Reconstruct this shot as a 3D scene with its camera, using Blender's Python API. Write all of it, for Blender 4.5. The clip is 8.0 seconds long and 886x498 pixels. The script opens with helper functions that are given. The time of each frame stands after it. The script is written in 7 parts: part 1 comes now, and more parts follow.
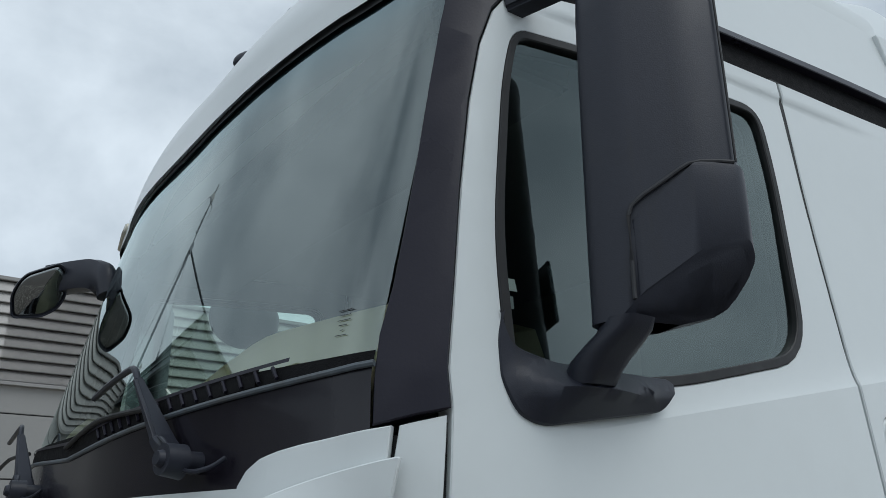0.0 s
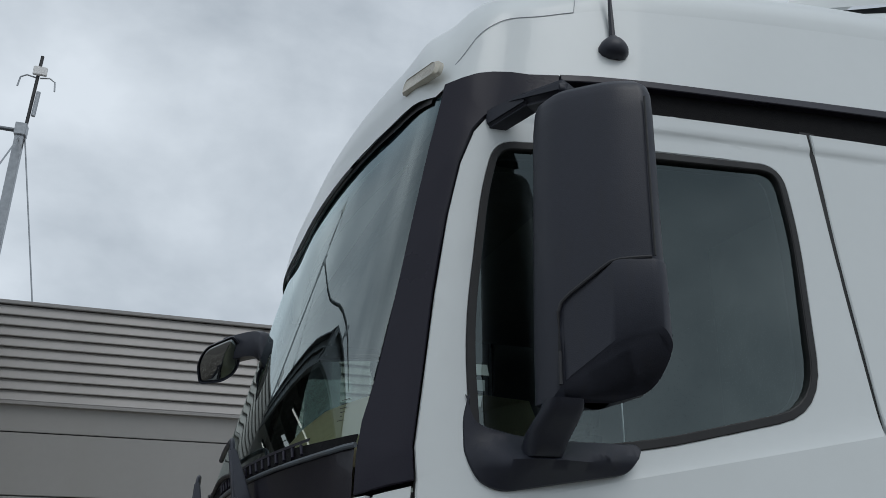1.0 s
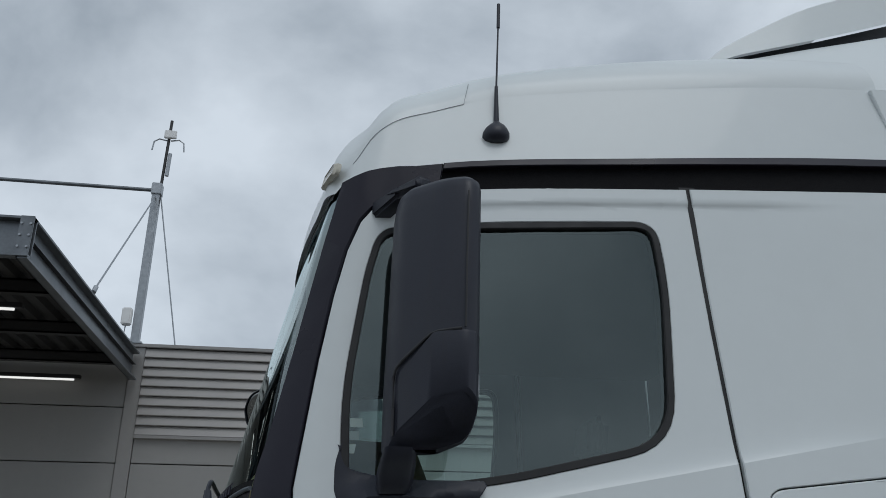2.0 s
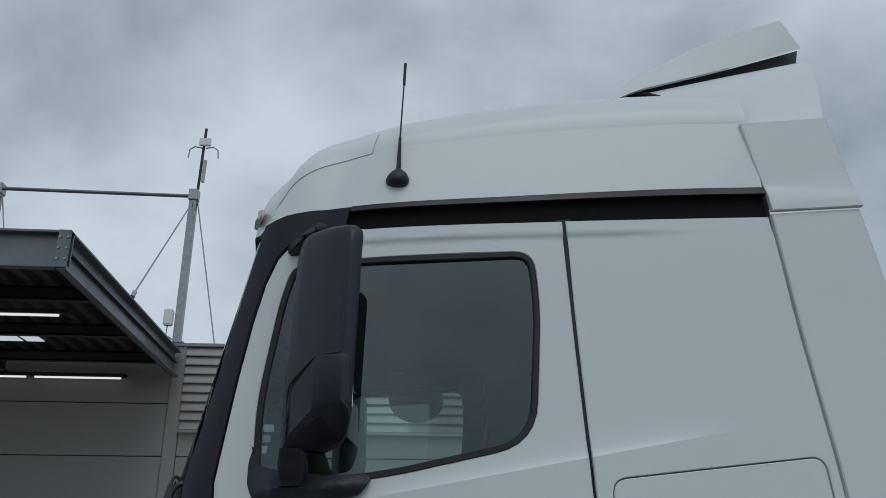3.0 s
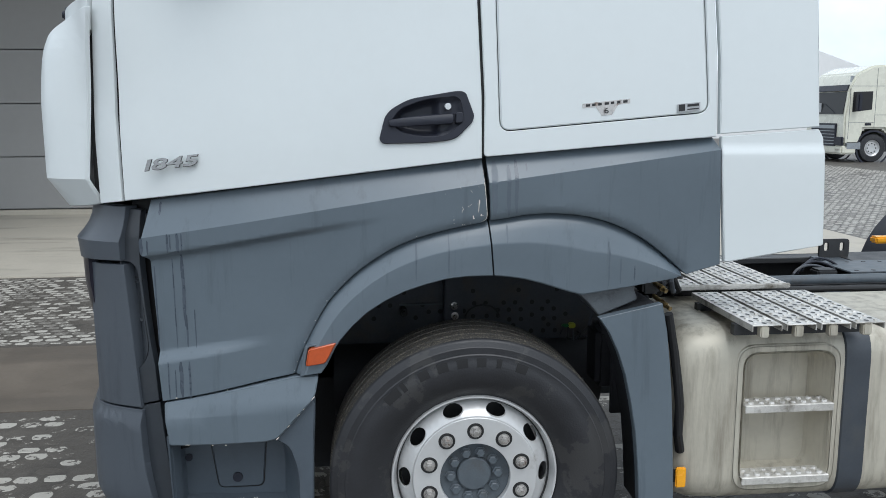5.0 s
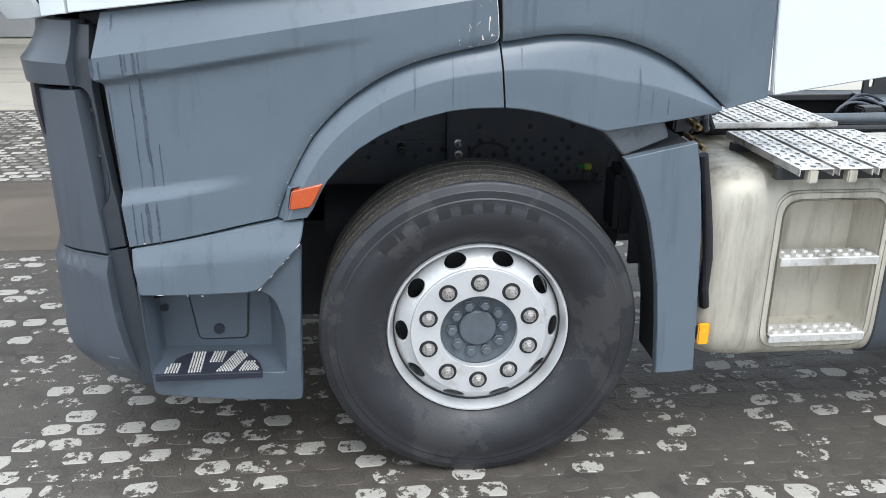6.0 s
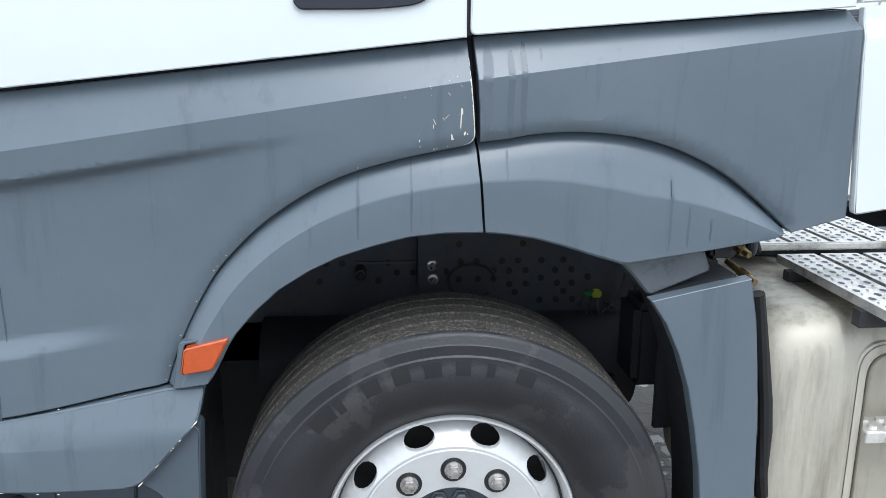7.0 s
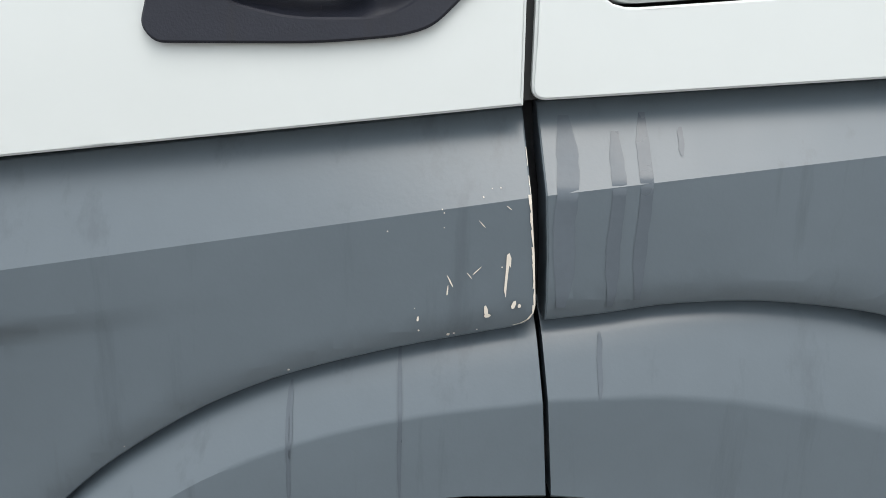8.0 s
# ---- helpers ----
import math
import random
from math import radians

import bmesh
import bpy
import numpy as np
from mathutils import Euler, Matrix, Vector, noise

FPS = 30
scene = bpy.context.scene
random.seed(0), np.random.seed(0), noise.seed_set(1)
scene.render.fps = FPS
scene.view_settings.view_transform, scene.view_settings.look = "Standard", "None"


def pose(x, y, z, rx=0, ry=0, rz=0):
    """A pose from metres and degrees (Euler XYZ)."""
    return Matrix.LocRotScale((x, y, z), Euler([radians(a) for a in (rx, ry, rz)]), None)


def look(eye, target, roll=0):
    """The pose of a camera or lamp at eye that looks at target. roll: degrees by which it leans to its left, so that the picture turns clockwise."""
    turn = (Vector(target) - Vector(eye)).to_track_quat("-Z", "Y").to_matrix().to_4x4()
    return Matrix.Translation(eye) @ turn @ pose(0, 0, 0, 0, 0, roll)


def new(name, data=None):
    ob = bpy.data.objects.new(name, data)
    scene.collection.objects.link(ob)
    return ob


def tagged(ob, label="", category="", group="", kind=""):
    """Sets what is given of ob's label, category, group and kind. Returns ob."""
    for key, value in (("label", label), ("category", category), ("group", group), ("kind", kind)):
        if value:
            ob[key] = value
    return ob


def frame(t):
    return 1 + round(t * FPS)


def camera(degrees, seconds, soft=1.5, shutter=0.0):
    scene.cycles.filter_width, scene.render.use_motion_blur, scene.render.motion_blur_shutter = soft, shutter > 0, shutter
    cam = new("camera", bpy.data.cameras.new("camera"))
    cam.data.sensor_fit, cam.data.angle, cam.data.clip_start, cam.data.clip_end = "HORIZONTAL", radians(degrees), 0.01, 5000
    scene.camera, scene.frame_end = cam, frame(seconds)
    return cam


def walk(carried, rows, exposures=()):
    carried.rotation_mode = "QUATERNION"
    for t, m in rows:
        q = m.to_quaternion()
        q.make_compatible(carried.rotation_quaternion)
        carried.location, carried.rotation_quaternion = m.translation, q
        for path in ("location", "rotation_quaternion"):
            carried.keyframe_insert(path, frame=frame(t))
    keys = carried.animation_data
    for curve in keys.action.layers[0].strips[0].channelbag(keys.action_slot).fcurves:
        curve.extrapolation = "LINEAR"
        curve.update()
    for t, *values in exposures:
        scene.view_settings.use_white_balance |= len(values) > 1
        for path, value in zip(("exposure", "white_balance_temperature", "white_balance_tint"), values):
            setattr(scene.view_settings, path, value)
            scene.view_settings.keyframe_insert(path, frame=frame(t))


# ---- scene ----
cam = camera(55.7, 8.0, soft=0.4)
PATH = [
    (0, (-1.84, -0.958, 1.95), (-0.749, 0.58, 2.616), -0.1),
    (0.5, (-1.732, -1.182, 1.964), (-0.923, 0.508, 2.663), 0.7),
    (1, (-1.57, -1.47, 1.998), (-0.978, 0.307, 2.701), 0.9),
    (1.5, (-1.281, -1.731, 2.001), (-0.898, 0.092, 2.728), 1.0),
    (1.7, (-1.187, -1.832, 2.004), (-0.858, -0.001, 2.737), 0.7),
    (2.8, (-0.703, -2.438, 1.983), (-0.568, -0.583, 2.717), 0.5),
    (3, (-0.637, -2.503, 1.973), (-0.5, -0.639, 2.683), 0.2),
    (3.5, (-0.56, -2.692, 1.937), (-0.426, -0.749, 2.391), -0.1),
    (3.8, (-0.542, -2.757, 1.903), (-0.39, -0.785, 2.205), -0.2),
    (3.9, (-0.531, -2.77, 1.891), (-0.372, -0.791, 2.135), -0.3),
    (4, (-0.515, -2.779, 1.878), (-0.352, -0.794, 2.057), -0.4),
    (4.5, (-0.425, -2.745, 1.817), (-0.247, -0.757, 1.683), -0.5),
    (5, (-0.371, -2.671, 1.741), (-0.181, -0.706, 1.421), -0.2),
    (5.2, (-0.36, -2.634, 1.723), (-0.167, -0.687, 1.308), -0.0),
    (6.3, (-0.318, -2.17, 1.636), (-0.145, -0.31, 0.921), 0.4),
    (6.5, (-0.291, -2.048, 1.627), (-0.11, -0.161, 0.988), 0.5),
    (7, (-0.183, -1.644, 1.595), (-0.003, 0.288, 1.109), 0.4),
    (7.5, (-0.158, -1.191, 1.564), (-0.014, 0.762, 1.157), 0.5),
    (8, (-0.09, -0.747, 1.653), (0.0, 1.191, 1.169), 1.1),
]


EXPO = [(0.0, 0.46, 6150, 7), (0.5, 0.31, 6200, 8), (1.0, 0.18, 6250, 9), (1.5, 0.13, 6200, 9), (3.0, -0.10, 6000, 7), (3.5, -0.10, 5950, 6), (4.0, 0.10, 6000, 6), (4.5, 0.72, 6100, 8), (5.0, 1.05, 6150, 9), (6.5, 1.93, 6100, 11), (7.0, 1.66, 6050, 10), (7.5, 1.62, 6200, 9), (8.0, 1.37, 6750, 10)]
walk(cam, [(t, look(eye, target, roll)) for t, eye, target, roll in PATH], EXPO)


# ---- light ----
def tree_of(idblock):
    idblock.use_nodes = True
    idblock.node_tree.nodes.clear()
    return idblock.node_tree


def node(nt, kind, **values):
    n = nt.nodes.new(kind)
    for key, value in values.items():
        if key in n.inputs:
            n.inputs[key].default_value = value
    return n


SUN_UP, SUN_ROUND = 52, 200
world = bpy.data.worlds.new("overcast_sky")
scene.world = world
nt = tree_of(world)
out = nt.nodes.new("ShaderNodeOutputWorld")
bg = node(nt, "ShaderNodeBackground", Strength=0.098)
sky = nt.nodes.new("ShaderNodeTexSky")
sky.sky_type, sky.sun_disc = "NISHITA", False
sky.sun_elevation, sky.sun_rotation = radians(SUN_UP), radians(SUN_ROUND)
co = nt.nodes.new("ShaderNodeTexCoord")
squash = nt.nodes.new("ShaderNodeMapping")
squash.inputs["Scale"].default_value = (1.0, 1.0, 1.35)
big = node(nt, "ShaderNodeTexNoise", Scale=2.2, Detail=7.0, Roughness=0.52, Distortion=0.15)
ramp = nt.nodes.new("ShaderNodeValToRGB")
ramp.color_ramp.elements[0].position, ramp.color_ramp.elements[0].color = 0.36, (3.1, 3.47, 3.82, 1)
ramp.color_ramp.elements[1].position, ramp.color_ramp.elements[1].color = 0.63, (6.85, 7.25, 7.6, 1)
cloud = nt.nodes.new("ShaderNodeMixRGB")
cloud.inputs[0].default_value = 0.93
nt.links.new(co.outputs["Generated"], squash.inputs["Vector"])
nt.links.new(squash.outputs["Vector"], big.inputs["Vector"])
nt.links.new(big.outputs["Fac"], ramp.inputs["Fac"])
nt.links.new(sky.outputs["Color"], cloud.inputs[1])
nt.links.new(ramp.outputs["Color"], cloud.inputs[2])
nt.links.new(cloud.outputs["Color"], bg.inputs["Color"])
nt.links.new(bg.outputs["Background"], out.inputs["Surface"])
sun = new("sun", bpy.data.lights.new("sun", "SUN"))
sun.data.energy, sun.data.angle, sun.data.color = 0.65, radians(35), (1.0, 0.97, 0.93)
sun.matrix_world = look((4, -14, 22), (0, 0, 0))


# ---- materials ----
def surface(name, color, rough=0.5, metal=0.0, vary=0.12, scale=6.0, bump=0.0, bump_scale=80.0, coat=0.0, dirt=None, dirt_low=0.55, dirt_high=0.75, dirt_scale=3.0, streak=None, random_shade=0.0, spec=0.5, rough_vary=0.12):
    """A procedural surface: two scales of variation, a stain colour with its own shape, fine relief."""
    m = bpy.data.materials.new(name)
    nt = tree_of(m)
    out, b = nt.nodes.new("ShaderNodeOutputMaterial"), nt.nodes.new("ShaderNodeBsdfPrincipled")
    nt.links.new(b.outputs[0], out.inputs[0])
    b.inputs["Metallic"].default_value = metal
    b.inputs["Coat Weight"].default_value, b.inputs["Coat Roughness"].default_value = coat, 0.06
    b.inputs["Specular IOR Level"].default_value = spec
    co = nt.nodes.new("ShaderNodeTexCoord")
    where = nt.nodes.new("ShaderNodeMapping")
    nt.links.new(co.outputs["Object"], where.inputs["Vector"])
    n1 = node(nt, "ShaderNodeTexNoise", Scale=scale, Detail=5.0, Roughness=0.6)
    n2 = node(nt, "ShaderNodeTexNoise", Scale=scale * 14, Detail=3.0)
    for n in (n1, n2):
        nt.links.new(where.outputs[0], n.inputs["Vector"])
    add = nt.nodes.new("ShaderNodeMath")
    add.operation = "MULTIPLY_ADD"
    nt.links.new(n2.outputs["Fac"], add.inputs[0])
    add.inputs[1].default_value = 0.35
    nt.links.new(n1.outputs["Fac"], add.inputs[2])
    ramp = nt.nodes.new("ShaderNodeValToRGB")
    lo, hi = [max(c * (1 - vary), 0) for c in color], [min(c * (1 + vary), 1) for c in color]
    ramp.color_ramp.elements[0].position, ramp.color_ramp.elements[0].color = 0.42, (*lo, 1)
    ramp.color_ramp.elements[1].position, ramp.color_ramp.elements[1].color = 0.92, (*hi, 1)
    nt.links.new(add.outputs[0], ramp.inputs["Fac"])
    shade = ramp.outputs["Color"]
    if random_shade:
        info = nt.nodes.new("ShaderNodeObjectInfo")
        geo = nt.nodes.new("ShaderNodeNewGeometry")
        plus = nt.nodes.new("ShaderNodeMath")
        plus.operation = "ADD"
        nt.links.new(info.outputs["Random"], plus.inputs[0])
        nt.links.new(geo.outputs["Random Per Island"], plus.inputs[1])
        wrap = nt.nodes.new("ShaderNodeMath")
        wrap.operation = "FRACT"
        nt.links.new(plus.outputs[0], wrap.inputs[0])
        span = nt.nodes.new("ShaderNodeMapRange")
        span.inputs["To Min"].default_value, span.inputs["To Max"].default_value = 1 - random_shade, 1 + random_shade
        nt.links.new(wrap.outputs[0], span.inputs["Value"])
        mul = nt.nodes.new("ShaderNodeMixRGB")
        mul.blend_type = "MULTIPLY"
        mul.inputs[0].default_value = 1
        nt.links.new(shade, mul.inputs[1])
        nt.links.new(span.outputs[0], mul.inputs[2])
        shade = mul.outputs[0]
    mask = None
    if dirt:
        d = node(nt, "ShaderNodeTexNoise", Scale=dirt_scale, Detail=8.0, Roughness=0.65)
        if streak:
            tall = nt.nodes.new("ShaderNodeMapping")
            tall.inputs["Scale"].default_value = streak
            nt.links.new(co.outputs["Object"], tall.inputs["Vector"])
            nt.links.new(tall.outputs[0], d.inputs["Vector"])
        else:
            nt.links.new(co.outputs["Object"], d.inputs["Vector"])
        span = nt.nodes.new("ShaderNodeMapRange")
        span.inputs["From Min"].default_value, span.inputs["From Max"].default_value = dirt_low, dirt_high
        nt.links.new(d.outputs["Fac"], span.inputs["Value"])
        mix = nt.nodes.new("ShaderNodeMixRGB")
        nt.links.new(span.outputs[0], mix.inputs[0])
        nt.links.new(shade, mix.inputs[1])
        mix.inputs[2].default_value = (*dirt, 1)
        shade, mask = mix.outputs[0], span.outputs[0]
    nt.links.new(shade, b.inputs["Base Color"])
    r = nt.nodes.new("ShaderNodeMapRange")
    r.inputs["From Min"].default_value, r.inputs["From Max"].default_value = 0.3, 0.8
    r.inputs["To Min"].default_value, r.inputs["To Max"].default_value = max(rough - rough_vary, 0.02), min(rough + rough_vary, 1)
    nt.links.new(n1.outputs["Fac"], r.inputs["Value"])
    nt.links.new(r.outputs[0], b.inputs["Roughness"])
    if bump:
        n3 = node(nt, "ShaderNodeTexNoise", Scale=bump_scale, Detail=4.0)
        nt.links.new(where.outputs[0], n3.inputs["Vector"])
        bp = node(nt, "ShaderNodeBump", Strength=bump, Distance=0.004)
        nt.links.new(n3.outputs["Fac"], bp.inputs["Height"])
        nt.links.new(bp.outputs[0], b.inputs["Normal"])
    return m


def glass(name, tint, ior=1.5, rough=0.0, tone=(0.93, 1.0, 0.98), top=None):
    """A thin tinted pane: clear through, mirror-like by its angle."""
    m = bpy.data.materials.new(name)
    nt = tree_of(m)
    out = nt.nodes.new("ShaderNodeOutputMaterial")
    clear = node(nt, "ShaderNodeBsdfTransparent", Color=(*tint, 1))
    gloss = node(nt, "ShaderNodeBsdfGlossy", Roughness=rough, Color=(*tone, 1))
    if top:
        # a shade band fades in towards the upper edge
        co = nt.nodes.new("ShaderNodeTexCoord")
        cut = nt.nodes.new("ShaderNodeSeparateXYZ")
        span = nt.nodes.new("ShaderNodeMapRange")
        span.interpolation_type = "SMOOTHSTEP"
        span.inputs["From Min"].default_value, span.inputs["From Max"].default_value = 2.84, 3.10
        nt.links.new(co.outputs["Object"], cut.inputs[0])
        nt.links.new(cut.outputs["Z"], span.inputs["Value"])
        for shader, low, high in ((clear, tint, top[0]), (gloss, tone, top[1])):
            fade = nt.nodes.new("ShaderNodeMixRGB")
            fade.inputs[1].default_value, fade.inputs[2].default_value = (*low, 1), (*high, 1)
            nt.links.new(span.outputs[0], fade.inputs[0])
            nt.links.new(fade.outputs[0], shader.inputs["Color"])
    f = node(nt, "ShaderNodeFresnel", IOR=ior)
    mix = nt.nodes.new("ShaderNodeMixShader")
    nt.links.new(f.outputs[0], mix.inputs[0])
    nt.links.new(clear.outputs[0], mix.inputs[1])
    nt.links.new(gloss.outputs[0], mix.inputs[2])
    nt.links.new(mix.outputs[0], out.inputs[0])
    return m


def glow(name, color, strength):
    m = bpy.data.materials.new(name)
    nt = tree_of(m)
    out = nt.nodes.new("ShaderNodeOutputMaterial")
    e = node(nt, "ShaderNodeEmission", Color=(*color, 1), Strength=strength)
    nt.links.new(e.outputs[0], out.inputs[0])
    return m


WHITE = surface("white_paint", (0.690, 0.728, 0.728), 0.40, vary=0.02, scale=2.0, coat=0.22, dirt=(0.660, 0.692, 0.688), dirt_low=0.55, dirt_high=0.95, dirt_scale=7, rough_vary=0.06)
GREY = surface("grey_cladding_paint", (0.110, 0.139, 0.164), 0.40, vary=0.06, scale=3.0, coat=0.35, bump=0.03, bump_scale=260, dirt=(0.091, 0.115, 0.137), dirt_low=0.56, dirt_high=0.66, dirt_scale=2.2, streak=(9, 9, 0.8))
next(n for n in GREY.node_tree.nodes if n.type == "BSDF_PRINCIPLED").inputs["Coat Roughness"].default_value = 0.28
BLACK = surface("black_grained_plastic", (0.0220, 0.0243, 0.0355), 0.46, spec=0.36, vary=0.15, scale=8, bump=0.10, bump_scale=420, dirt=(0.025, 0.025, 0.030), dirt_low=0.55, dirt_high=0.8, dirt_scale=3, streak=(8, 8, 0.6))
COWL = surface("glossy_dark_cowl_paint", (0.0125, 0.0110, 0.0165), 0.24, vary=0.1, scale=5, coat=0.15, spec=0.30, rough_vary=0.06)
STEP = surface("dull_grey_step_plastic", (0.078, 0.097, 0.118), 0.42, vary=0.08, scale=5, bump=0.08, bump_scale=220, dirt=(0.064, 0.078, 0.094), dirt_low=0.50, dirt_high=0.70, dirt_scale=4)
BUMPER = surface("dark_grey_bumper_plastic", (0.070, 0.082, 0.098), 0.42, vary=0.06, scale=4, bump=0.10, bump_scale=240, dirt=(0.056, 0.065, 0.078), dirt_low=0.54, dirt_high=0.68, dirt_scale=2.4, streak=(9, 9, 0.8))
PILLAR = surface("dark_grey_pillar_paint", (0.0142, 0.0130, 0.0225), 0.38, vary=0.08, scale=4, bump=0.05, bump_scale=200, spec=0.28)
SIDE = surface("dull_dark_grey_plastic", (0.034, 0.040, 0.048), 0.45, vary=0.10, scale=6, bump=0.10, bump_scale=240, dirt=(0.046, 0.050, 0.056), dirt_low=0.52, dirt_high=0.72, dirt_scale=5)
SCUFF = surface("scuffed_grey_plastic", (0.23, 0.245, 0.265), 0.7, vary=0.2, scale=60)
WORN = surface("weathered_grey_bracket", (0.120, 0.134, 0.146), 0.48, vary=0.2, scale=14, bump=0.15, bump_scale=90, dirt=(0.060, 0.066, 0.072), dirt_low=0.50, dirt_high=0.62, dirt_scale=11)
BRASS = surface("tarnished_brass", (0.36, 0.27, 0.13), 0.4, metal=0.8, vary=0.3, scale=40, dirt=(0.10, 0.06, 0.035), dirt_low=0.5, dirt_high=0.7, dirt_scale=30)
DARK = surface("dark_underside", (0.027, 0.028, 0.032), 0.7, vary=0.3, scale=9, bump=0.3, bump_scale=60)
CHASSIS = surface("dusty_black_chassis_paint_and_shadow", (0.030, 0.031, 0.033), 0.55, vary=0.3, scale=10, bump=0.2, bump_scale=70, dirt=(0.06, 0.052, 0.042), dirt_low=0.55, dirt_high=0.8, dirt_scale=9)
SHELF = surface("dull_dark_chassis_sheet", (0.066, 0.073, 0.086), 0.6, vary=0.25, scale=8, bump=0.1, bump_scale=60, dirt=(0.09, 0.08, 0.068), dirt_low=0.52, dirt_high=0.75, dirt_scale=7)
SEAL = surface("rubber_seal_and_channel_shade", (0.012, 0.012, 0.013), 0.62, vary=0.2, scale=20)
RUBBER = surface("tyre_rubber", (0.0200, 0.0205, 0.0235), 0.48, vary=0.2, scale=9, bump=0.2, bump_scale=150, dirt=(0.036, 0.0355, 0.036), dirt_low=0.54, dirt_high=0.56, dirt_scale=4.2)
TREAD = surface("muddy_tyre_tread", (0.036, 0.034, 0.031), 0.85, vary=0.5, scale=40, bump=1.0, bump_scale=110, dirt=(0.125, 0.110, 0.086), dirt_low=0.49, dirt_high=0.62, dirt_scale=150)
RIM = surface("silver_rim_paint", (0.60, 0.60, 0.595), 0.33, metal=0.30, rough_vary=0.05, vary=0.05, scale=6, dirt=(0.33, 0.31, 0.28), dirt_low=0.62, dirt_high=0.85, dirt_scale=8)
STEEL = surface("galvanised_steel", (0.36, 0.38, 0.40), 0.42, metal=0.75, vary=0.18, scale=12, bump=0.1, bump_scale=90)
NUT = surface("worn_nut_steel", (0.52, 0.50, 0.48), 0.34, metal=0.8, vary=0.3, scale=40, dirt=(0.16, 0.08, 0.04), dirt_low=0.55, dirt_high=0.72, dirt_scale=28)
HUB = surface("grey_hub_paint", (0.092, 0.110, 0.126), 0.5, vary=0.2, scale=16, dirt=(0.07, 0.065, 0.06), dirt_low=0.5, dirt_high=0.8, dirt_scale=18)
ALU = surface("weathered_aluminium", (0.53, 0.495, 0.41), 0.55, metal=0.22, vary=0.09, scale=3, bump=0.06, bump_scale=60, dirt=(0.25, 0.222, 0.175), dirt_low=0.46, dirt_high=0.76, dirt_scale=3.0, streak=(7, 7, 0.8))
PLATE = surface("bare_aluminium_tread_plate", (0.66, 0.64, 0.60), 0.45, metal=0.45, vary=0.2, scale=9, bump=0.2, bump_scale=90, dirt=(0.20, 0.18, 0.145), dirt_low=0.50, dirt_high=0.72, dirt_scale=14)
CHROME = surface("chrome_lettering", (0.68, 0.69, 0.70), 0.22, metal=1.0, vary=0.05, scale=20, rough_vary=0.05)
ORANGE = surface("orange_lens", (0.50, 0.085, 0.020), 0.2, vary=0.1, scale=60, bump=0.3, bump_scale=300, coat=0.5)
AMBER = surface("amber_reflector", (0.95, 0.42, 0.02), 0.25, vary=0.05, scale=60, bump=0.3, bump_scale=300)
LENS = surface("clear_lamp_lens", (0.55, 0.52, 0.44), 0.2, metal=0.2, vary=0.15, scale=40, bump=0.3, bump_scale=200)
CREAM = surface("cream_dashboard_plastic", (0.66, 0.61, 0.43), 0.6, vary=0.05, scale=6, bump=0.1, bump_scale=300)
CABIN = surface("dark_cabin_cloth", (0.075, 0.078, 0.084), 0.9, vary=0.25, scale=12, bump=0.05, bump_scale=200)
LINER = surface("grey_cabin_lining", (0.13, 0.137, 0.145), 0.9, vary=0.12, scale=8, bump=0.02, bump_scale=240)
GLASS = glass("side_window_glass", (0.74, 0.87, 0.84), 1.95, tone=(0.86, 1.0, 0.99))
SCREEN = glass("green_tinted_windscreen", (0.76, 0.88, 0.81), 2.5, tone=(0.90, 1.0, 0.99), top=((0.20, 0.46, 0.58), (0.74, 0.94, 1.0)))
MESH = surface("black_cowl_mesh", (0.006, 0.006, 0.007), 0.8, spec=0.15, vary=0.3, scale=60, bump=0.4, bump_scale=300)
CONVEX = surface("dark_convex_mirror", (0.30, 0.31, 0.31), 0.06, metal=1.0, vary=0.05, rough_vary=0.02)
PLUG = surface("green_plastic", (0.02, 0.20, 0.06), 0.5)
MIRROR = surface("mirror_glass", (0.8, 0.82, 0.82), 0.02, metal=1.0, vary=0.0, rough_vary=0.0)
PANEL_W = surface("grey_wall_panel_paint", (0.285, 0.280, 0.271), 0.5, vary=0.05, scale=0.6, bump=0.04, bump_scale=12, dirt=(0.27, 0.265, 0.25), dirt_low=0.5, dirt_high=0.85, dirt_scale=0.7, streak=(1.5, 1.5, 0.3))
SIDING = surface("light_grey_metal_siding", (0.29, 0.28, 0.272), 0.42, metal=0.15, vary=0.06, scale=1.2, dirt=(0.31, 0.30, 0.285), dirt_low=0.5, dirt_high=0.9, dirt_scale=1.0)
CANOPY = surface("galvanised_canopy_steel", (0.18, 0.195, 0.21), 0.45, metal=0.6, vary=0.22, scale=3, bump=0.08, bump_scale=30, dirt=(0.13, 0.14, 0.15), dirt_low=0.5, dirt_high=0.75, dirt_scale=1.6)
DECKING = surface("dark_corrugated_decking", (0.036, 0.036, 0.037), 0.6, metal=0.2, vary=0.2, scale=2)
TUBE = glow("fluorescent_tube", (1.0, 0.97, 0.9), 0.85)
SKYLIGHT = glow("glowing_roof_pane", (0.93, 0.97, 1.0), 0.6)
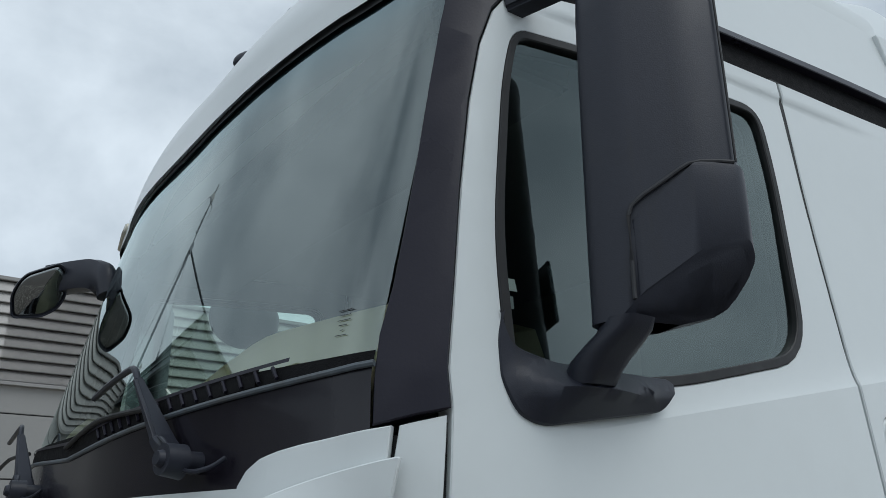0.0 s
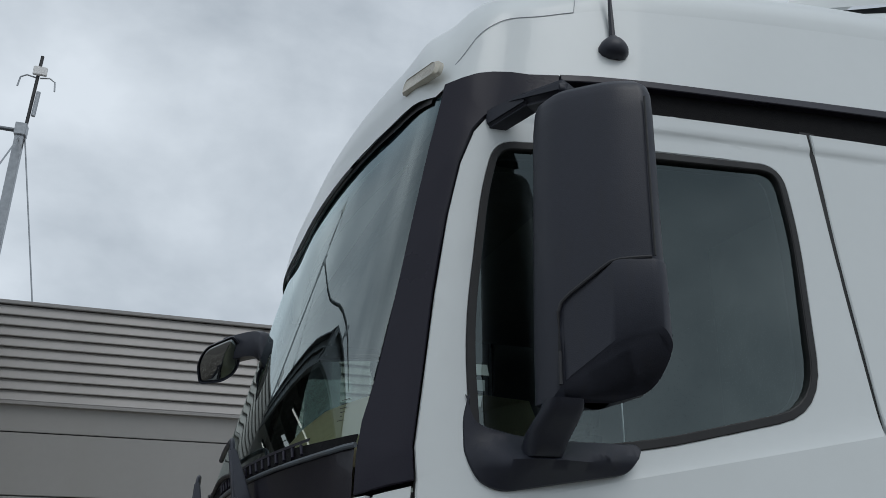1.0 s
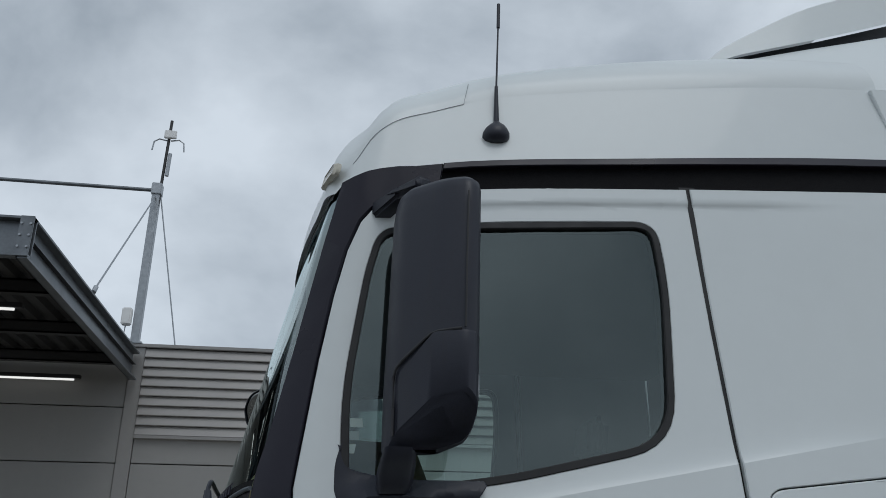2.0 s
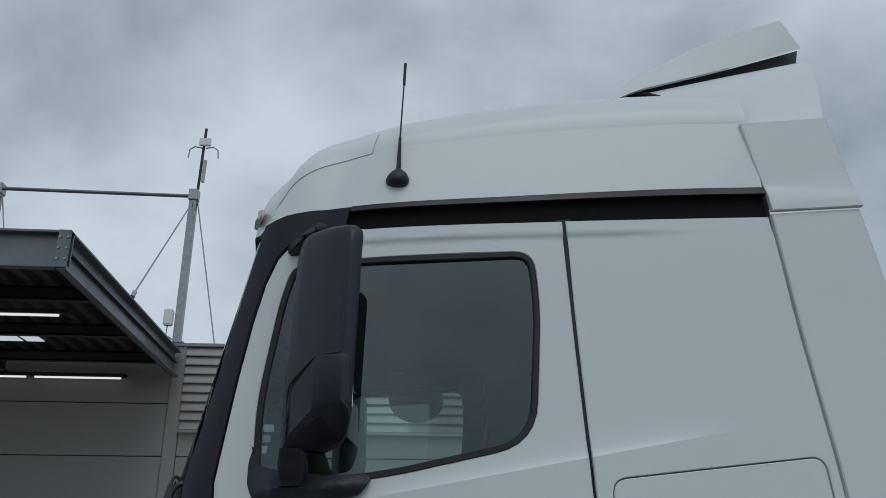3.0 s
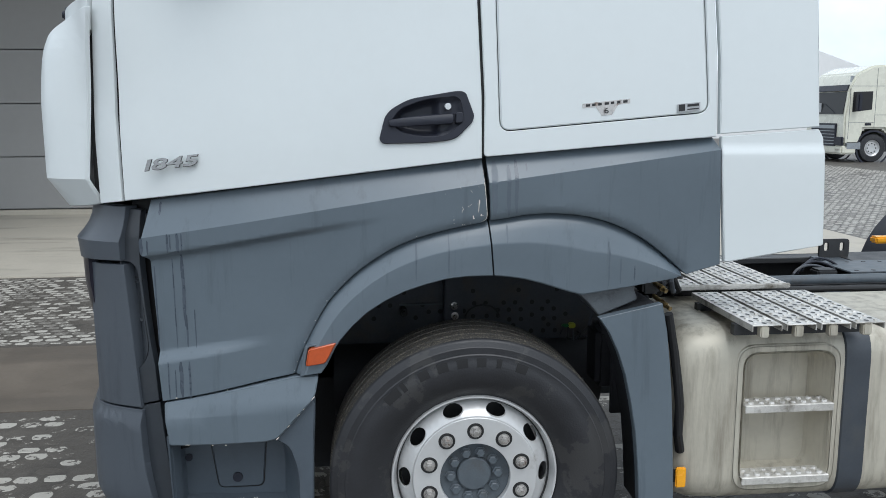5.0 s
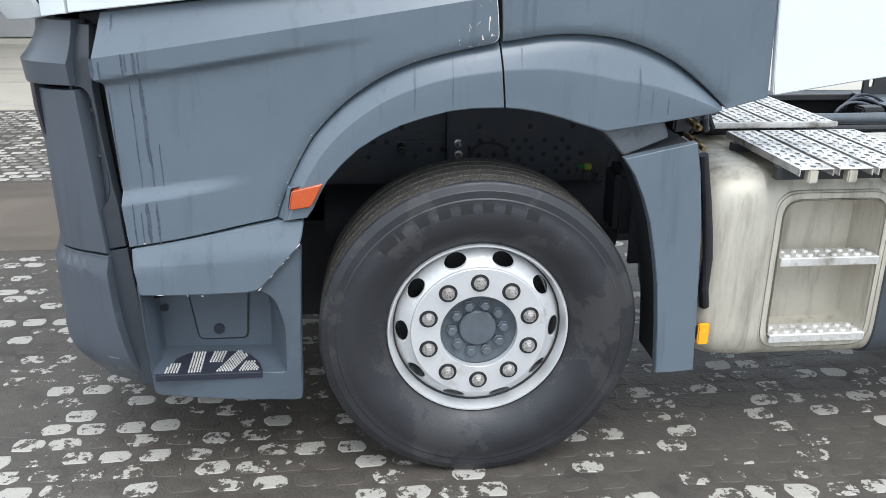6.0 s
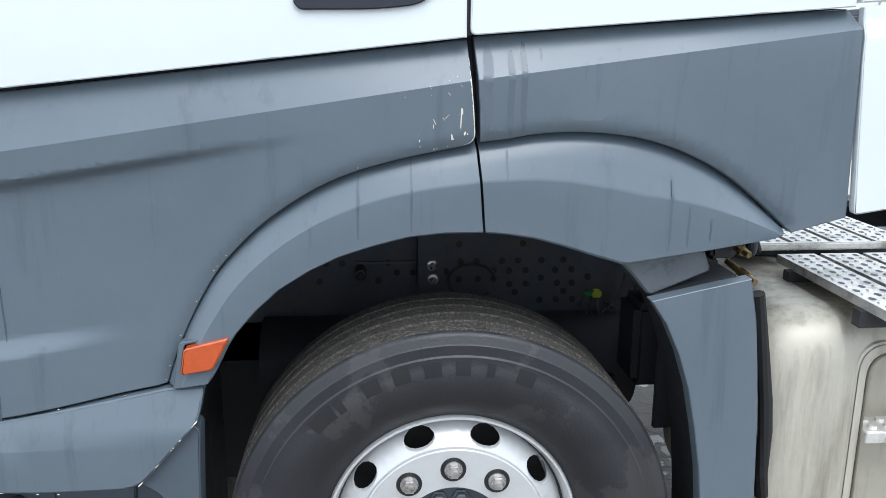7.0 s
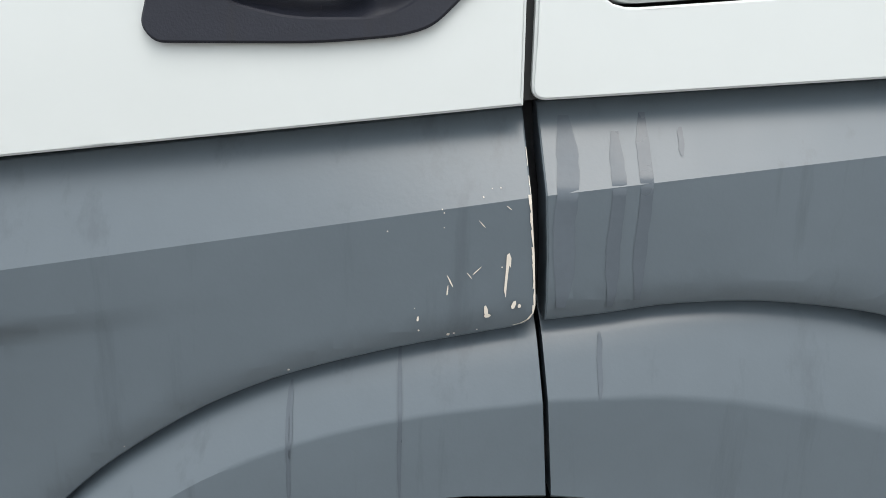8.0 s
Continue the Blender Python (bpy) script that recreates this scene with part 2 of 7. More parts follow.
def sett_stone(name, cover, mud=(0.086, 0.075, 0.062)):
    """Dark damp stone with pale dry patches; each stone has its own share of them."""
    m = surface(name, mud, 0.55, vary=0.25, scale=9, bump=0.7, bump_scale=90, random_shade=0.03)
    nt = m.node_tree
    b = next(n for n in nt.nodes if n.type == "BSDF_PRINCIPLED")
    dark = b.inputs["Base Color"].links[0].from_socket
    geo = nt.nodes.new("ShaderNodeNewGeometry")
    info = nt.nodes.new("ShaderNodeObjectInfo")
    rim = node(nt, "ShaderNodeTexNoise", Scale=22.0, Detail=7.0, Roughness=0.66)
    wide = node(nt, "ShaderNodeTexNoise", Scale=0.8, Detail=4.0, Roughness=0.6)
    for n in (rim, wide):
        nt.links.new(geo.outputs["Position"], n.inputs["Vector"])

    def join(kind, a, c):
        n = nt.nodes.new("ShaderNodeMath")
        n.operation = kind
        for slot, v in ((0, a), (1, c)):
            if isinstance(v, float):
                n.inputs[slot].default_value = v
            else:
                nt.links.new(v, n.inputs[slot])
        return n.outputs[0]
    own = join("FRACT", join("ADD", info.outputs["Random"], geo.outputs["Random Per Island"]), 0.0)
    level = join("ADD", join("ADD", join("MULTIPLY", own, 0.50), join("MULTIPLY", rim.outputs["Fac"], 1.7)), join("MULTIPLY", wide.outputs["Fac"], 0.75))
    span = nt.nodes.new("ShaderNodeMapRange")
    span.inputs["From Min"].default_value, span.inputs["From Max"].default_value = 1.69 - cover, 1.73 - cover
    nt.links.new(level, span.inputs["Value"])
    mix = nt.nodes.new("ShaderNodeMixRGB")
    mix.inputs[2].default_value = (0.43, 0.405, 0.355, 1)
    nt.links.new(span.outputs[0], mix.inputs[0])
    nt.links.new(dark, mix.inputs[1])
    nt.links.new(mix.outputs[0], b.inputs["Base Color"])
    return m


SETT = sett_stone("damp_sett_with_dry_patches", 0.13)
SETT_DRY = sett_stone("drier_sett", 0.24, (0.178, 0.163, 0.142))
JOINT = surface("damp_sandy_ground", (0.088, 0.077, 0.064), 0.55, vary=0.30, scale=9, bump=0.8, bump_scale=85, dirt=(0.056, 0.049, 0.041), dirt_low=0.50, dirt_high=0.66, dirt_scale=4.5)
CONCRETE = surface("pale_concrete_apron", (0.43, 0.392, 0.325), 0.65, vary=0.1, scale=1.5, bump=0.2, bump_scale=50, dirt=(0.19, 0.17, 0.14), dirt_low=0.56, dirt_high=0.74, dirt_scale=0.9, streak=(0.35, 1.6, 1))
GUTTER = surface("wet_brown_asphalt_strip", (0.145, 0.120, 0.095), 0.38, vary=0.2, scale=2, bump=0.15, bump_scale=90, dirt=(0.078, 0.067, 0.056), dirt_low=0.48, dirt_high=0.7, dirt_scale=0.8, streak=(0.3, 1.4, 1))
IVORY = surface("ivory_lorry_paint", (0.74, 0.73, 0.62), 0.3, vary=0.03, scale=3, coat=0.4)
STRAP = surface("dark_blue_grey_strap", (0.050, 0.058, 0.070), 0.45, vary=0.15, scale=10, dirt=(0.075, 0.078, 0.080), dirt_low=0.5, dirt_high=0.8, dirt_scale=6)
TENT = surface("white_canvas", (0.80, 0.80, 0.79), 0.8, vary=0.04, scale=1)
STICKER = surface("silver_sticker", (0.42, 0.43, 0.44), 0.35, vary=0.08, scale=40)
INK = surface("black_print_and_recess_shade", (0.015, 0.015, 0.016), 0.5, vary=0.1, scale=40)
CHIP = surface("chipped_paint_primer", (0.72, 0.66, 0.58), 0.7, vary=0.1, scale=60)
RUN = surface("dark_wet_run_on_grey_paint", (0.066, 0.082, 0.104), 0.30, vary=0.15, scale=9, bump=0.03, bump_scale=200)
WET = surface("wet_streak_on_grey_paint", (0.096, 0.118, 0.142), 0.36, vary=0.1, scale=9, bump=0.03, bump_scale=200)
GREEN = surface("green_yellow_connector", (0.45, 0.48, 0.05), 0.4, vary=0.1, scale=60)


# ---- building helpers ----
def part(name, bm, material, parent=None, label="", sharp=32):
    """Link a bmesh as one mesh object, smooth but for its sharp edges."""
    bm.normal_update()
    lim = radians(sharp)
    for f in bm.faces:
        f.smooth = True
    for e in bm.edges:
        if len(e.link_faces) == 2 and e.calc_face_angle(0) > lim:
            e.smooth = False
    me = bpy.data.meshes.new(name)
    bm.to_mesh(me)
    bm.free()
    me.materials.append(material)
    ob = new(name, me)
    if parent:
        ob.parent = parent
    if label:
        tagged(ob, label)
    return ob


def thing(name, place, label, category, group="", kind=""):
    ob = new(name)
    ob.location = place
    ob.empty_display_size = 0.2
    return tagged(ob, label, category, group, kind)


def add_box(bm, x0, x1, y0, y1, z0, z1, bevel=0.0, seg=2, turn=None):
    r = bmesh.ops.create_cube(bm, size=1.0)
    vs = r["verts"]
    bmesh.ops.scale(bm, vec=(x1 - x0, y1 - y0, z1 - z0), verts=vs)
    if turn:
        bmesh.ops.rotate(bm, cent=(0, 0, 0), matrix=turn.to_3x3(), verts=vs)
    bmesh.ops.translate(bm, vec=((x0 + x1) / 2, (y0 + y1) / 2, (z0 + z1) / 2), verts=vs)
    if bevel:
        es = list({e for v in vs for e in v.link_edges})
        bmesh.ops.bevel(bm, geom=es, offset=bevel, segments=seg, affect="EDGES", clamp_overlap=True)
    return bm


def box(*a, **k):
    return add_box(bmesh.new(), *a, **k)


def add_rod(bm, a, b, r0, r1=None, n=12, caps=True):
    a, b = Vector(a), Vector(b)
    r1 = r0 if r1 is None else r1
    d = b - a
    m = Matrix.Translation((a + b) / 2) @ d.to_track_quat("Z", "Y").to_matrix().to_4x4()
    bmesh.ops.create_cone(bm, cap_ends=caps, segments=n, radius1=r0, radius2=max(r1, 1e-5), depth=d.length, matrix=m)
    return bm


def rod(*a, **k):
    return add_rod(bmesh.new(), *a, **k)


def add_tube(bm, pts, r, n=10):
    """A bent tube through the points."""
    pts = [Vector(p) for p in pts]
    rings = []
    for i, p in enumerate(pts):
        d = (pts[min(i + 1, len(pts) - 1)] - pts[max(i - 1, 0)]).normalized()
        q = d.to_track_quat("Z", "Y")
        rings.append([bm.verts.new(p + q @ Vector((math.cos(2 * math.pi * k / n) * r, math.sin(2 * math.pi * k / n) * r, 0))) for k in range(n)])
    for a, b in zip(rings, rings[1:]):
        for k in range(n):
            bm.faces.new((a[k], a[(k + 1) % n], b[(k + 1) % n], b[k]))
    bm.faces.new(rings[0][::-1])
    bm.faces.new(rings[-1])
    return bm


def lathe(profile, centre, n=64, bm=None):
    """Turn (radius, y) pairs about the axle, which runs along y through the centre (x, z)."""
    bm = bm or bmesh.new()
    rings = []
    for r, y in profile:
        rings.append([bm.verts.new((centre[0] + r * math.cos(2 * math.pi * k / n), y, centre[1] + r * math.sin(2 * math.pi * k / n))) for k in range(n)])
    for a, b in zip(rings, rings[1:]):
        for k in range(n):
            bm.faces.new((a[k], b[k], b[(k + 1) % n], a[(k + 1) % n]))
    return bm


def stack(levels, cap=True):
    """A body through closed outlines (z, [(x, y), ...]) with the same number of points."""
    bm = bmesh.new()
    rings = [[bm.verts.new((x, y, z)) for x, y in poly] for z, poly in levels]
    n = len(rings[0])
    for a, b in zip(rings, rings[1:]):
        for i in range(n):
            bm.faces.new((a[i], a[(i + 1) % n], b[(i + 1) % n], b[i]))
    if cap:
        bm.faces.new(rings[0][::-1])
        bm.faces.new(rings[-1])
    bmesh.ops.recalc_face_normals(bm, faces=bm.faces[:])
    return bm


def rounded(poly, r, n=4):
    """The polygon with its corners rounded; r is one radius or one for each corner."""
    out = []
    for i, p in enumerate(poly):
        ri = r[i] if isinstance(r, (list, tuple)) else r
        p, a, b = Vector(p), Vector(poly[i - 1]), Vector(poly[(i + 1) % len(poly)])
        u, v = (a - p), (b - p)
        k = min(ri, u.length * 0.45, v.length * 0.45)
        if k < 1e-4:
            out.append(tuple(p))
            continue
        u, v = p + u.normalized() * k, p + v.normalized() * k
        for j in range(n + 1):
            t = j / n
            out.append(tuple(u * (1 - t) ** 2 + p * 2 * t * (1 - t) + v * t * t))
    return out


def flat(u, v, out=0.0):
    return (u, -out, v)


def panel_mesh(outline, fn, holes=(), thick=0.02, step=0.08, lip=0.004, cuts=(), mirror=False):
    """A sheet with thickness: outline and holes in (s, z), laid on the surface fn(s, z, out)."""
    bm = bmesh.new()
    edges = []
    for loop in (outline, *holes):
        vs = [bm.verts.new((p[0], 0, p[1])) for p in loop]
        for i in range(len(vs)):
            edges.append(bm.edges.new((vs[i], vs[(i + 1) % len(vs)])))
    bmesh.ops.triangle_fill(bm, use_beauty=True, edges=edges, normal=(0, -1, 0))
    us, vs = [p[0] for p in outline], [p[1] for p in outline]
    if lip:
        for width in (lip * 0.7, lip):
            bmesh.ops.inset_region(bm, faces=bm.faces[:], thickness=width, depth=0.0, use_boundary=True, use_even_offset=True)

    def slice_at(co, no):
        bmesh.ops.bisect_plane(bm, geom=bm.verts[:] + bm.edges[:] + bm.faces[:], dist=1e-5, plane_co=co, plane_no=no)
    if step:
        u = min(us) + step
        while u < max(us) - step * 0.3:
            slice_at((u, 0, 0), (1, 0, 0))
            u += step
        v = min(vs) + step
        while v < max(vs) - step * 0.3:
            slice_at((0, 0, v), (0, 0, 1))
            v += step
    for (a, b) in cuts:
        slice_at((a[0], 0, a[1]), (-(b[1] - a[1]), 0, b[0] - a[0]))
    rim = [e for e in bm.edges if e.is_boundary]
    rim_verts = {v for e in rim for v in e.verts}
    got = bmesh.ops.extrude_edge_only(bm, edges=rim)
    back = {v for v in got["geom"] if isinstance(v, bmesh.types.BMVert)}
    for v in bm.verts:
        o = -thick if v in back else (-lip * 0.8 if v in rim_verts else 0.0)
        p = fn(v.co.x, v.co.z, o)
        v.co = (p[0], 2.5 - p[1], p[2]) if mirror else p
    bmesh.ops.recalc_face_normals(bm, faces=bm.faces[:])
    total = sum((f.normal.y * f.calc_area() for f in bm.faces), 0.0)
    if (total > 0) != mirror:
        bmesh.ops.reverse_faces(bm, faces=bm.faces[:])
    return bm


def panel(name, outline, material, parent, fn=None, label="", sharp=32, **k):
    return part(name, panel_mesh(outline, fn or skin, **k), material, parent, label, sharp)


def grid(fn, us, vs, bm=None):
    """A sheet of quads through fn(u, v)."""
    bm = bm or bmesh.new()
    rows = [[bm.verts.new(fn(u, v)) for u in us] for v in vs]
    for a, b in zip(rows, rows[1:]):
        for i in range(len(us) - 1):
            bm.faces.new((a[i], a[i + 1], b[i + 1], b[i]))
    return bm


def steps(a, b, n):
    return [a + (b - a) * i / n for i in range(n + 1)]


def table(rows, v):
    """Straight lines between (v, value) pairs."""
    if v <= rows[0][0]:
        return rows[0][1]
    for (a, p), (b, q) in zip(rows, rows[1:]):
        if v <= b:
            return p + (q - p) * (v - a) / (b - a)
    return rows[-1][1]


def smooth_table(rows, v):
    """A smooth curve through (v, value) pairs."""
    if v <= rows[0][0]:
        return rows[0][1]
    if v >= rows[-1][0]:
        return rows[-1][1]
    i = max(k for k in range(len(rows) - 1) if rows[k][0] <= v)

    def slope(k):
        a, b = rows[max(k - 1, 0)], rows[min(k + 1, len(rows) - 1)]
        return (b[1] - a[1]) / (b[0] - a[0])
    (a, p), (b, q) = rows[i], rows[i + 1]
    h, t = b - a, (v - a) / (b - a)
    return (2 * t ** 3 - 3 * t * t + 1) * p + (t ** 3 - 2 * t * t + t) * h * slope(i) + (3 * t * t - 2 * t ** 3) * q + (t ** 3 - t * t) * h * slope(i + 1)


def text_mesh(words, size, depth, name, bold=0.0):
    """Raised letters as a mesh in the x-z plane, facing -y."""
    cu = bpy.data.curves.new(name, "FONT")
    cu.body, cu.size, cu.extrude, cu.offset, cu.shear = words, size, depth, bold, 0.0
    tmp = bpy.data.objects.new(name, cu)
    scene.collection.objects.link(tmp)
    bpy.context.view_layer.update()
    me = bpy.data.meshes.new_from_object(tmp.evaluated_get(bpy.context.evaluated_depsgraph_get()))
    bpy.data.objects.remove(tmp)
    bm = bmesh.new()
    bm.from_mesh(me)
    for v in bm.verts:
        v.co = (v.co.x, -v.co.z, v.co.y)
    return bm


# ---- the cab's skin ----
def build_contour(start, bends):
    """Points (x, y) every centimetre along the cab's outline in plan, from (length, degrees) bends."""
    line, x, y, th, s = [], start, 0.0, 0.0, start
    for i in range(240):
        line.append((x, y))
        k = next((radians(turn) / (a - b) for a, b, turn in bends if s > b), 0.0)
        th = min(th + k * 0.01, radians(90))
        x, y, s = x - math.cos(th) * 0.01, y + math.sin(th) * 0.01, s - 0.01
    return line


LOW_LINE = build_contour(-0.70, [(-0.70, -1.05, 12), (-1.05, -1.45, 66), (-1.45, -2.50, 12)])
HIGH_LINE = build_contour(-0.543, [(-0.543, -1.103, 6.4), (-1.103, -1.278, 64.3), (-1.278, -2.328, 19.3)])


def ease(a, b, v):
    t = min(max((v - a) / (b - a), 0.0), 1.0)
    return t * t * (3 - 2 * t)


def on_line(line, s):
    f = (line[0][0] - s) / 0.01
    if f <= 0:
        return s, 0.0
    i = min(int(f), len(line) - 2)
    a, b, f = line[i], line[i + 1], f - i
    return a[0] + (b[0] - a[0]) * f, a[1] + (b[1] - a[1]) * f


def plan(s, z):
    """The cab's outline in plan, by the length s along its skin; s is x along the flat side. The corner is tighter above the belt."""
    k = ease(1.75, 2.12, z)
    a, b = on_line(LOW_LINE, s), on_line(HIGH_LINE, s)
    return a[0] + (b[0] - a[0]) * k, a[1] + (b[1] - a[1]) * k


def rake(s, z):
    """How far the front has run back at that height; the windscreen leans more than the pillars."""
    return (0.202 * (1 - ease(-1.2, -0.3, s)) + 0.030 * (1 - ease(-1.6, -1.25, s))) * max(z - 2.2, 0.0) / 0.93


def lean(z):
    return smooth_table([(1.30, 0.0), (1.66, 0.0), (2.28, 0.032), (2.70, 0.064), (3.08, 0.088), (3.50, 0.133), (3.90, 0.178)], z)


def skin(s, z, out=0.0):
    """A point of the cab's side and front, out metres proud of it."""
    x, y = plan(s, z)
    e = 0.004
    (xa, ya), (xb, yb) = plan(s + e, z), plan(s - e, z)
    tx, ty = xb - xa, yb - ya
    n = math.hypot(tx, ty)
    return (x + rake(s, z) + out * -ty / n, y + lean(z) * ease(-1.40, -0.95, s) + out * tx / n, z)


# ---- ground ----
def ground_sheet():
    bm = bmesh.new()
    vs = [bm.verts.new(p) for p in ((-600, -600, 0.0), (600, -600, 0.0), (600, 600, 0.0), (-600, 600, 0.0))]
    bm.faces.new(vs)
    return tagged(part("ground", bm, JOINT), "dark wet sandy yard ground between paving setts", "ground", kind="structure")


ground = ground_sheet()
tagged(part("pavement_apron", box(-40, 6.5, 6.6, 12.5, -0.20, 0.012, bevel=0.004), CONCRETE), "pale stained concrete apron along the warehouse", "pavement", kind="structure")
tagged(part("pavement_gutter", box(-40, 6.5, 2.3, 3.75, -0.20, 0.004, bevel=0.003), GUTTER), "wet brown asphalt drainage strip across the yard", "pavement", kind="structure")


# ---- the warehouse ----
FACADE = 12.5
wall = thing("wall_warehouse", (0, FACADE, 0), "grey metal-panelled warehouse wall behind the parked lorry", "wall", kind="structure")
part("core", box(-40, 5.8, 0.12, 14, 0.0, 5.62), PANEL_W, wall)
part("plinth", box(-40, 5.85, -0.02, 0.12, -0.1, 0.10, bevel=0.01), CONCRETE, wall, "pale concrete plinth")
SEAMS = [0.115, 1.02, 1.925, 2.83, 3.735, 4.64, 5.62]
for x0, x1 in ((-22.0, -16.02), (-16.0, -10.02), (-10.0, -4.36), (-4.12, 1.88), (1.90, 5.85)):
    for z0, z1 in zip(SEAMS, SEAMS[1:]):
        if x0 > -4.2 and z0 > 4.0:
            continue
        if x0 > -4.2 and z1 > 4.0:
            z1 = 4.15
        part("wall_panel", box(x0, x1, 0.0, 0.118, z0 + 0.008, z1 - 0.008, bevel=0.008), PANEL_W, wall)
part("corner_trim", box(-4.352, -4.128, -0.025, 0.118, 0.1, 5.66, bevel=0.006), SIDING, wall, "folded metal corner trim")
part("parapet_cap", box(-40, 5.88, -0.07, 14.1, 5.66, 5.72, bevel=0.008), SIDING, wall, "folded metal parapet cap")
part("drip_sill", box(-4.12, 5.88, -0.09, 0.11, 4.13, 4.18, bevel=0.006), SIDING, wall)


def slat_mesh():
    bm = bmesh.new()
    prof = [(0.11, 0.0), (-0.055, 0.0), (-0.06, 0.012), (-0.01, 0.158), (0.11, 0.162)]
    ends = [[bm.verts.new((x, y, z)) for y, z in prof] for x in (0, 5.99)]
    for i in range(len(prof)):
        j = (i + 1) % len(prof)
        bm.faces.new((ends[0][i], ends[0][j], ends[1][j], ends[1][i]))
    bm.faces.new(ends[0][::-1])
    bm.faces.new(ends[1])
    return bm


first_slat = None
for k in range(9):
    for x in (-4.12, -0.14):
        if first_slat is None:
            first_slat = part("siding_slat", slat_mesh(), SIDING, wall)
            ob = first_slat
        else:
            ob = new("siding_slat", first_slat.data)
            ob.parent = wall
        ob.location = (x, 0, 4.185 + 0.163 * k)
part("wall_box", box(-5.05, -4.72, -0.16, 0.0, 2.02, 2.46, bevel=0.02), PANEL_W, wall, "small grey electrical cabinet")
for x in (-4.98, -4.90, -4.82):
    part("conduit", rod((x, -0.08, 2.4), (x, -0.08, 2.62), 0.012), STEEL, wall)

# ---- the canopy over the dock ----
canopy = thing("canopy", (-9, FACADE, 5.1), "galvanised steel loading canopy with corrugated deck and strip lights", "canopy", kind="structure")


def cpart(name, bm, mat, label="", under=None):
    bmesh.ops.translate(bm, vec=(9, -FACADE, -5.1), verts=bm.verts[:])
    return part(name, bm, mat, under or canopy, label)


def channel(axis, at, a, b, z0, z1, out=1):
    """A U-shaped beam: web and two flanges."""
    bm = bmesh.new()
    t, f = 0.02, 0.12
    for lo, hi, z_lo, z_hi in ((0, t, z0, z1), (0, f, z0, z0 + 0.03), (0, f, z1 - 0.03, z1)):
        if axis == "x":
            add_box(bm, a, b, at + min(lo * out, hi * out), at + max(lo * out, hi * out), z_lo, z_hi, bevel=0.004, seg=1)
        else:
            add_box(bm, at + min(lo * out, hi * out), at + max(lo * out, hi * out), a, b, z_lo, z_hi, bevel=0.004, seg=1)
    return bm


cpart("front_beam", channel("x", 6.75, -14, -4.2, 5.10, 5.55, -1), CANOPY)
cpart("side_beam", channel("y", -4.32, 6.65, 12.4, 5.08, 5.55, 1), CANOPY)
cpart("end_plate", box(-4.335, -4.195, 6.62, 6.64, 5.10, 5.55, bevel=0.003), CANOPY)
for bx in (-4.31, -4.22):
    for bz in (5.2, 5.33, 5.46):
        cpart("bolt", rod((bx, 6.625, bz), (bx, 6.605, bz), 0.014, n=6), STEEL)


def decking():
    bm = bmesh.new()
    xs, k = [], -14.0
    while k < -4.35:
        xs += [(k, 5.42), (k + 0.10, 5.42), (k + 0.14, 5.34), (k + 0.24, 5.34)]
        k += 0.28
    rows = [[bm.verts.new((x, y, z)) for x, z in xs] for y in (6.75, 12.4)]
    for i in range(len(xs) - 1):
        bm.faces.new((rows[0][i], rows[0][i + 1], rows[1][i + 1], rows[1][i]))
    add_box(bm, -14, -4.33, 6.76, 12.4, 5.43, 5.5)
    return bm


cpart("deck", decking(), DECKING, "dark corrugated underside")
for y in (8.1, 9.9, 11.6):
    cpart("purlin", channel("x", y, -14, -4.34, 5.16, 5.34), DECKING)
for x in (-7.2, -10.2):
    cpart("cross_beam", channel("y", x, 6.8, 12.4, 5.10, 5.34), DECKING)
for y, xs in ((8.35, ((-7.9, -5.75), (-5.7, -4.85))), (12.28, ((-9.2, -6.75), (-6.65, -5.15)))):
    for x0, x1 in xs:
        lamp = cpart("strip_light", box(x0, x1 + 0.1, y - 0.05, y + 0.05, 5.04, 5.10, bevel=0.008), DECKING, "fluorescent strip light")
        cpart("tube", rod((x0 + 0.05, y, 5.025), (x1, y, 5.025), 0.018), TUBE, "lit white tube", lamp)
# the deck above is closed: daylight through these panes is put in as glow
for x0, x1 in ((-7.6, -6.35), (-6.29, -6.02)):
    cpart("skylight", box(x0, x1, 10.62, 10.98, 5.325, 5.335), SKYLIGHT, "roof pane that glows in place of daylight")

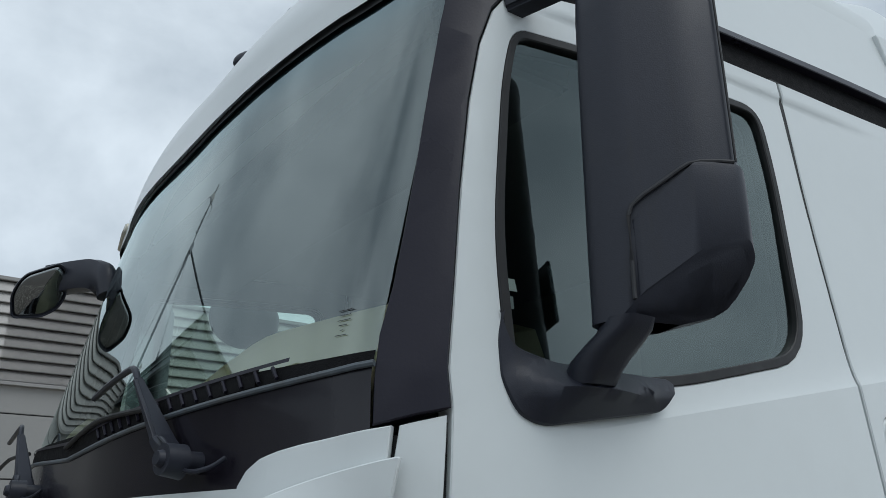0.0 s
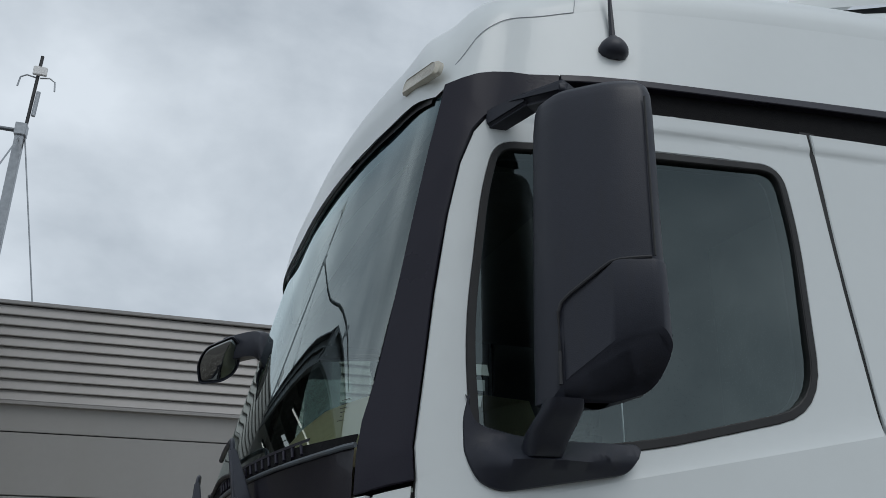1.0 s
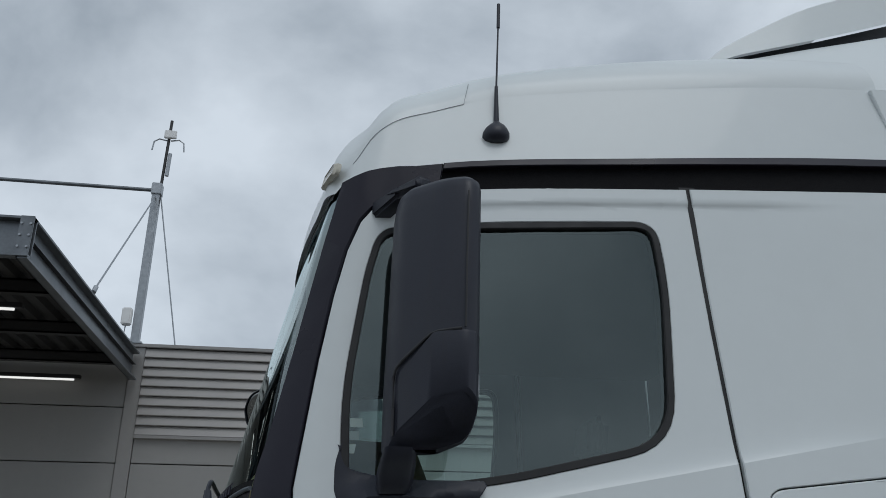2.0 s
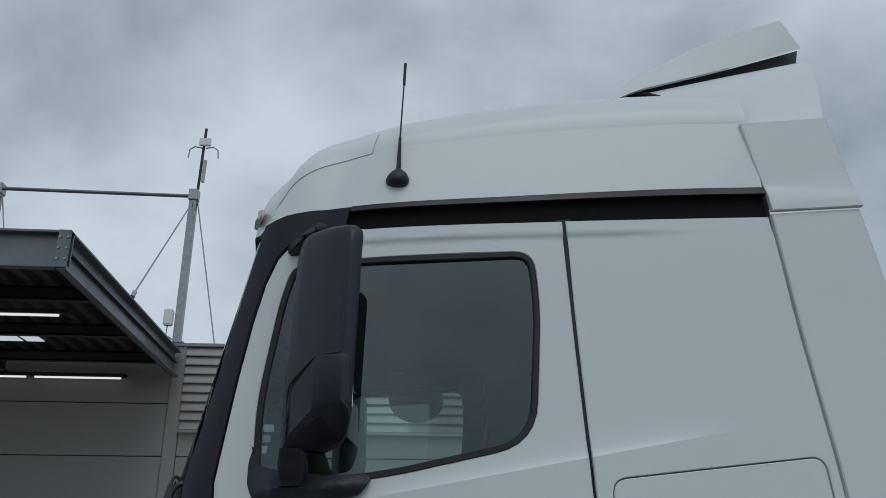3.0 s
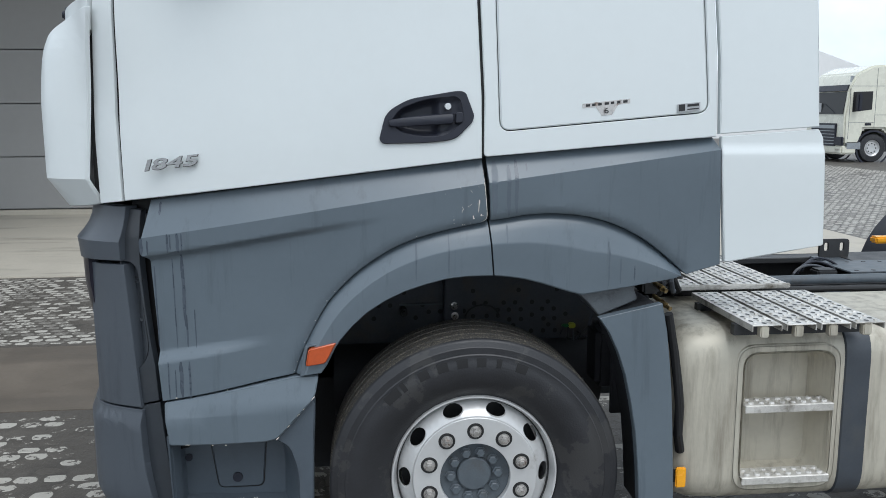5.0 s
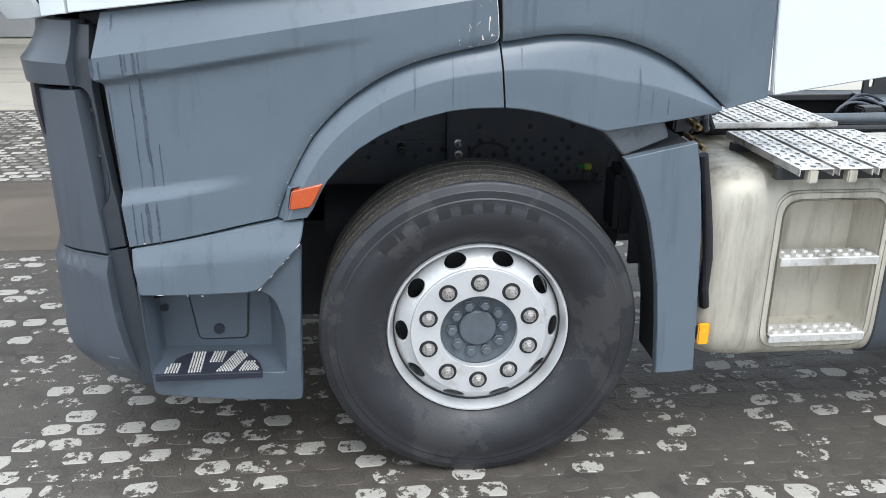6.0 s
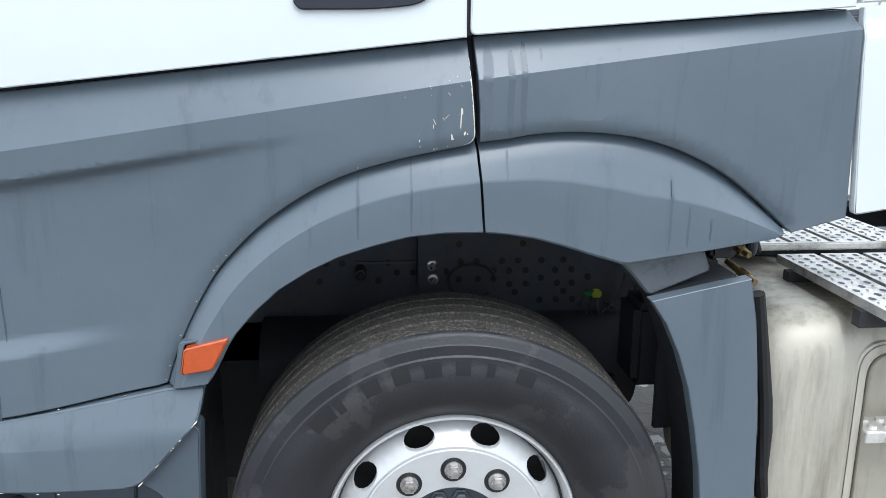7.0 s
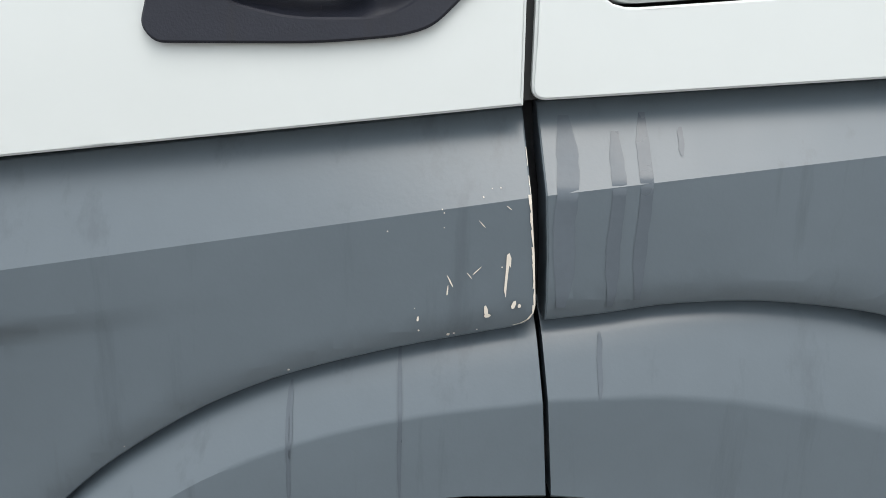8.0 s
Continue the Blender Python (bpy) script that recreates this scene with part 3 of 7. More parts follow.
# ---- masts over the canopy ----
def mast(x, pole):
    m = thing("canopy_mast", (x, FACADE + 0.05, 5.72), "galvanised steel mast with tie rods above the canopy", "mast", "canopy masts")
    part("column", box(-0.07, 0.07, -0.07, 0.07, 0.0, 3.02, bevel=0.006), STEEL, m)
    part("head", box(-0.09, 0.09, -0.10, 0.10, 2.82, 3.04, bevel=0.01), STEEL, m)
    part("foot", box(-0.14, 0.14, -0.14, 0.14, 0.0, 0.03, bevel=0.004), STEEL, m)
    part("tie_rod", rod((0.0, -0.08, 2.75), (0.13, -3.35, -0.14), 0.013), STEEL, m)
    part("clevis", rod((0.13, -3.35, -0.16), (0.13, -3.27, -0.06), 0.035, n=8), STEEL, m)
    part("back_stay", rod((0.08, 0.0, 2.8), (0.66, 0.05, 0.03), 0.012), STEEL, m)
    if pole:
        part("pole", rod((0.05, -0.02, 2.6), (0.09, -0.02, 4.38), 0.028), CHASSIS, m)
        part("panel_antenna", box(0.0, 0.22, -0.10, -0.04, 3.98, 4.14, bevel=0.01), TENT, m, "white box antenna")
        part("rod_antenna", rod((0.14, -0.06, 3.2), (0.15, -0.06, 3.66), 0.035), STEEL, m)
        for k in (-1, 1):
            part("hooked_arm", add_tube(bmesh.new(), [(0.09 + k * 0.03, -0.02, 3.95), (0.09 + k * 0.18, -0.02, 3.98), (0.09 + k * 0.27, -0.02, 3.92), (0.09 + k * 0.29, -0.02, 3.74)], 0.014), STEEL, m)
        part("floodlight", box(-0.24, -0.08, -0.22, -0.08, 0.30, 0.60, bevel=0.02), TENT, m, "small beige box light")
        part("cable", add_tube(bmesh.new(), [(-0.16, -0.16, 0.30), (-0.17, -0.16, 0.12), (-0.10, -0.12, 0.08), (-0.04, -0.16, 0.04), (-0.02, -0.16, -0.25)], 0.014), STEEL, m)
    return m


mast(-4.34, True)
mast(-7.97, False)
tagged(part("tie_bar", rod((-4.40, FACADE, 8.62), (-11.6, FACADE, 8.68), 0.035), CANOPY), "long steel bar joining the canopy masts", "bar")


# ---- the white tractor unit ----
truck = thing("lorry_tractor", (0, 1.25, 0), "white tractor lorry with grey cladding parked on setts", "lorry")
OFF = Vector((0, -1.25, 0))


def tp(name, bm, mat, label="", under=None, sharp=32):
    """A part of the lorry, given in the yard's axes."""
    bmesh.ops.translate(bm, vec=OFF, verts=bm.verts[:])
    return part(name, bm, mat, under or truck, label, sharp)


def tpanel(name, outline, mat, fn=None, label="", under=None, sharp=44, **k):
    return tp(name, panel_mesh(outline, fn or skin, **k), mat, label, under, sharp)


def belt(s):
    return 2.284 + 0.188 * s


def side_white(s, z, out=0.0):
    """The white flank, with the ledge at the belt and the shallow one under the gutter."""
    fade = ease(-1.0, -0.75, s) * (1 - ease(0.15, 0.58, s))
    d = -0.011 * fade * (1 - math.exp(-max(0.0, z - belt(s)) / 0.030))
    top = 2.992 + 0.062 * (s + 0.6)
    d += 0.007 * (1 - ease(0.1, 0.5, s)) * ease(-0.012, 0.004, z - top) * ease(-1.05, -0.9, s)
    d += 0.006 * math.sin((z - 1.45) * 1.9) * ease(-1.2, -0.6, s)
    return skin(s, z, out + d)


BELT_CUTS = [((-1, belt(-1) + d), (1, belt(1) + d)) for d in (0.0, 0.008, 0.018, 0.032, 0.055, 0.09)] + [((-1, 2.967 + d), (1, 3.091 + d)) for d in (-0.026, -0.012, -0.004, 0.004, 0.018)]
WINDOW = rounded([(-1.000, 2.185), (-1.060, 2.44), (-1.084, 2.77), (-1.075, 2.893), (-0.82, 2.920), (-0.145, 2.962), (-0.130, 2.76), (-0.164, 2.322), (-0.66, 2.208)], [0.03, 0.1, 0.1, 0.08, 0.2, 0.07, 0.2, 0.13, 0.3], 6)


def side_glass(s, z, o=0.0):
    """The side windows' flat sheet, leaning in evenly."""
    x = skin(s, z)[0]
    return (x, 0.048 + 0.075 * (z - 2.3) - 0.013 * (x + 0.15) - o, z)


def inset(poly, d):
    """The closed polygon moved inwards by d."""
    out, n = [], len(poly)
    area = sum(poly[i][0] * poly[(i + 1) % n][1] - poly[(i + 1) % n][0] * poly[i][1] for i in range(n))
    sg = 1 if area > 0 else -1
    for i in range(n):
        a, p, b = Vector(poly[i - 1]), Vector(poly[i]), Vector(poly[(i + 1) % n])
        t = (b - a).normalized()
        out.append((p.x - t.y * d * sg, p.y + t.x * d * sg))
    return out


def crisp(ob, line):
    """Keep the edges that lie on the line z = line(x) sharp."""
    for e in ob.data.edges:
        if all(abs(ob.data.vertices[i].co.z - line(ob.data.vertices[i].co.x)) < 0.0012 for i in e.vertices):
            e.use_edge_sharp = True


BOWL = rounded([(-0.279, 1.716), (-0.249, 1.757), (-0.172, 1.786), (-0.071, 1.795), (-0.054, 1.782), (-0.046, 1.742), (-0.051, 1.709), (-0.099, 1.668), (-0.191, 1.666), (-0.25, 1.681)], [0.008, 0.02, 0.04, 0.012, 0.012, 0.012, 0.012, 0.03, 0.04, 0.02], 4)
RECESS = rounded([(-0.314, 1.660), (-0.302, 1.646), (-0.162, 1.648), (-0.095, 1.655), (-0.068, 1.663), (-0.018, 1.712), (-0.012, 1.733), (-0.038, 1.803), (-0.052, 1.810), (-0.075, 1.809), (-0.22, 1.785), (-0.275, 1.754), (-0.295, 1.731)], [0.012, 0.012, 0.1, 0.05, 0.03, 0.015, 0.015, 0.012, 0.012, 0.012, 0.08, 0.03, 0.02], 4)
DOOR = [(-1.128, 1.470), (0.013, 1.598), (0.012, 1.793), (-0.025, 2.624), (-0.034, 2.873), (-0.041, 3.074), (-0.45, 3.047), (-0.86, 3.022), (-1.02, 3.000), (-1.082, 2.972), (-1.113, 2.943), (-1.136, 2.905), (-1.152, 2.82), (-1.153, 2.69), (-1.142, 2.507), (-1.126, 2.337), (-1.114, 2.20), (-1.110, 2.142), (-1.119, 1.95), (-1.130, 1.70)]
door = tpanel("door", DOOR, WHITE, side_white, "white cab door", holes=[WINDOW, inset(BOWL, -0.004)], thick=0.05, step=0.045, lip=0.003, cuts=BELT_CUTS)
crisp(door, belt)
tpanel("window_seal", WINDOW, SEAL, lambda s, z, o=0: side_white(s, z, o + 0.003), holes=[inset(WINDOW, 0.020)], thick=0.05, step=0, lip=0.003, under=door)
pane = tpanel("window_glass", inset(WINDOW, 0.012), GLASS, side_glass, thick=0.004, step=0.1, lip=0, under=door, label="tinted side window glass")
pane.visible_shadow = False
far_door = tpanel("door", DOOR, WHITE, side_white, "white cab door", holes=[WINDOW], thick=0.05, lip=0, mirror=True)
tpanel("window_seal", WINDOW, SEAL, lambda s, z, o=0: side_white(s, z, o + 0.003), holes=[inset(WINDOW, 0.020)], thick=0.05, step=0, lip=0.003, under=far_door, mirror=True)
pane = tpanel("window_glass", inset(WINDOW, 0.012), GLASS, side_glass, thick=0.004, step=0.1, lip=0, under=far_door, mirror=True)
pane.visible_shadow = False

for far in (False, True):
    tpanel("door_lining", inset(DOOR, 0.012), CABIN, lambda s, z, o=0: skin(s, z, o - 0.056), holes=[inset(WINDOW, 0.014)], thick=0.012, step=0.15, lip=0, under=far_door if far else door, mirror=far)
for far in (False, True):
    tpanel("door_gap_seal", [(-0.004, 1.600), (0.038, 1.604), (0.040, 1.793), (0.005, 2.624), (-0.011, 3.085), (-0.060, 3.083), (-0.046, 2.624), (-0.008, 1.793)], SEAL, lambda s, z, o=0: skin(s, z, o - 0.010), "black rubber in the door gap", thick=0.03, step=0.087, lip=0, mirror=far)
# door handle in its recess
plate = tpanel("handle_plate", RECESS, BLACK, lambda s, z, o=0: skin(s, z, o + 0.012), "black door handle surround", under=door, holes=[inset(BOWL, 0.003)], thick=0.02, step=0, lip=0.003)


def bowl(s, z, o=0.0):
    """Deep behind the grip, shallow round the lock."""
    k = inside(s, z)
    return skin(s, z, o + 0.007 - k * (0.010 + 0.028 * (1 - ease(-0.150, -0.116, s))))


def inside(s, z):
    """0 at the bowl's rim, 1 from two centimetres in."""
    p, best = Vector((s, z)), 1.0
    for a, b in zip(BOWL, BOWL[1:] + BOWL[:1]):
        a, d = Vector(a), Vector(b) - Vector(a)
        u = min(max((p - a).dot(d) / max(d.length_squared, 1e-9), 0.0), 1.0)
        best = min(best, (p - a - d * u).length)
    return ease(0.0, 0.020, best)


tpanel("handle_bowl", BOWL, BLACK, bowl, under=door, thick=0.004, step=0.007, lip=0, sharp=60)
tpanel("handle", rounded([(-0.284, 1.720), (-0.281, 1.700), (-0.251, 1.698), (-0.083, 1.708), (-0.078, 1.724), (-0.081, 1.741), (-0.233, 1.729)], [0.006, 0.006, 0.03, 0.006, 0.01, 0.006, 0.03], 3), BLACK, lambda s, z, o=0: skin(s, z, o + 0.026 - 18 * (z - 1.716 - 0.06 * (s + 0.18)) ** 2), "black pull handle", under=door, thick=0.016, step=0.008, lip=0.003, sharp=60)
tpanel("handle_bridge", rounded([(-0.074, 1.709), (-0.071, 1.742), (-0.050, 1.744), (-0.048, 1.712)], 0.005, 2), BLACK, lambda s, z, o=0: skin(s, z, o + 0.020), under=door, thick=0.02, step=0, lip=0.003)
tp("lock", lathe([(0.0, -0.022), (0.009, -0.022), (0.0115, -0.019), (0.0115, -0.008)], (-0.097, 1.761), 20), CHROME, "chrome door lock", door)


def letters(words, size, place, slope, depth=0.003, lean_k=0.28, wide=1.0, bold=0.0):
    bm = text_mesh(words, size, depth, "letters", bold)
    for v in bm.verts:
        x, z = v.co.x * wide + v.co.z * lean_k, v.co.z
        v.co = (place[0] + x, place[1] + v.co.y, place[2] + z + x * slope)
    return bm


number = tp("model_number", letters("845", 0.047, (-1.019, -0.004, 1.5706), 0.107, lean_k=0.34, wide=2.02, bold=0.0008), CHROME, "chrome model number 1845", door)
# dark copies set lower behind the digits paint the shadow at their rims
tp("number_edge", letters("845", 0.047, (-1.0185, -0.0025, 1.5692), 0.107, depth=0.002, lean_k=0.34, wide=2.02, bold=0.0012), CHASSIS, "", number)
tp("number_edge", letters("1", 0.047, (-1.0535, -0.0025, 1.5654), 0.107, depth=0.002, lean_k=0.34, wide=2.02, bold=0.0012), CHASSIS, "", number)
tp("digit", letters("1", 0.047, (-1.054, -0.004, 1.5668), 0.107, lean_k=0.34, wide=2.02, bold=0.0008), CHROME, "", number)

# A pillar, gutter rail, cowl
PILLAR_SHAPE = [(-1.114, 2.140), (-1.118, 2.20), (-1.130, 2.337), (-1.146, 2.507), (-1.157, 2.69), (-1.156, 2.82), (-1.140, 2.908), (-1.116, 2.947), (-1.084, 2.976), (-1.022, 3.004), (-0.905, 3.024), (-0.905, 3.106), (-1.065, 3.087), (-1.155, 3.064), (-1.20, 3.050), (-1.248, 3.040), (-1.246, 2.98), (-1.246, 2.86), (-1.240, 2.70), (-1.233, 2.55), (-1.230, 2.43), (-1.229, 2.33), (-1.235, 2.25), (-1.231, 2.21), (-1.234, 2.113)]
for far in (False, True):
    tpanel("pillar_cover", PILLAR_SHAPE, PILLAR, lambda s, z, o=0: skin(s, z, o + 0.006), "dark grey windscreen pillar cover", thick=0.05, lip=0.003, mirror=far)


for far in (False, True):
    tpanel("pillar_lining", [(s + 0.045 if i < 10 else s, z) for i, (s, z) in enumerate(PILLAR_SHAPE)], CABIN, lambda s, z, o=0: skin(s, z, o - 0.072), thick=0.01, step=0.15, lip=0, mirror=far)


def gut_top(s):
    return smooth_table([(-1.26, 3.038), (-1.20, 3.052), (-1.155, 3.066), (-1.065, 3.089), (-0.87, 3.111), (-0.645, 3.127), (-0.336, 3.151), (0.08, 3.190), (0.39, 3.216), (0.69, 3.234)], s)


def gut_bot(s):
    return table([(-1.13, 2.985), (-0.875, 3.027), (-0.337, 3.058), (-0.036, 3.080), (0.69, 3.120)], s)


GX = steps(-0.902, 0.688, 14)
for far in (False, True):
    tpanel("gutter_rail", [(s, gut_bot(s) + 0.72 * (gut_top(s) - gut_bot(s))) for s in GX] + [(s, gut_top(s)) for s in GX[::-1]], PILLAR, lambda s, z, o=0: skin(s, z, o + 0.014 - 0.25 * max(0.0, z - gut_top(s) + 0.03)), "dark grey gutter rail", thick=0.04, step=0.1, lip=0.003, mirror=far)
    tpanel("gutter_recess", [(s, gut_bot(s) - 0.01) for s in GX] + [(s, gut_bot(s) + 0.74 * (gut_top(s) - gut_bot(s))) for s in GX[::-1]], MESH, lambda s, z, o=0: skin(s, z, o - 0.012), thick=0.03, step=0, lip=0, mirror=far)

MID = -2.40


def front_sheet(z0, z1, s0, out, nz=10, ns=28):
    """A sheet round the cab's nose from s0 on one flank to the same on the other."""
    bm = bmesh.new()
    cols = [(s, False) for s in steps(s0, MID, ns)] + [(s, True) for s in steps(MID, s0, ns)[1:]]
    rows = []
    for v in steps(0, 1, nz):
        row = []
        for s, far in cols:
            a, b = z0(s), z1(s)
            x, y, z = skin(s, a + (b - a) * v, out(a + (b - a) * v) if callable(out) else out)
            row.append(bm.verts.new((x, 2.5 - y if far else y, z)))
        rows.append(row)
    for a, b in zip(rows, rows[1:]):
        for i in range(len(cols) - 1):
            bm.faces.new((a[i], b[i], b[i + 1], a[i + 1]))
    return bm


def glass_low(s):
    return table([(-2.4, 2.150), (-2.2, 2.159), (-1.9, 2.176), (-1.6, 2.191), (-1.4, 2.200), (-1.3, 2.205), (-1.229, 2.211)], s)


def glass_high(s):
    return table([(-2.4, 2.995), (-2.1, 2.998), (-1.8, 3.018), (-1.6, 3.030), (-1.45, 3.022), (-1.36, 3.012), (-1.24, 2.992)], s)


screen = tp("windscreen", front_sheet(glass_low, lambda s: glass_high(s) + 0.012, -1.236, 0.0, nz=12), SCREEN, "green-tinted windscreen reflecting the yard")
screen.visible_shadow = False
tp("visor_board", front_sheet(lambda s: glass_high(s) - 0.06, lambda s: glass_high(s) + 0.03, -1.26, -0.004, nz=3), LINER, "grey board above the windscreen inside")
tp("roof_edge_lining", front_sheet(lambda s: 2.975, lambda s: 3.100, -0.62, -0.078, nz=3), LINER, "grey lining under the roof edge")
tp("seal_backing", front_sheet(lambda s: glass_high(s) + 0.012, lambda s: glass_high(s) + 0.060, -1.27, -0.008, nz=1), SEAL)
tp("screen_seal", front_sheet(lambda s: glass_high(s) - 0.002, lambda s: glass_high(s) + 0.020, -1.285, 0.006, nz=1), SEAL)


def cowl_low(s):
    return table([(-2.4, 2.030), (-1.55, 2.030), (-1.452, 2.030), (-1.425, 2.057), (-1.38, 2.081), (-1.29, 2.099), (-1.20, 2.117)], s)


tp("cowl", front_sheet(lambda s: cowl_low(s) - 0.06 * (1 - ease(-1.36, -1.26, s)), lambda s: glass_low(s) - 0.004, -1.236, lambda z: 0.007 - 0.05 * max(0, z - 2.16), nz=5), COWL, "dark grey cowl under the windscreen")
EDGE = [Vector(skin(s, glass_low(s) - 0.006, 0.009)) for s in steps(-1.231, MID, 40)]
tp("cowl_edge", add_tube(bmesh.new(), EDGE + [Vector((p.x, 2.5 - p.y, p.z)) for p in EDGE[-2::-1]], 0.0055, 8), HUB)
tp("screen_frit", front_sheet(lambda s: glass_low(s) - 0.004, lambda s: glass_low(s) + table([(-2.4, 0.050), (-1.6, 0.034), (-1.23, 0.016)], s), -1.236, 0.003, nz=2), MESH, "black printed edge of the windscreen")
tp("cowl_grille", front_sheet(lambda s: glass_low(s) + 0.002, lambda s: glass_low(s) + 0.034, -1.50, 0.007, nz=3), MESH, "black cowl mesh under the wipers")
for k in range(16):
    s = -1.44 - 0.046 * k
    tp("cowl_slat", rod(skin(s, glass_low(s) + 0.005, 0.010), skin(s - 0.020, glass_low(s - 0.020) + 0.027, 0.010), 0.0035, n=6), PILLAR)
tp("cowl_ledge", front_sheet(lambda s: glass_low(s) + 0.030, lambda s: glass_low(s) + 0.037, -1.42, 0.011, nz=1), PILLAR)
tp("front_panel", front_sheet(lambda s: 1.45, lambda s: 2.034, -1.455, lambda z: 0.022, nz=6), WHITE, "white front panel")
# white strip and air deflector at the corner
CORNER = rounded([(-1.187, 2.068), (-1.211, 1.94), (-1.239, 1.74), (-1.268, 1.453), (-1.31, 1.445), (-1.40, 1.438), (-1.447, 1.440), (-1.452, 1.70), (-1.45, 1.84), (-1.43, 1.95), (-1.395, 1.990), (-1.353, 2.016), (-1.308, 2.036), (-1.248, 2.055)], [0.006, 0.1, 0.1, 0.008, 0.01, 0.01, 0.02, 0.2, 0.15, 0.08, 0.05, 0.05, 0.05, 0.05], 3)
DECK = [(-1.203, 2.112), (-1.267, 2.104), (-1.34, 2.091), (-1.378, 2.082), (-1.41, 2.072), (-1.436, 2.057), (-1.452, 2.034), (-1.452, 1.93), (-1.30, 1.96), (-1.215, 2.00)]


def corner_skin(s, z, o=0.0):
    return skin(s, z, o + 0.028 + (0.054 + 0.036 * (1 - ease(1.92, 2.09, z))) * (1 - ease(-1.40, -1.23, s)) - 0.060 * max(0.0, 1.535 - z) / 0.09)


for far in (False, True):
    tpanel("strip_backing", [(-1.095, 2.125), (-1.32, 2.075), (-1.32, 1.47), (-1.105, 1.478)], SEAL, lambda s, z, o=0: skin(s, z, o - 0.016), thick=0.01, step=0.03, lip=0, mirror=far)
    tpanel("strip_panel", [(-1.119, 2.130), (-1.193, 2.113), (-1.204, 2.045), (-1.226, 1.92), (-1.244, 1.772), (-1.250, 1.66), (-1.243, 1.456), (-1.138, 1.468), (-1.144, 1.75), (-1.130, 1.95)], WHITE, skin, "white strip beside the door", thick=0.012, lip=0.002, mirror=far)
    deflector = tpanel("air_deflector", CORNER, WHITE, corner_skin, "white corner air deflector", thick=0.014, lip=0.003, step=0.03, cuts=[((-1.6, 1.535), (-1.1, 1.535))], mirror=far)
    crisp(deflector, lambda x: 1.535)
    tpanel("deflector_deck", DECK, WHITE, lambda s, z, o=0: skin(s, z, o + 0.012 + 0.045 * (1 - ease(-1.42, -1.25, s))), "white deck above the air deflector", thick=0.02, lip=0.003, step=0.03, mirror=far)

# rear flank with its storage hatch
FLANK = [(0.020, 1.602), (0.788, 1.662), (0.783, 1.912), (0.755, 2.299), (0.721, 2.677), (0.688, 3.116), (0.30, 3.096), (-0.029, 3.076), (-0.022, 2.873), (-0.013, 2.624), (0.022, 1.793)]
HATCH = rounded([(0.053, 2.220), (0.724, 2.297), (0.760, 1.739), (0.070, 1.680)], [0.05, 0.05, 0.04, 0.04], 6)
for far in (False, True):
    flank = tpanel("rear_flank", rounded(FLANK, [0.014] + [0.0] * 10, 4), WHITE, side_white, "white rear cab flank", holes=[HATCH], thick=0.04, step=0.047, lip=0.003, cuts=BELT_CUTS, mirror=far)
    crisp(flank, belt)
    hatch = tpanel("storage_hatch", inset(HATCH, 0.0036), WHITE, side_white, "white storage hatch", thick=0.03, lip=0.005, mirror=far)
    if not far:
        tp("hatch_backing", box(0.05, 0.77, 0.075, 0.09, 1.67, 2.30), DARK)
        emblem = tpanel("emblem", [(0.338, 1.754), (0.338, 1.769), (0.495, 1.785), (0.495, 1.770), (0.456, 1.766), (0.436, 1.734), (0.402, 1.731), (0.382, 1.758)][::-1], NUT, lambda s, z, o=0: skin(s, z, o + 0.004), "chrome winged emblem", under=hatch, thick=0.006, step=0, lip=0)
        for i in range(7):
            a = 0.349 + 0.0205 * i
            b, low = a + (0.011 if i % 3 else 0.014), 1.7585 + 0.102 * (a - 0.345)
            tpanel("emblem_bar", [(a, low), (b, low + 0.0012), (b, low + 0.0092), (a, low + 0.008)], INK, lambda s, z, o=0: skin(s, z, o + 0.0052), under=emblem, thick=0.001, step=0, lip=0)
        tp("emblem_number", letters("6", 0.026, (0.408, -0.007, 1.7385), 0.0, 0.0008, 0.0, 1.2), INK, "dark number 6", emblem)
        stick = tpanel("dealer_sticker", [(0.652, 1.741), (0.727, 1.748), (0.727, 1.774), (0.652, 1.767)], STICKER, lambda s, z, o=0: skin(s, z, o + 0.009), "silver dealer sticker with plain shapes", under=hatch, thick=0.002, step=0, lip=0)
        tpanel("sticker_mark", [(0.655, 1.744), (0.676, 1.746), (0.676, 1.767), (0.655, 1.765)], INK, lambda s, z, o=0: skin(s, z, o + 0.0105), under=stick, thick=0.001, step=0, lip=0)
        tpanel("sticker_bar", [(0.684, 1.7585), (0.722, 1.762), (0.722, 1.770), (0.684, 1.7665)], INK, lambda s, z, o=0: skin(s, z, o + 0.0105), under=stick, thick=0.001, step=0, lip=0)
        tpanel("sticker_bar", [(0.684, 1.7485), (0.722, 1.752), (0.722, 1.7555), (0.684, 1.752)], INK, lambda s, z, o=0: skin(s, z, o + 0.0105), under=stick, thick=0.001, step=0, lip=0)

# side deflectors behind the cab
DEFL = [(0.800, 1.670), (0.795, 1.912), (0.767, 2.299), (0.733, 2.677), (0.700, 3.128), (1.026, 3.160), (1.066, 2.80), (1.110, 2.30), (1.128, 1.94), (1.140, 1.692)]
LOWD = rounded([(0.807, 1.662), (1.141, 1.684), (1.158, 1.655), (1.176, 1.296), (0.832, 1.243), (0.808, 1.56)], [0.003, 0.003, 0.006, 0.006, 0.01, 0.02], 3)


def low_deflector(s, z, o=0.0):
    return skin(s, z, o + 0.012 * (1 - ease(1.60, 1.64, z)))


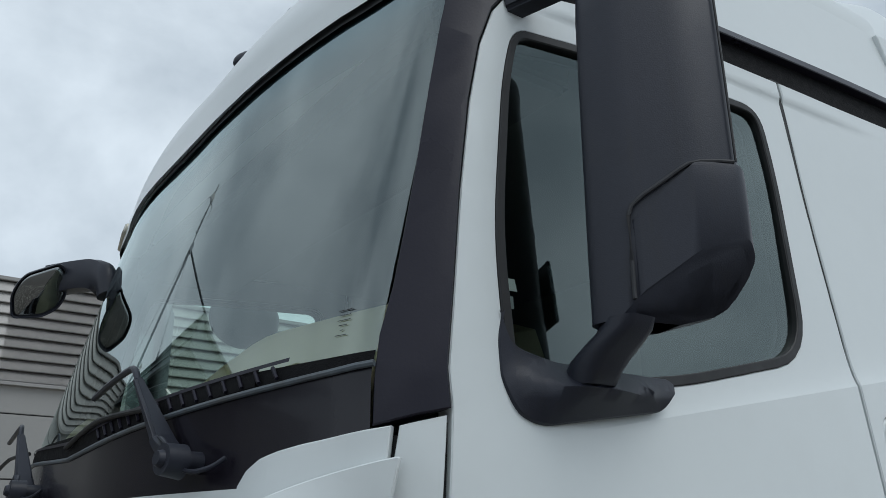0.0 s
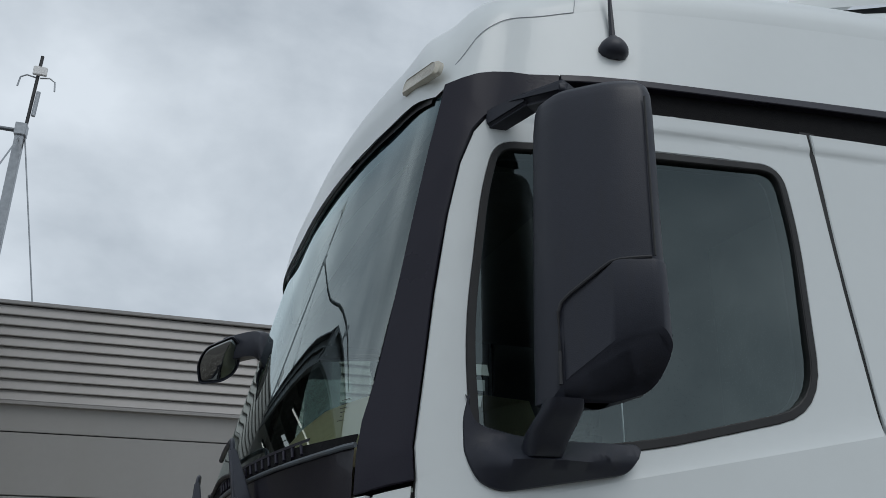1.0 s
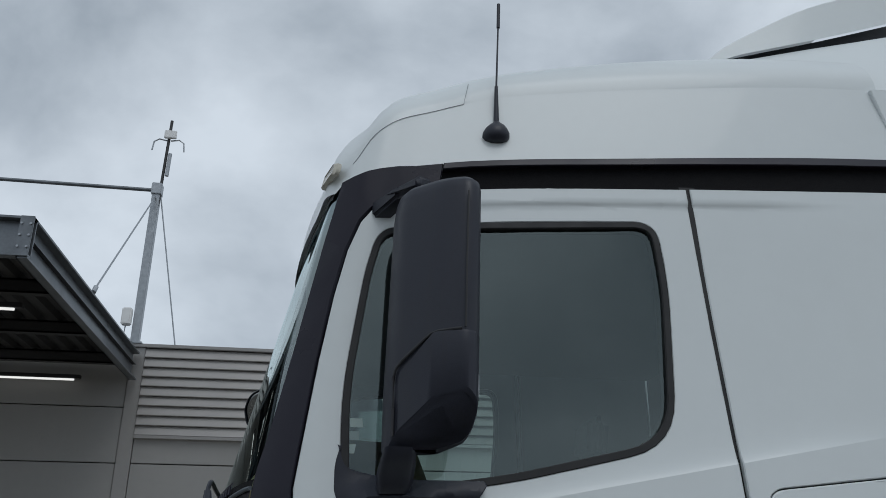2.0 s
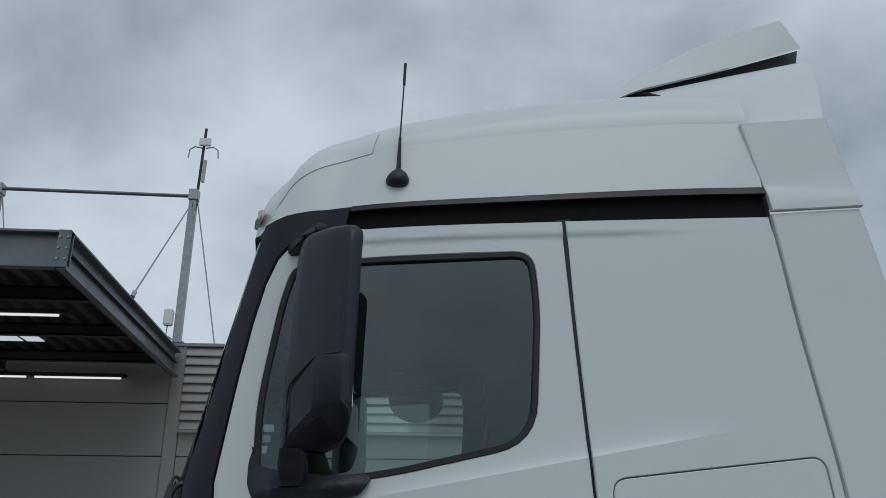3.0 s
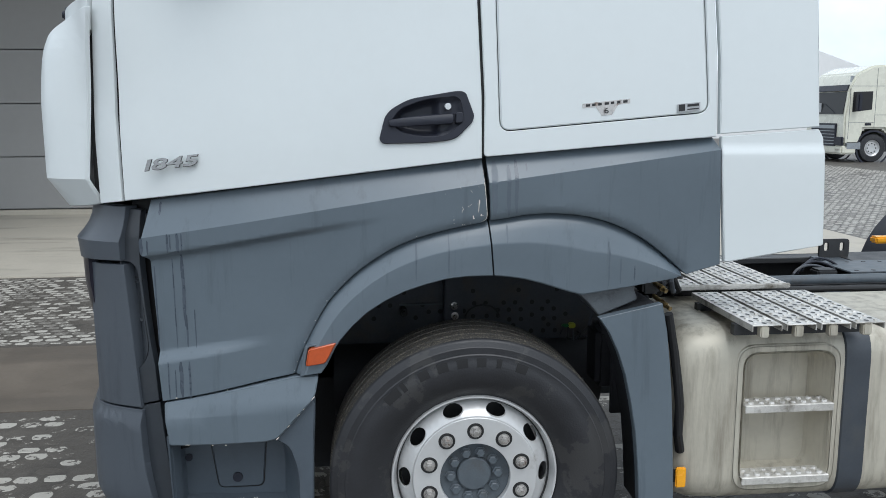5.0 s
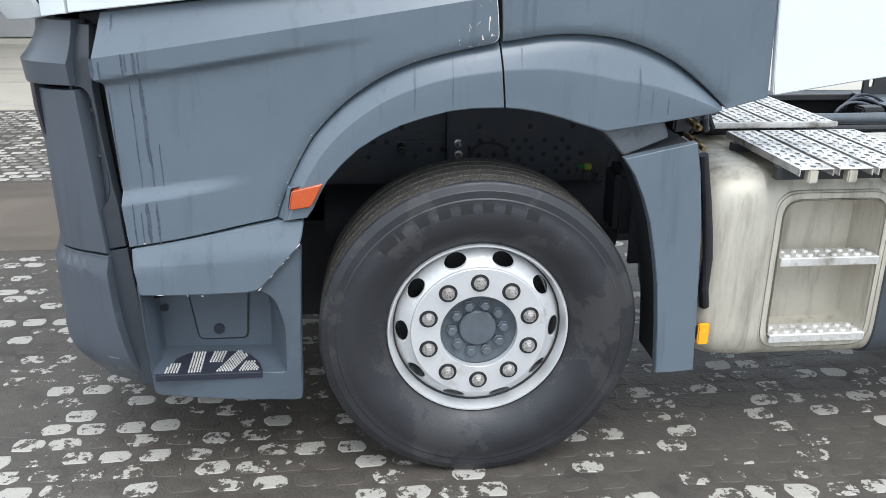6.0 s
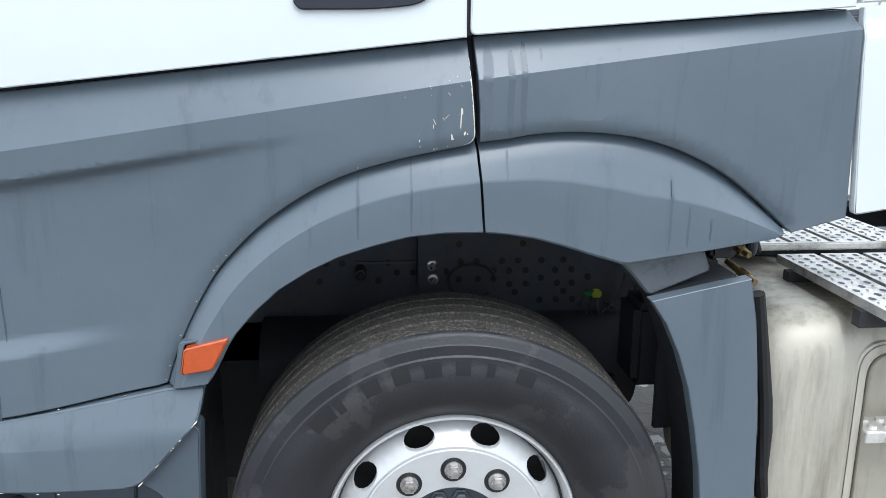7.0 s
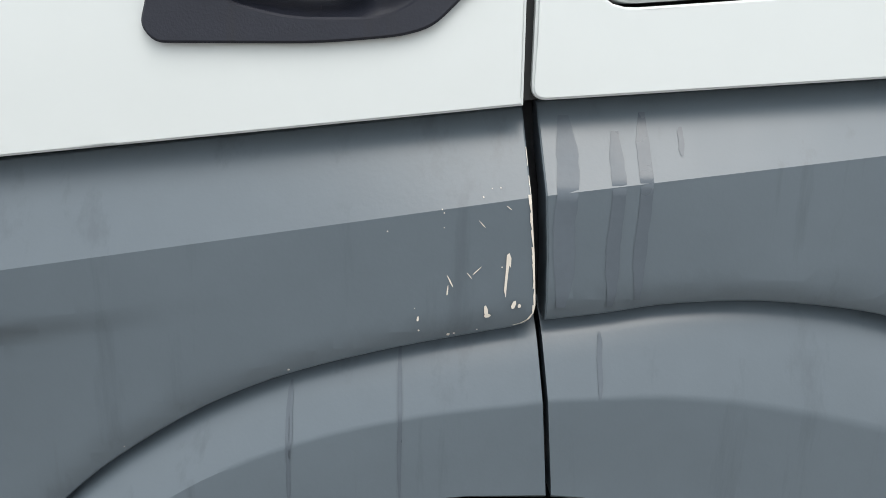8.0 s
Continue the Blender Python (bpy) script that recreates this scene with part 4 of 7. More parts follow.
UPF = [(0.690, 3.240), (0.672, 3.36), (0.652, 3.505), (0.985, 3.548), (1.010, 3.36), (1.028, 3.215), (1.036, 3.168), (0.700, 3.136)]


def upper_fairing(s, z, o=0.0):
    return skin(s, z, o + 0.012 * (1 - ease(3.20, 3.24, z)) + 0.004)


for far in (False, True):
    tpanel("side_deflector", DEFL, WHITE, lambda s, z, o=0: skin(s, z, o + 0.004), "white side air deflector", thick=0.025, lip=0.004, mirror=far)
    tpanel("lower_deflector", LOWD, WHITE, low_deflector, "white lower deflector flap", thick=0.02, lip=0.003, step=0.04, cuts=[((0.7, v), (1.3, v)) for v in (1.600, 1.610, 1.620, 1.630, 1.640)], mirror=far)
    tpanel("roof_fairing_side", UPF, WHITE, upper_fairing, "white roof fairing cheek", thick=0.02, lip=0.003, step=0.06, mirror=far)
tp("cab_rear_wall", box(0.69, 0.73, 0.16, 2.34, 1.66, 3.42), LINER)


# roof dome
def crease_z(s):
    return smooth_table([(-2.4, 3.10), (-1.5, 3.095), (-1.32, 3.085), (-1.25, 3.098), (-1.22, 3.135), (-1.185, 3.190), (-1.10, 3.252), (-1.0, 3.292), (-0.88, 3.322), (-0.684, 3.357), (-0.39, 3.394), (-0.2, 3.424), (0.0, 3.452), (0.4, 3.498), (0.69, 3.514)], s)


def top_z(x):
    return smooth_table([(-1.15, 3.33), (-1.02, 3.455), (-0.9, 3.545), (-0.7, 3.65), (-0.44, 3.745), (-0.2, 3.815), (0.05, 3.868), (0.35, 3.91), (0.75, 3.935)], x)


def roof_point(s, v):
    zb = gut_top(s) - 0.004 if s > -1.245 else glass_high(s) + 0.014
    cz = crease_z(s)
    brow = 1 - ease(-1.38, -1.22, s)
    b = skin(s, zb, 0.003 + 0.015 * brow)
    c = list(skin(s, cz, -0.012 + 0.036 * brow))
    if v <= 0.3:
        t = v / 0.3
        return tuple(b[i] + (c[i] - b[i]) * t for i in range(3)) if t < 1 else tuple(c)
    ph = (v - 0.3) / 0.7 * math.pi / 2
    front = 1 - ease(-1.5, -0.6, s)
    x_top = c[0] + front * (0.42 + 0.2 * (c[1] / 1.25))
    tx, ty, tz = x_top, 1.25, top_z(c[0] + front * 0.42 if front > 0 else c[0])
    h = 1 - math.cos(ph) ** 1.15
    return (c[0] + (tx - c[0]) * h, c[1] + (ty - c[1]) * h, cz + (tz - cz) * math.sin(ph) ** (0.92 + 0.45 * front))


def roof_mesh():
    bm = bmesh.new()
    vs = steps(0, 0.3, 4) + steps(0.3, 1, 22)[1:]
    ss = steps(0.685, -0.5, 12) + steps(-0.5, -1.6, 30)[1:] + steps(-1.6, MID, 10)[1:]
    cols = [(s, False) for s in ss] + [(s, True) for s in ss[::-1][1:]]
    rows = []
    for v in vs:
        row = []
        for s, far in cols:
            x, y, z = roof_point(s, v)
            row.append(bm.verts.new((x, 2.5 - y if far else y, z)))
        rows.append(row)
    for a, b in zip(rows, rows[1:]):
        for i in range(len(cols) - 1):
            bm.faces.new((a[i], b[i], b[i + 1], a[i + 1]))
    for a, b in zip(rows[4], rows[4][1:]):
        e = bm.edges.get((a, b))
        if e and max(a.co.x, b.co.x) > -1.0 and a.co.z > 3.12:
            e.smooth = False
    bmesh.ops.remove_doubles(bm, verts=bm.verts[:], dist=0.0008)
    return bm


roof = tp("roof", roof_mesh(), WHITE, "white raised cab roof", sharp=70)
# joint of the roof's front shell: along the crease, then up over the dome
JOINT_LINE = [Vector(roof_point(s, 0.3)) + Vector((0, -0.001, 0.001)) for s in steps(-1.245, -0.86, 24)]
JOINT_TICK = [Vector(roof_point(-0.86 + 0.03 * k, 0.3 + 0.12 * k)) + Vector((0, -0.001, 0.001)) for k in steps(0, 1, 8)]
for joint in (JOINT_LINE, JOINT_TICK):
    tp("shell_joint", add_tube(bmesh.new(), joint, 0.0010, 6), STEEL, "", roof)


# ---- grey cladding ----
def crease(s):
    return 1.517 + (0.150 if s < 0.02 else 0.131) * (s - 0.02)


def clad_top(s):
    return table([(-1.06, 1.468), (0.012, 1.592), (0.03, 1.598), (0.80, 1.662)], s)


def cladding(s, z, out=0.0):
    """Slopes out to the crease, drops behind it, and steps out again low down near the front."""
    zc, zt = crease(s), clad_top(s)
    front = 1 - ease(-0.75, -0.25, s)
    if z > zc:
        d = -0.034 + 0.044 * (zt - z) / max(zt - zc, 0.01)
    else:
        d = 0.010 - 0.010 * min((zc - z) / 0.4, 1)
        low = zc - 0.058 + 0.012 * (s + 1.05)
        d -= 0.026 * front * ease(0.0, 0.022, low - z)
        f2 = 1 - ease(-0.92, -0.64, s)
        zl = 0.976 + 0.160 * (s + 1.05)
        d += 0.024 * f2 * ease(0.0, 0.040, zl - z)
    return skin(s, z, out + d)


CLAD_CUTS = [((-1, crease(-1)), (0.02, crease(0.02))), ((-1.05, crease(-1.05) - 0.058), (-0.05, crease(-0.05) - 0.046)), ((-1.05, crease(-1.05) - 0.070), (-0.05, crease(-0.05) - 0.058)), ((-1.05, crease(-1.05) - 0.082), (-0.05, crease(-0.05) - 0.070)),
             ((-1.05, 0.976), (-0.05, 1.136)), ((-1.05, 0.956), (-0.05, 1.116)), ((-1.05, 0.936), (-0.05, 1.096))]


def curve(line, n=4):
    """More points on a line of (s, z) pairs, by a Catmull-Rom curve."""
    out = []
    for i in range(len(line) - 1):
        p = [Vector(line[min(max(i + k, 0), len(line) - 1)]) for k in (-1, 0, 1, 2)]
        for j in range(n):
            u = j / n
            q = 0.5 * (2 * p[1] + (p[2] - p[0]) * u + (2 * p[0] - 5 * p[1] + 4 * p[2] - p[3]) * u * u + (3 * p[1] - p[0] - 3 * p[2] + p[3]) * u ** 3)
            out.append((q.x, q.y))
    return out + [tuple(line[-1])]


OUTER = curve([(-0.600, 0.897), (-0.585, 0.942), (-0.549, 1.026), (-0.499, 1.117), (-0.463, 1.164), (-0.405, 1.223), (-0.348, 1.267), (-0.281, 1.308), (-0.214, 1.337), (-0.147, 1.357), (-0.069, 1.375), (0.020, 1.391)], 3)
OUTER_R = curve([(0.042, 1.397), (0.099, 1.404), (0.155, 1.413), (0.224, 1.417), (0.281, 1.415), (0.351, 1.407), (0.398, 1.396), (0.446, 1.381), (0.508, 1.354), (0.571, 1.317), (0.637, 1.266), (0.690, 1.219)], 3)
SKIRT = [(-1.052, 1.471), (0.017, 1.595), (0.022, 1.529), (0.028, 1.465)] + [(0.0315, 1.418), (0.030, 1.404), (0.023, 1.395), (0.010, 1.390)] + [p for p in OUTER[::-1] if p[0] < -0.006] + [(-1.036, 0.812), (-1.046, 0.96), (-1.058, 1.285), (-1.074, 1.296), (-1.070, 1.356)]


def rolled(fn, poly, depth=0.010, width=0.026):
    """The surface with its edge along the arch line rolled inwards."""
    segs = [(Vector(a), Vector(b)) for a, b in zip(poly, poly[1:])]

    def near(s, z):
        p, best = Vector((s, z)), 1.0
        for a, b in segs:
            d = b - a
            u = min(max((p - a).dot(d) / max(d.length_squared, 1e-9), 0.0), 1.0)
            best = min(best, (p - a - d * u).length)
        return best
    return lambda s, z, o=0.0: fn(s, z, o - depth * max(0.0, 1 - near(s, z) / width) ** 2)


ON_SKIRT = rolled(cladding, OUTER)
skirt = tpanel("door_skirt", SKIRT, GREY, ON_SKIRT, "grey painted skirt under the door, chipped at its edge", thick=0.05, step=0.018, lip=0.002, cuts=CLAD_CUTS, sharp=50)
REARS = [(0.0295, 1.600), (0.788, 1.659), (0.803, 1.62), (0.822, 1.236), (0.706, 1.205)] + OUTER_R[::-1] + [(0.0395, 1.465), (0.0355, 1.525)]
ON_REAR = rolled(cladding, OUTER_R)
rear_skirt = tpanel("rear_skirt", REARS, GREY, ON_REAR, "grey painted skirt below the rear flank", thick=0.05, step=0.018, lip=0.002, cuts=[((0.03, crease(0.03)), (0.8, crease(0.8)))], sharp=50)
crisp(skirt, crease)
crisp(rear_skirt, crease)
for far_outline in (SKIRT, REARS):
    tpanel("far_skirt", far_outline, GREY, cladding, "grey painted skirt", thick=0.05, step=0, lip=0, mirror=True)

INNER = [(0.051, 1.214), (-0.03, 1.214), (-0.10, 1.207), (-0.17, 1.190), (-0.24, 1.168), (-0.30, 1.140), (-0.36, 1.103), (-0.41, 1.058), (-0.452, 1.010)]
INNER_R = [(0.35, 1.142), (0.28, 1.163), (0.22, 1.183), (0.16, 1.200), (0.10, 1.210), (0.0565, 1.214)]


def along(line, n):
    """n + 1 even points along a polyline."""
    ds = [0.0]
    for p, q in zip(line, line[1:]):
        ds.append(ds[-1] + math.hypot(q[0] - p[0], q[1] - p[1]))
    return [(table([(d, p[0]) for d, p in zip(ds, line)], v), table([(d, p[1]) for d, p in zip(ds, line)], v)) for v in steps(0, ds[-1], n)]


ARCH_SHAPE = ((1.06, -0.050), (1.0, -0.036), (0.95, -0.024), (0.88, -0.014), (0.76, -0.004), (0.60, 0.0085), (0.58, 0.0098), (0.56, 0.0100), (0.25, 0.008), (0.02, 0.006), (0.0, 0.002), (0.0, -0.07))


def arch_mesh(outer, inner, fade, n=44):
    """The arch flare: a groove at the skirt, a slope out to its crease, then upright to the lip and a turned-in flange."""
    bm = bmesh.new()
    a, b = along(outer, n), along(inner, n)
    rows = []
    for f, d in ARCH_SHAPE:
        row = []
        for i, (p, q) in enumerate(zip(a, b)):
            k = fade(i / n)
            row.append(bm.verts.new(skin(q[0] + (p[0] - q[0]) * f, q[1] + (p[1] - q[1]) * f, d * k if d > -0.02 else d)))
        rows.append(row)
    for p, q in zip(rows, rows[1:]):
        for i in range(n):
            bm.faces.new((p[i], q[i], q[i + 1], p[i + 1]))
    for i in (0, n):
        back = [bm.verts.new((r[i].co.x, r[i].co.y + 0.03, r[i].co.z)) for r in rows[1:-1]]
        for j in range(len(back) - 1):
            bm.faces.new((rows[j + 1][i], rows[j + 2][i], back[j + 1], back[j]))
    bmesh.ops.recalc_face_normals(bm, faces=bm.faces[:])
    return bm


tp("arch_front", arch_mesh(OUTER + [(0.036, 1.395)], [(-0.512, 0.905), (-0.500, 0.932)] + INNER[::-1][:-1] + [(0.051, 1.214)], lambda t: 1.0), GREY, "grey wheel arch flare", sharp=20)
tp("arch_rear", arch_mesh([(0.041, 1.397)] + OUTER_R[1:] + [(0.700, 1.208)], INNER_R[::-1][:-1] + [(0.35, 1.142), (0.52, 1.168), (0.66, 1.192)], lambda t: 1.0), GREY, "grey wheel arch flare", sharp=20)
tp("arch_backing", box(-0.62, 0.70, 0.10, 0.12, 1.20, 1.50), DARK)
lamp = tpanel("side_lamp", rounded([(-0.553, 0.988), (-0.462, 1.007), (-0.500, 0.940), (-0.563, 0.932)], 0.008, 3), ORANGE, lambda s, z, o=0: skin(s, z, o + 0.024 - 0.10 * max(0, s + 0.53)), "orange side marker lamp", thick=0.03, step=0, lip=0.004)
tpanel("lamp_frame", rounded([(-0.566, 0.994), (-0.452, 1.016), (-0.495, 0.930), (-0.512, 0.905), (-0.585, 0.893)], 0.006, 2), GREY, lambda s, z, o=0: skin(s, z, o + 0.004), holes=[rounded([(-0.555, 0.990), (-0.460, 1.009), (-0.498, 0.938), (-0.565, 0.930)], 0.006, 2)], thick=0.03, step=0, lip=0.002, under=lamp)

# scratches and chips on the skirt's rear edge
def chip(pts):
    bm = bmesh.new()
    bm.faces.new([bm.verts.new(ON_SKIRT(u, v, 0.0012)) for u, v in pts])
    tp("paint_chip", bm, CHIP, under=skirt)


rng = random.Random(4)
EDGE_LINE = along([(0.0195, 1.56), (0.0222, 1.525), (0.0285, 1.462), (0.0315, 1.416), (0.0295, 1.404), (0.0225, 1.3965), (0.013, 1.3935)], 22)
for (s0, z0), (s1, z1) in zip(EDGE_LINE, EDGE_LINE[1:]):
    thin = 0.4 if z0 > 1.52 else 1.0
    w0, w1 = rng.uniform(0.0006, 0.0026) * thin, rng.uniform(0.0006, 0.0026) * thin
    if rng.random() < 0.88 * thin + 0.1:
        chip([(s0 - 0.0006 - w0, z0), (s1 - 0.0006 - w1, z1), (s1 - 0.0004, z1), (s0 - 0.0004, z0)])
chip([(0.0025, 1.464), (0.0048, 1.466), (0.0068, 1.461), (0.0066, 1.452), (0.0050, 1.454), (0.0040, 1.440), (0.0030, 1.423), (0.0012, 1.430), (0.0022, 1.450)])
for s, z, h, w, tilt in ((-0.015, 1.410, 0.011, 0.0022, -0.1), (-0.0135, 1.405, 0.004, 0.0035, 0.2), (0.011, 1.416, 0.008, 0.0022, 0.2), (0.016, 1.415, 0.004, 0.0016, 0.0), (-0.049, 1.439, 0.012, 0.0008, -0.5), (-0.051, 1.430, 0.010, 0.0008, 0.1), (-0.024, 1.449, 0.008, 0.0007, 1.0), (-0.031, 1.444, 0.006, 0.0006, -0.8), (-0.078, 1.402, 0.005, 0.0012, 0.1), (-0.077, 1.390, 0.002, 0.0011, 0.0), (-0.021, 1.493, 0.007, 0.0006, -0.9), (0.003, 1.508, 0.004, 0.0007, -1.2)):
    c = [(-1, -0.2), (-0.4, -0.5), (0.7, -0.45), (1, 0.1), (0.3, 0.5), (-0.6, 0.4)]
    chip([(s + w * a * rng.uniform(0.7, 1.2) + tilt * h * b, z + h * b) for a, b in c])
for k in range(9):
    s, z, w = rng.uniform(-0.16, 0.0), rng.uniform(1.40, 1.53), rng.uniform(0.0004, 0.0008)
    chip([(s - w, z), (s, z - w), (s + w * 1.2, z), (s, z + w * 1.3)])
for k in range(14):
    i = rng.randrange(len(OUTER) - 2)
    t = rng.random()
    s, z = OUTER[i][0] + (OUTER[i + 1][0] - OUTER[i][0]) * t, OUTER[i][1] + (OUTER[i + 1][1] - OUTER[i][1]) * t
    w = rng.uniform(0.0006, 0.0018)
    bm = bmesh.new()
    bm.faces.new([bm.verts.new(ON_SKIRT(s - 0.004 + w * a, z + 0.005 + w * b, 0.0012)) for a, b in ((-1, -0.6), (0.2, -1), (1, 0.3), (0.1, 1), (-0.8, 0.7))])
    tp("paint_chip", bm, CHIP, under=skirt)
for k in range(4):
    t = rng.random()
    s = -1.02 + 0.44 * t
    bm = bmesh.new()
    w = rng.uniform(0.001, 0.002)
    z = 0.816 + 0.156 * (s + 1.02)
    bm.faces.new([bm.verts.new(ON_SKIRT(s + w * a * 2, z + 0.004 + w * b, 0.0012)) for a, b in ((-1, -0.6), (0.2, -1), (1, 0.3), (0.1, 1), (-0.8, 0.7))])
    tp("paint_chip", bm, CHIP, under=skirt)

def on_arch(s, z, o=0.0):
    """The arch flare's surface at (s, z)."""
    low = table(sorted(INNER + INNER_R + [(0.52, 1.168), (0.66, 1.192)]), s)
    high = table(sorted(OUTER + OUTER_R), s)
    d = table([(f, e) for f, e in ARCH_SHAPE[-3::-1]], (z - low) / (high - low))
    return skin(s, z, o + d)


# wet runs below the door seam and at the skirt's front
def run(s, z0, z1, w, fn, seed):
    r = random.Random(seed)
    zs = steps(z0, z1, 26)
    bm = bmesh.new()
    left, right = [], []
    for i, z in enumerate(zs):
        k = w * (0.45 + 0.55 * min(1.0, i / 6)) * min(1.0, 0.50 + (26 - i) / 8) * r.uniform(0.92, 1.06)
        d = 0.07 * w * math.sin(i * 0.4 + seed) + r.uniform(-0.015, 0.015) * w
        left.append(bm.verts.new(fn(s - k / 2 + d, z, 0.0005)))
        right.append(bm.verts.new(fn(s + k / 2 + d, z, 0.0005)))
    for i in range(26):
        bm.faces.new((left[i], right[i], right[i + 1], left[i + 1]))
    return bm


for k, (s, z0, z1, w) in enumerate(((0.055, 1.412, 1.588, 0.020), (0.101, 1.412, 1.575, 0.013), (0.126, 1.420, 1.592, 0.012), (0.160, 1.555, 1.580, 0.005))):
    tp("wet_run", run(s, z0, z1, w, ON_REAR, k), WET, under=rear_skirt)
for k, (s, z0, z1, w) in enumerate(((-0.984, 0.985, 1.285, 0.004), (-0.952, 1.06, 1.30, 0.011), (-0.948, 0.985, 1.10, 0.006), (-0.920, 0.985, 1.117, 0.004), (-1.046, 0.99, 1.26, 0.006), (-1.010, 0.82, 0.945, 0.005), (-0.987, 0.82, 0.92, 0.004), (-0.967, 0.825, 0.948, 0.012), (-0.939, 0.826, 0.949, 0.007), (-1.0725, 1.30, 1.352, 0.012), (-1.052, 1.30, 1.346, 0.006), (-0.986, 1.308, 1.368, 0.007), (-0.977, 1.318, 1.366, 0.005), (-0.953, 1.308, 1.370, 0.010), (-0.940, 1.312, 1.370, 0.005), (-1.016, 1.425, 1.466, 0.008))):
    tp("wet_run", run(s, z0, z1, w, ON_SKIRT, 20 + k), RUN, under=skirt)
for k, (s, z0, z1) in enumerate(((-0.094, 1.216, 1.368), (-0.201, 1.205, 1.324), (-0.199, 1.26, 1.33), (0.098, 1.322, 1.382), (0.439, 1.172, 1.320), (0.478, 1.178, 1.265), (0.526, 1.188, 1.240))):
    tp("wet_run", run(s, z0, z1, 0.0042 if s < 0 else 0.005, on_arch, 40 + k), WET)

# ---- entrance step ----
def fold(s, z, out=0.0):
    edge = table([(-1.03, 0.752), (-0.60, 0.800), (-0.53, 0.812)], s)
    d = 0.020 if z < edge else 0.020 - 0.35 * (z - edge)
    return skin(s, z, out + d)


step_cover = tpanel("step_cover", rounded([(-1.030, 0.807), (-0.600, 0.890), (-0.524, 0.893), (-0.536, 0.826), (-0.665, 0.682), (-1.012, 0.668)], [0.006, 0.004, 0.012, 0.02, 0.03, 0.006], 3), GREY, fold, "grey fold-over step cover", thick=0.03, step=0.05, lip=0.004, cuts=[((-1.03, 0.752), (-0.60, 0.800))], sharp=20)
rng = random.Random(21)
for k in range(11):
    if k < 8:
        t = rng.random() ** 1.6
        s, z, du, dv = -0.534 - 0.126 * t, 0.828 - 0.140 * t, -0.67, -0.74
    else:
        s, z, du, dv = rng.uniform(-0.99, -0.66), 0.6705, 1.0, 0.04
    n, w = rng.uniform(0.002, 0.011), rng.uniform(0.0006, 0.0018)
    bm = bmesh.new()
    bm.faces.new([bm.verts.new(fold(s - 0.001 + du * a * n - dv * b * w, z + 0.003 + dv * a * n + du * b * w, 0.0012)) for a, b in ((-1, -0.3), (0.2, -1), (1, -0.2), (0.4, 0.8), (-0.5, 1))])
    tp("paint_chip", bm, CHIP, under=step_cover)
WELL = rounded([(-1.014, 0.676), (-0.672, 0.680), (-0.625, 0.650), (-0.598, 0.560), (-0.603, 0.402), (-1.006, 0.410)], [0.01, 0.03, 0.04, 0.05, 0.008, 0.008], 4)
FRAME = rounded([(-1.032, 0.690), (-0.68, 0.700), (-0.56, 0.815), (-0.538, 0.800), (-0.548, 0.60), (-0.556, 0.302), (-1.016, 0.325)], [0.004, 0.01, 0.01, 0.01, 0.05, 0.02, 0.02], 3)
stepbox = tpanel("step_box", FRAME, STEP, lambda s, z, o=0: skin(s, z, o - 0.004), "grey entrance step box", holes=[WELL], thick=0.06, step=0.05, lip=0.003)


def well_mesh():
    """The hollow behind the frame: sloping back wall, sides and floor."""
    bm = bmesh.new()
    n = len(WELL)
    front = [bm.verts.new((p[0], 0.008, p[1])) for p in WELL]
    cx, cz = -0.79, 0.56
    back = [bm.verts.new((-0.83 + (p[0] + 0.809) * 0.83, 0.16, 0.425 + (p[1] - 0.405) * 0.96)) for p in WELL]
    for i in range(n):
        bm.faces.new((front[i], front[(i + 1) % n], back[(i + 1) % n], back[i]))
    bm.faces.new(back)
    bmesh.ops.recalc_face_normals(bm, faces=bm.faces[:])
    return bm


tp("step_well", well_mesh(), STEP, under=stepbox)
tp("step_flap", panel_mesh(rounded([(-0.915, 0.67), (-0.715, 0.67), (-0.735, 0.452), (-0.885, 0.452)], 0.02, 4), lambda s, z, o=0: (s, 0.153 - o, z), thick=0.02, step=0, lip=0.003), STEP, "square cover in the step well", stepbox)
tp("flap_gap", panel_mesh(rounded([(-0.9185, 0.672), (-0.7115, 0.672), (-0.732, 0.449), (-0.888, 0.449)], 0.021, 4), lambda s, z, o=0: (s, 0.157 - o, z), thick=0.002, step=0, lip=0), INK, "", stepbox)
tp("flap_knob", rod((-0.821, 0.156, 0.489), (-0.821, 0.146, 0.489), 0.017, n=18), BLACK, "", stepbox)
tp("drain_hole", rod((-0.985, 0.165, 0.565), (-0.985, 0.154, 0.565), 0.013, n=14), BLACK, "", stepbox)
tread = tpanel("step_tread", rounded([(-1.000, 0.000), (-0.672, 0.000), (-0.69, 0.060), (-0.74, 0.118), (-0.91, 0.124), (-0.965, 0.075)], [0.01, 0.01, 0.03, 0.03, 0.03, 0.03], 4), BLACK, lambda u, v, o=0: (u, v, 0.408 + 0.13 * max(0, v) + o), "black grip tread on the step", under=stepbox, thick=0.02, step=0, lip=0.002)
bm = bmesh.new()
BANDS = [(-0.968, -0.930, 0.012, 0.060, 0.10), (-0.898, -0.862, 0.012, 0.115, 0.0), (-0.846, -0.806, 0.062, 0.115, 0.25), (-0.812, -0.768, 0.012, 0.115, 0.50), (-0.744, -0.692, 0.012, 0.060, 0.35)]
spots = []
